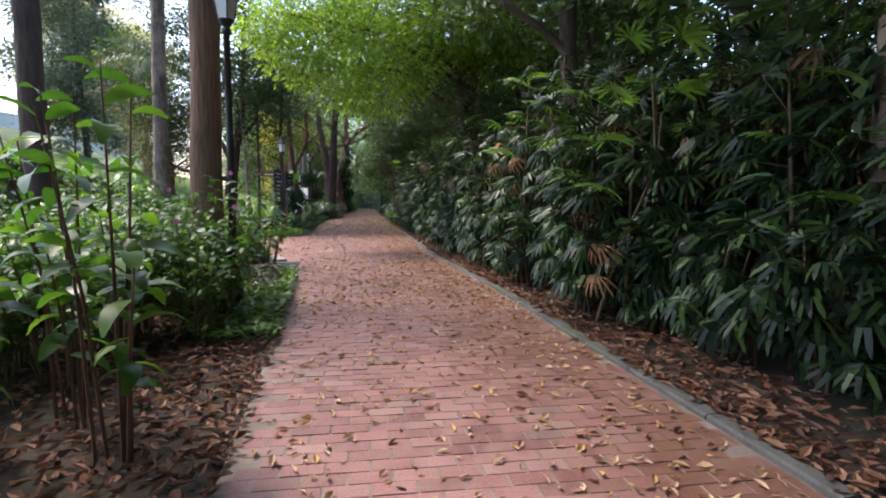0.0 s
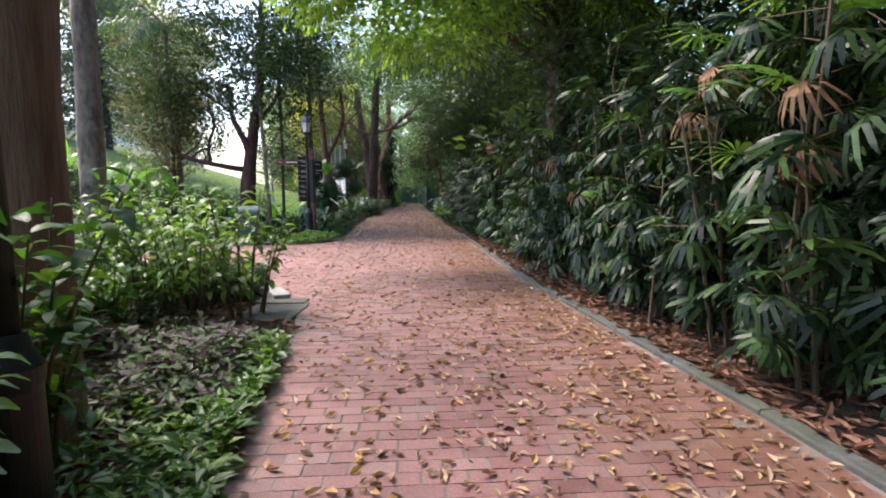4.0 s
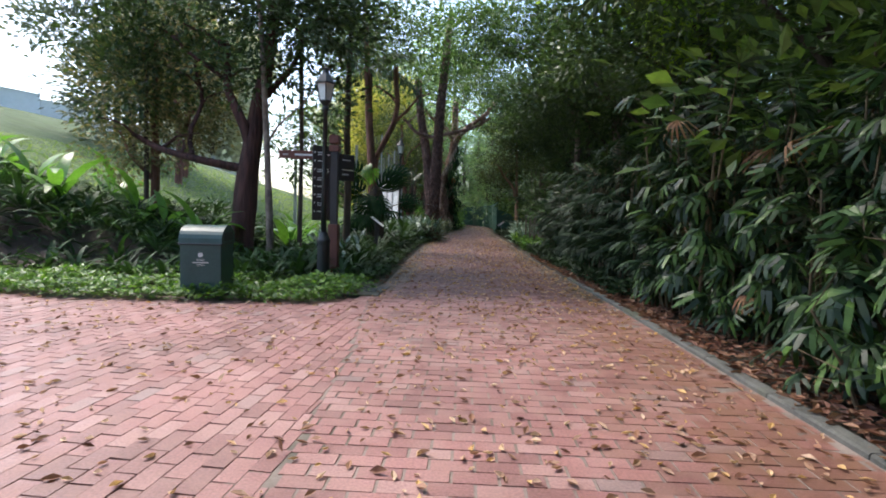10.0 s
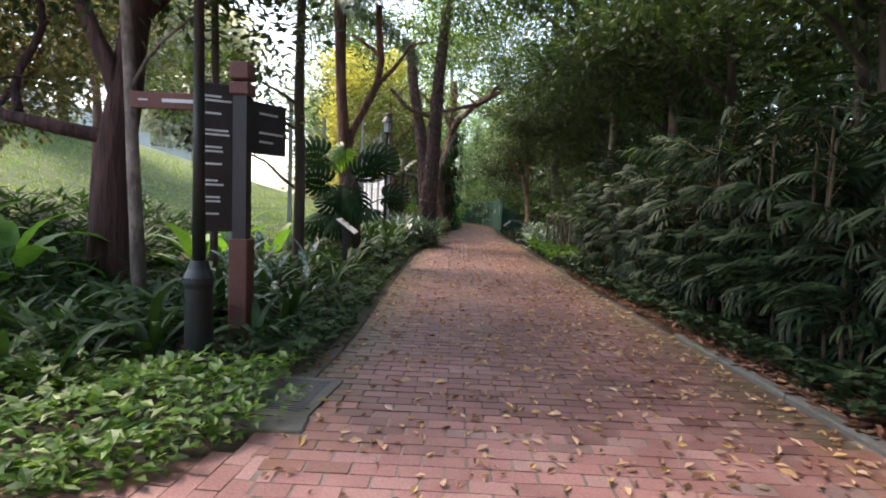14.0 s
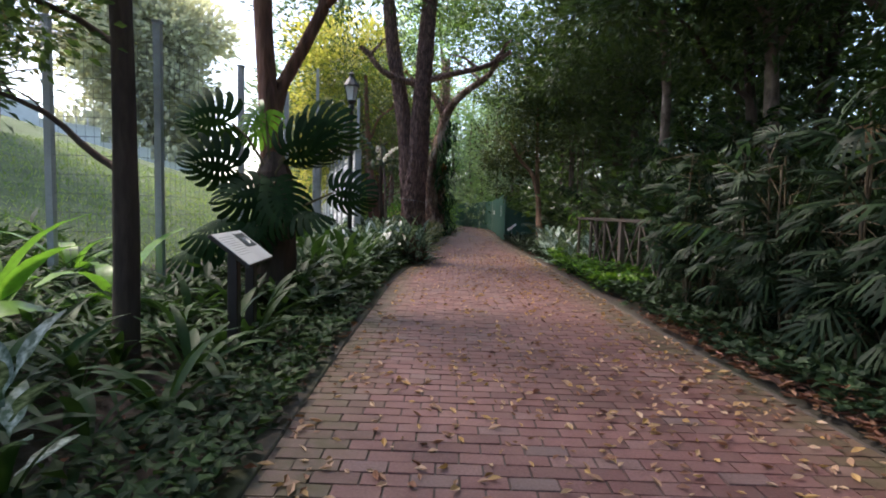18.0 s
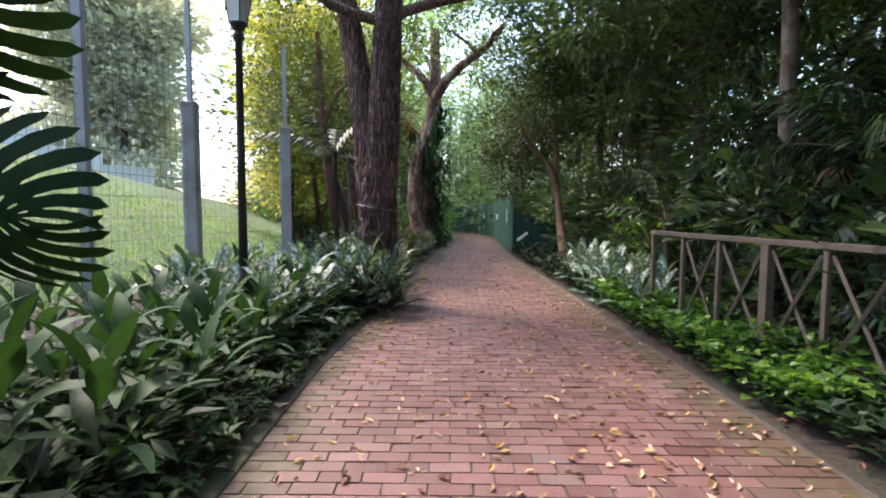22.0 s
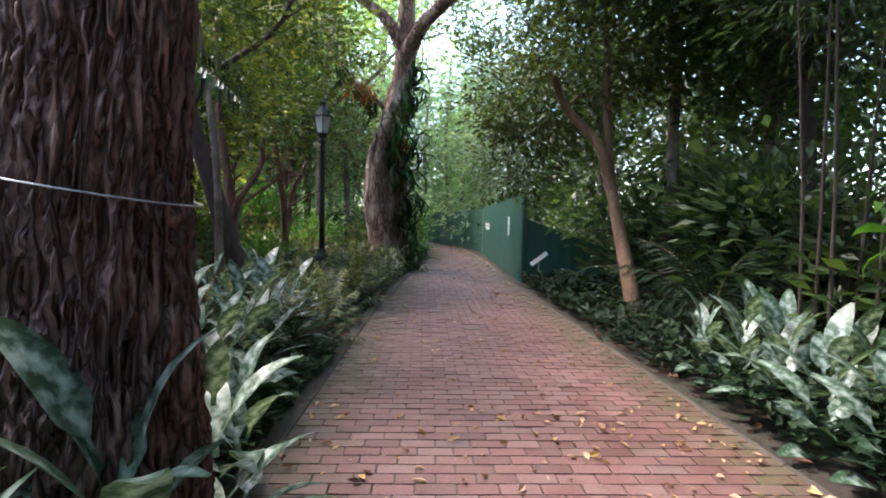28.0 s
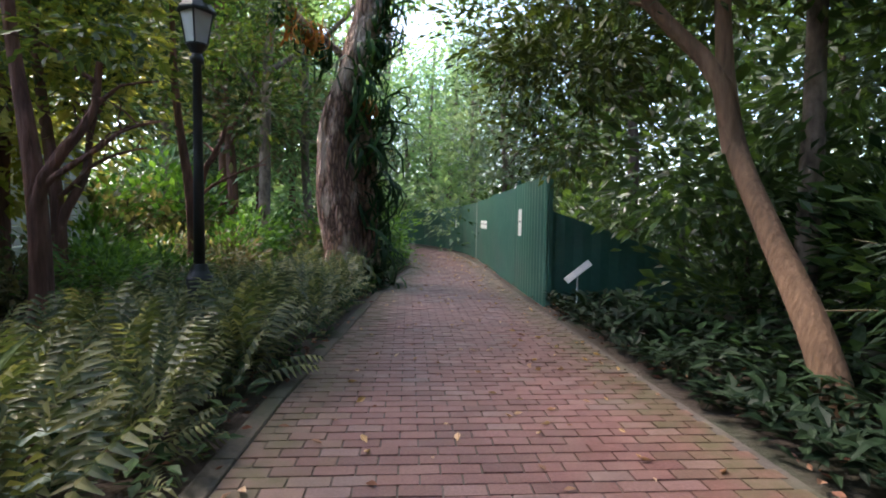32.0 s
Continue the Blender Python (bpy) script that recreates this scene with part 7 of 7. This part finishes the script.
OLD_X = ([0.2, 1.9, 2.95, 3.9, 4.8, 5.6], [-1.85, -2.05, -2.05, -1.79, -1.53, -1.45])
for k in range(17):
    z = 0.4 + 0.29 * k
    a = -0.95 + 0.11 * ((k * 7) % 15)
    reach = 0.28 if z > 3.4 else 0.5 + 0.2 * math.sin(k * 2.7)
    hanging_fern((float(np.interp(z, *OLD_X)) + reach * math.cos(a), 43.9 + 0.35 * math.sin(a), z), a * 0.6, 12 + 9 * (k % 3), (0.85 if z < 4 else 0.7) * (0.75 + 0.3 * (k % 3)), L_BLADE, "clump of long strap fern leaves on the trunk", 300 + k)
for k in range(7):
    a = -2.9 + 0.34 * k
    hanging_fern((-1.9 + 0.62 * math.cos(a), 43.9 + 0.6 * math.sin(a), 0.18 + 0.09 * (k % 3)), a, 24, 0.6, L_FERN if k % 2 else L_BLADE, "arching fern clump at the foot of the old tree", 340 + k, 0.0, 1.25)
for k, (x, z) in enumerate(((-0.35, 4.3), (-0.65, 4.55), (-0.9, 4.8), (-1.1, 5.0), (-0.5, 4.5))):
    hanging_fern((-1.95 + x, 43.85 - 0.05 * k, z), -1.6, 16, 0.7, L_RUST if k in (2, 4) else L_BLADE, "withered orange-brown fern leaves hanging from a branch" if k in (2, 4) else "drooping fern leaves hanging from a branch", 360 + k, -1.5, -0.5, 1.6)
hanging_fern((-1.45, 43.6, 3.2), -0.6, 14, 0.4, L_RUST, "withered orange-brown fern leaves on the trunk", 370, -1.4, 0.0)

petal_v, petal_f, _ = leaf_long(0.022, 0.018, 0.2, 3, 0.1)
petal = Geo().add(petal_v, petal_f).mesh("petal", M_PINK)
for x, y, z in ((-1.12, 4.7, 1.52), (-1.05, 4.5, 1.24), (-1.62, 4.4, 1.42), (-1.75, 5.1, 1.38), (-1.3, 3.9, 1.15)):
    fl = thing("flower", (x, y, z), 0, "small pink five-petalled flower among shrub leaves", "flower", "flowers in the shrubs")
    part("stalk", Geo().tube([(0, 0.01, -0.35), (0.01, 0, -0.15), (0, 0, 0)], [0.002, 0.002, 0.002], 4), M_STEM, fl)
    for k in range(5):
        ob = new("petal", petal)
        a = 1.2566 * k
        m = Matrix(turn_to((math.cos(a), -0.35, math.sin(a)), up=(0, -1, 0)).tolist()).to_4x4()
        ob.parent, ob.matrix_basis = fl, m
wire = Geo()
ring = [(-1.965 + 0.315 * math.cos(a), 32.1 + 0.315 * math.sin(a), 1.42 - 0.05 * math.cos(a)) for a in np.linspace(0, 2 * math.pi, 33)]
wire.tube(ring, [0.003] * 33, 5)
tagged(new("tree_wire", wire.mesh("tree_wire", M_STEEL)), "thin pale wire looped round the ridged trunk", "wire")

# ---- the brick path: bed, kerb, pavers ----
BL, BW = 0.230, 0.115


def strip(table_a, off_a, table_b, off_b, y0, y1, z, step=0.5):
    ys = list(np.arange(y0, y1, step)) + [y1]
    v = [(along(table_a, y) + off_a, y, z) for y in ys] + [(along(table_b, y) + off_b, y, z) for y in ys]
    n = len(ys)
    return Geo().add(v, [(n + i, i, i + 1, n + i + 1) for i in range(n - 1)][:0] + [(i, n + i, n + i + 1, i + 1) for i in range(n - 1)])


bed_pale = strip(LEFT, -0.04, RIGHT, 0.04, -8, 18.4, -0.0045).mesh("bed", M_MORTAR_PALE)
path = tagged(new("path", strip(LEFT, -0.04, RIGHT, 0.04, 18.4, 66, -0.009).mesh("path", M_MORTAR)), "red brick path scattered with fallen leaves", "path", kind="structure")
part("joint_bed", bed_pale, M_MORTAR_PALE, path, "pale mortar between the bricks")
plaza = tagged(new("pavement", Geo().add([(-14, 12.2, -0.007), (-3.2, 12.2, -0.007), (-2.3, 11.8, -0.007), (-1.4, 10.5, -0.007), (-1.5, 15.1, -0.007), (-1.84, 17.75, -0.007), (-14, 17.75, -0.007)], [(0, 1, 2, 3, 4, 5, 6)]).mesh("pavement", M_MORTAR_MID)), "red brick paving of a side path joining", "paving", kind="structure")
BRICK_V = [(-0.5, -0.5, -0.02), (0.5, -0.5, -0.02), (0.5, 0.5, -0.02), (-0.5, 0.5, -0.02), (-0.492, -0.484, 0), (0.492, -0.484, 0), (0.492, 0.484, 0), (-0.492, 0.484, 0)]
BRICK_F = [(4, 5, 6, 7), (0, 1, 5, 4), (1, 2, 6, 5), (2, 3, 7, 6), (3, 0, 4, 7)]


def brick_matrix(x, y, long, wide, turn, q):
    m = np.eye(4)
    c, s = math.cos(turn), math.sin(turn)
    tilt = q.normal(size=2) * 0.006
    m[:3, 0] = (c * long, s * long, tilt[0] * long)
    m[:3, 1] = (-s * wide, c * wide, tilt[1] * wide)
    m[:3, 3] = (x, y, q.normal() * 0.0012)
    return m


q = np.random.default_rng(99)
near, rest, rest_edge, mossy, dark = [], [], [], [], [[], [], []]
y_next, j = -8.0, 0
while y_next < 64:
    # the pavers' module changes a little from stretch to stretch
    bl = float(np.interp(y_next, [0, 14, 22, 30, 34, 40], [0.218, 0.218, 0.230, 0.230, 0.206, 0.203]))
    bw = bl / 2
    y = y_next + bw / 2
    y_next += bw
    j += 1
    a, b = along(LEFT, y), along(RIGHT, y)
    if 10.5 < y < 17.7:
        a = float(np.interp(y, [10.5, 11.9, 15.1, 17.7], [-1.4, -1.36, -1.52, -1.85]))
    x = -0.2 + (0.5 if j % 2 else 0.0) * bl + math.floor((a + 0.2) / bl) * bl - bl
    while x < b + bl:
        lo, hi = max(x - bl / 2, a), min(x + bl / 2, b)
        if hi - lo > 0.05:
            edge = min((lo + hi) / 2 - a if not 10.5 < y < 17.7 else 9, b - (lo + hi) / 2)
            old = y > 18.3
            m = brick_matrix((lo + hi) / 2, y, hi - lo - (0.008 if old else 0.0125), bw - (0.008 if old else 0.0035), q.normal() * (0.012 if old else 0.006), q)
            m[2, 3] -= 0.004 * max(0, 1 - edge / 0.3)
            moss = max(0.0, 1 - edge / 0.6) if y > 17 else max(0.0, 1 - (b - (lo + hi) / 2) / 1.5 + 0.25 * noise.noise((x, y * 0.6, 3.0)))
            full = hi - lo > bl * 0.9
            if 28.0 < y < 30.6 and full and edge > 0.3 and len(near) < 300:
                near.append(m)
            else:
                k = 2 if moss > 0.55 else 1 if moss > 0.2 else 0
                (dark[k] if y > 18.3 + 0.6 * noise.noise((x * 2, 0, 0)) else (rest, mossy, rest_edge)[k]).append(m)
        x += bl
side = []
for i in range(int(13 / BW)):
    for j in range(int(8 / BL) + 1):
        t = radians(-4)
        u, w = -(i + 0.5) * BW, (j + (0.5 if i % 2 else 0)) * BL
        x, y = -1.40 + u * math.cos(t) - w * math.sin(t) * 1.0, 10.5 + u * math.sin(t) + w * math.cos(t)
        seam = float(np.interp(y, [10.5, 11.9, 15.1, 17.7], [-1.465, -1.425, -1.585, -1.915]))
        cut = min(BW, seam + 0.055 - (x - BW / 2))
        if cut > 0.03 and y < island_edge(x) + 0.05 and y > float(np.interp(x, [-3.3, -2.72, -2.28, -1.98, -1.74, -1.4], [12.4, 12.25, 11.95, 11.55, 11.15, 10.6])):
            side.append(brick_matrix(x - (BW - cut) / 2, y, cut - 0.004, BL - 0.004, t + q.normal() * 0.012, q))
tagged(part("bricks", Geo().many(BRICK_V, BRICK_F, rest, [0.0] * 8), M_BRICK, path), "red clay paving bricks with pale end joints", kind="stuff")
tagged(part("bricks", Geo().many(BRICK_V, BRICK_F, mossy, [0.3] * 8).many(BRICK_V, BRICK_F, rest_edge, [0.7] * 8), M_BRICK_ST, path), "red clay paving bricks stained orange-brown by wet leaves", kind="stuff")
tagged(part("bricks", Geo().many(BRICK_V, BRICK_F, side), M_BRICK, plaza), "red clay paving bricks", kind="stuff")
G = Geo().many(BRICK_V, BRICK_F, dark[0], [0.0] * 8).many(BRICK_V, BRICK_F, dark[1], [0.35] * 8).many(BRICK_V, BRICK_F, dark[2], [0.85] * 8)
tagged(part("bricks", G, M_BRICK_DK, path), "darker red paving bricks, mossy towards the edges", kind="stuff")
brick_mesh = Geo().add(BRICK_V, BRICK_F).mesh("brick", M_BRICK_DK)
for m in near:
    ob = new("brick", brick_mesh)
    ob.parent = path
    ob.matrix_basis = Matrix(m.tolist())

# kerb of the palm hedge, in lengths
kerb = thing("kerb", (0, 0, 0), 0, "low grey concrete kerb along the palm hedge", "kerb", kind="structure")
y = -8.0
while y < 20.5:
    L = 0.9
    a = [(along(RIGHT, y) + 0.01, y), (along(RIGHT, y + L - 0.012) + 0.01, y + L - 0.012)]
    v = []
    for (x, yy) in a:
        for dx, z in ((0, -0.05), (0, 0.022), (0.012, 0.034), (0.105, 0.034), (0.115, 0.02), (0.115, -0.05)):
            v.append((x + dx, yy, z + q.normal() * 0.0015))
    f = [(i, i + 1, i + 7, i + 6) for i in range(5)] + [(5, 4, 3, 2, 1, 0), (6, 7, 8, 9, 10, 11)]
    part("kerb_stone", Geo().add(v, f), M_KERB, kerb)
    y += L

# fallen leaves
def litter(name, label, seed, n, region, leaf, material, lift=0.004, curl=0.35):
    q = np.random.default_rng(seed)
    L, W = leaf
    v = [(0, 0, 0.002), (-W / 2, L * 0.4, curl * W), (0, L * 0.45, 0.0), (W / 2, L * 0.4, curl * W * 0.7), (-W * 0.3, L * 0.75, curl * W), (W * 0.3, L * 0.75, curl * W * 0.9), (0, L, curl * W * 0.9)]
    f = [(0, 2, 1), (0, 3, 2), (1, 2, 4), (2, 3, 5), (2, 6, 4), (2, 5, 6)]
    mats = []
    for _ in range(n):
        x, y, z = region(q)
        m = place((x, y, z + lift), turn_to((q.normal(), q.normal(), q.normal() * 0.05), roll=q.normal() * 0.35), q.uniform(0.5, 1.25))
        mats.append(m)
    return tagged(new(name, Geo().many(v, f, mats).mesh(name, material)), label, "leaves", kind="stuff")


def on_path(q):
    y = float(np.interp(q.random(), [0, 0.14, 0.62, 0.83, 0.95, 1], [-1, 6, 17.5, 25, 34, 52]))
    u = q.random()
    a = along(LEFT, y)
    if 11.2 < y < 17.2 and q.random() < 0.55:
        return a - 6.5 * q.random(), y, 0.0
    return a + 0.05 + (along(RIGHT, y) - a - 0.1) * (u if q.random() < 0.6 else u ** 0.4), y, 0.0


litter("fallen_leaves", "pale brown and yellow fallen leaves on the bricks", 5, 8200, on_path, (0.068, 0.031), L_FALLEN, 0.005, 0.55)
litter("fallen_leaves", "dark curled fallen leaves on the bricks", 6, 450, on_path, (0.075, 0.035), L_LITTER, 0.004, 0.5)
def by_hedge(q):
    y = -1 + 27 * q.random()
    return along(RIGHT, y) + 0.1 + 0.9 * q.random() ** 1.5, y, 0.012 + 0.03 * q.random()


litter("leaf_litter", "thick red-brown leaf litter under the palm hedge", 7, 9000, by_hedge, (0.10, 0.04), L_LITTER, 0.0, 0.5)
def by_shrubs(q):
    y = 0.5 + 10.0 * q.random()
    return along(LEFT, y) - (0.62 if y > 9.7 else 0.02) - 2.6 * q.random() ** 1.2, y, 0.01 + 0.03 * q.random()


litter("leaf_litter", "dark brown leaf litter under the shrubs", 8, 7500, by_shrubs, (0.09, 0.04), L_LITTER, 0.0, 0.5)
def by_beds(q):
    y = 17.8 + 34 * q.random()
    s = q.random() < 0.5
    return (along(LEFT, y) - 0.02 - 1.2 * q.random()) if s else (along(RIGHT, y) + 0.05 + 1.5 * q.random()), y, 0.01 + 0.02 * q.random()


litter("leaf_litter", "scattered brown leaves on the beds", 9, 2600, by_beds, (0.08, 0.035), L_LITTER, 0.0, 0.5)
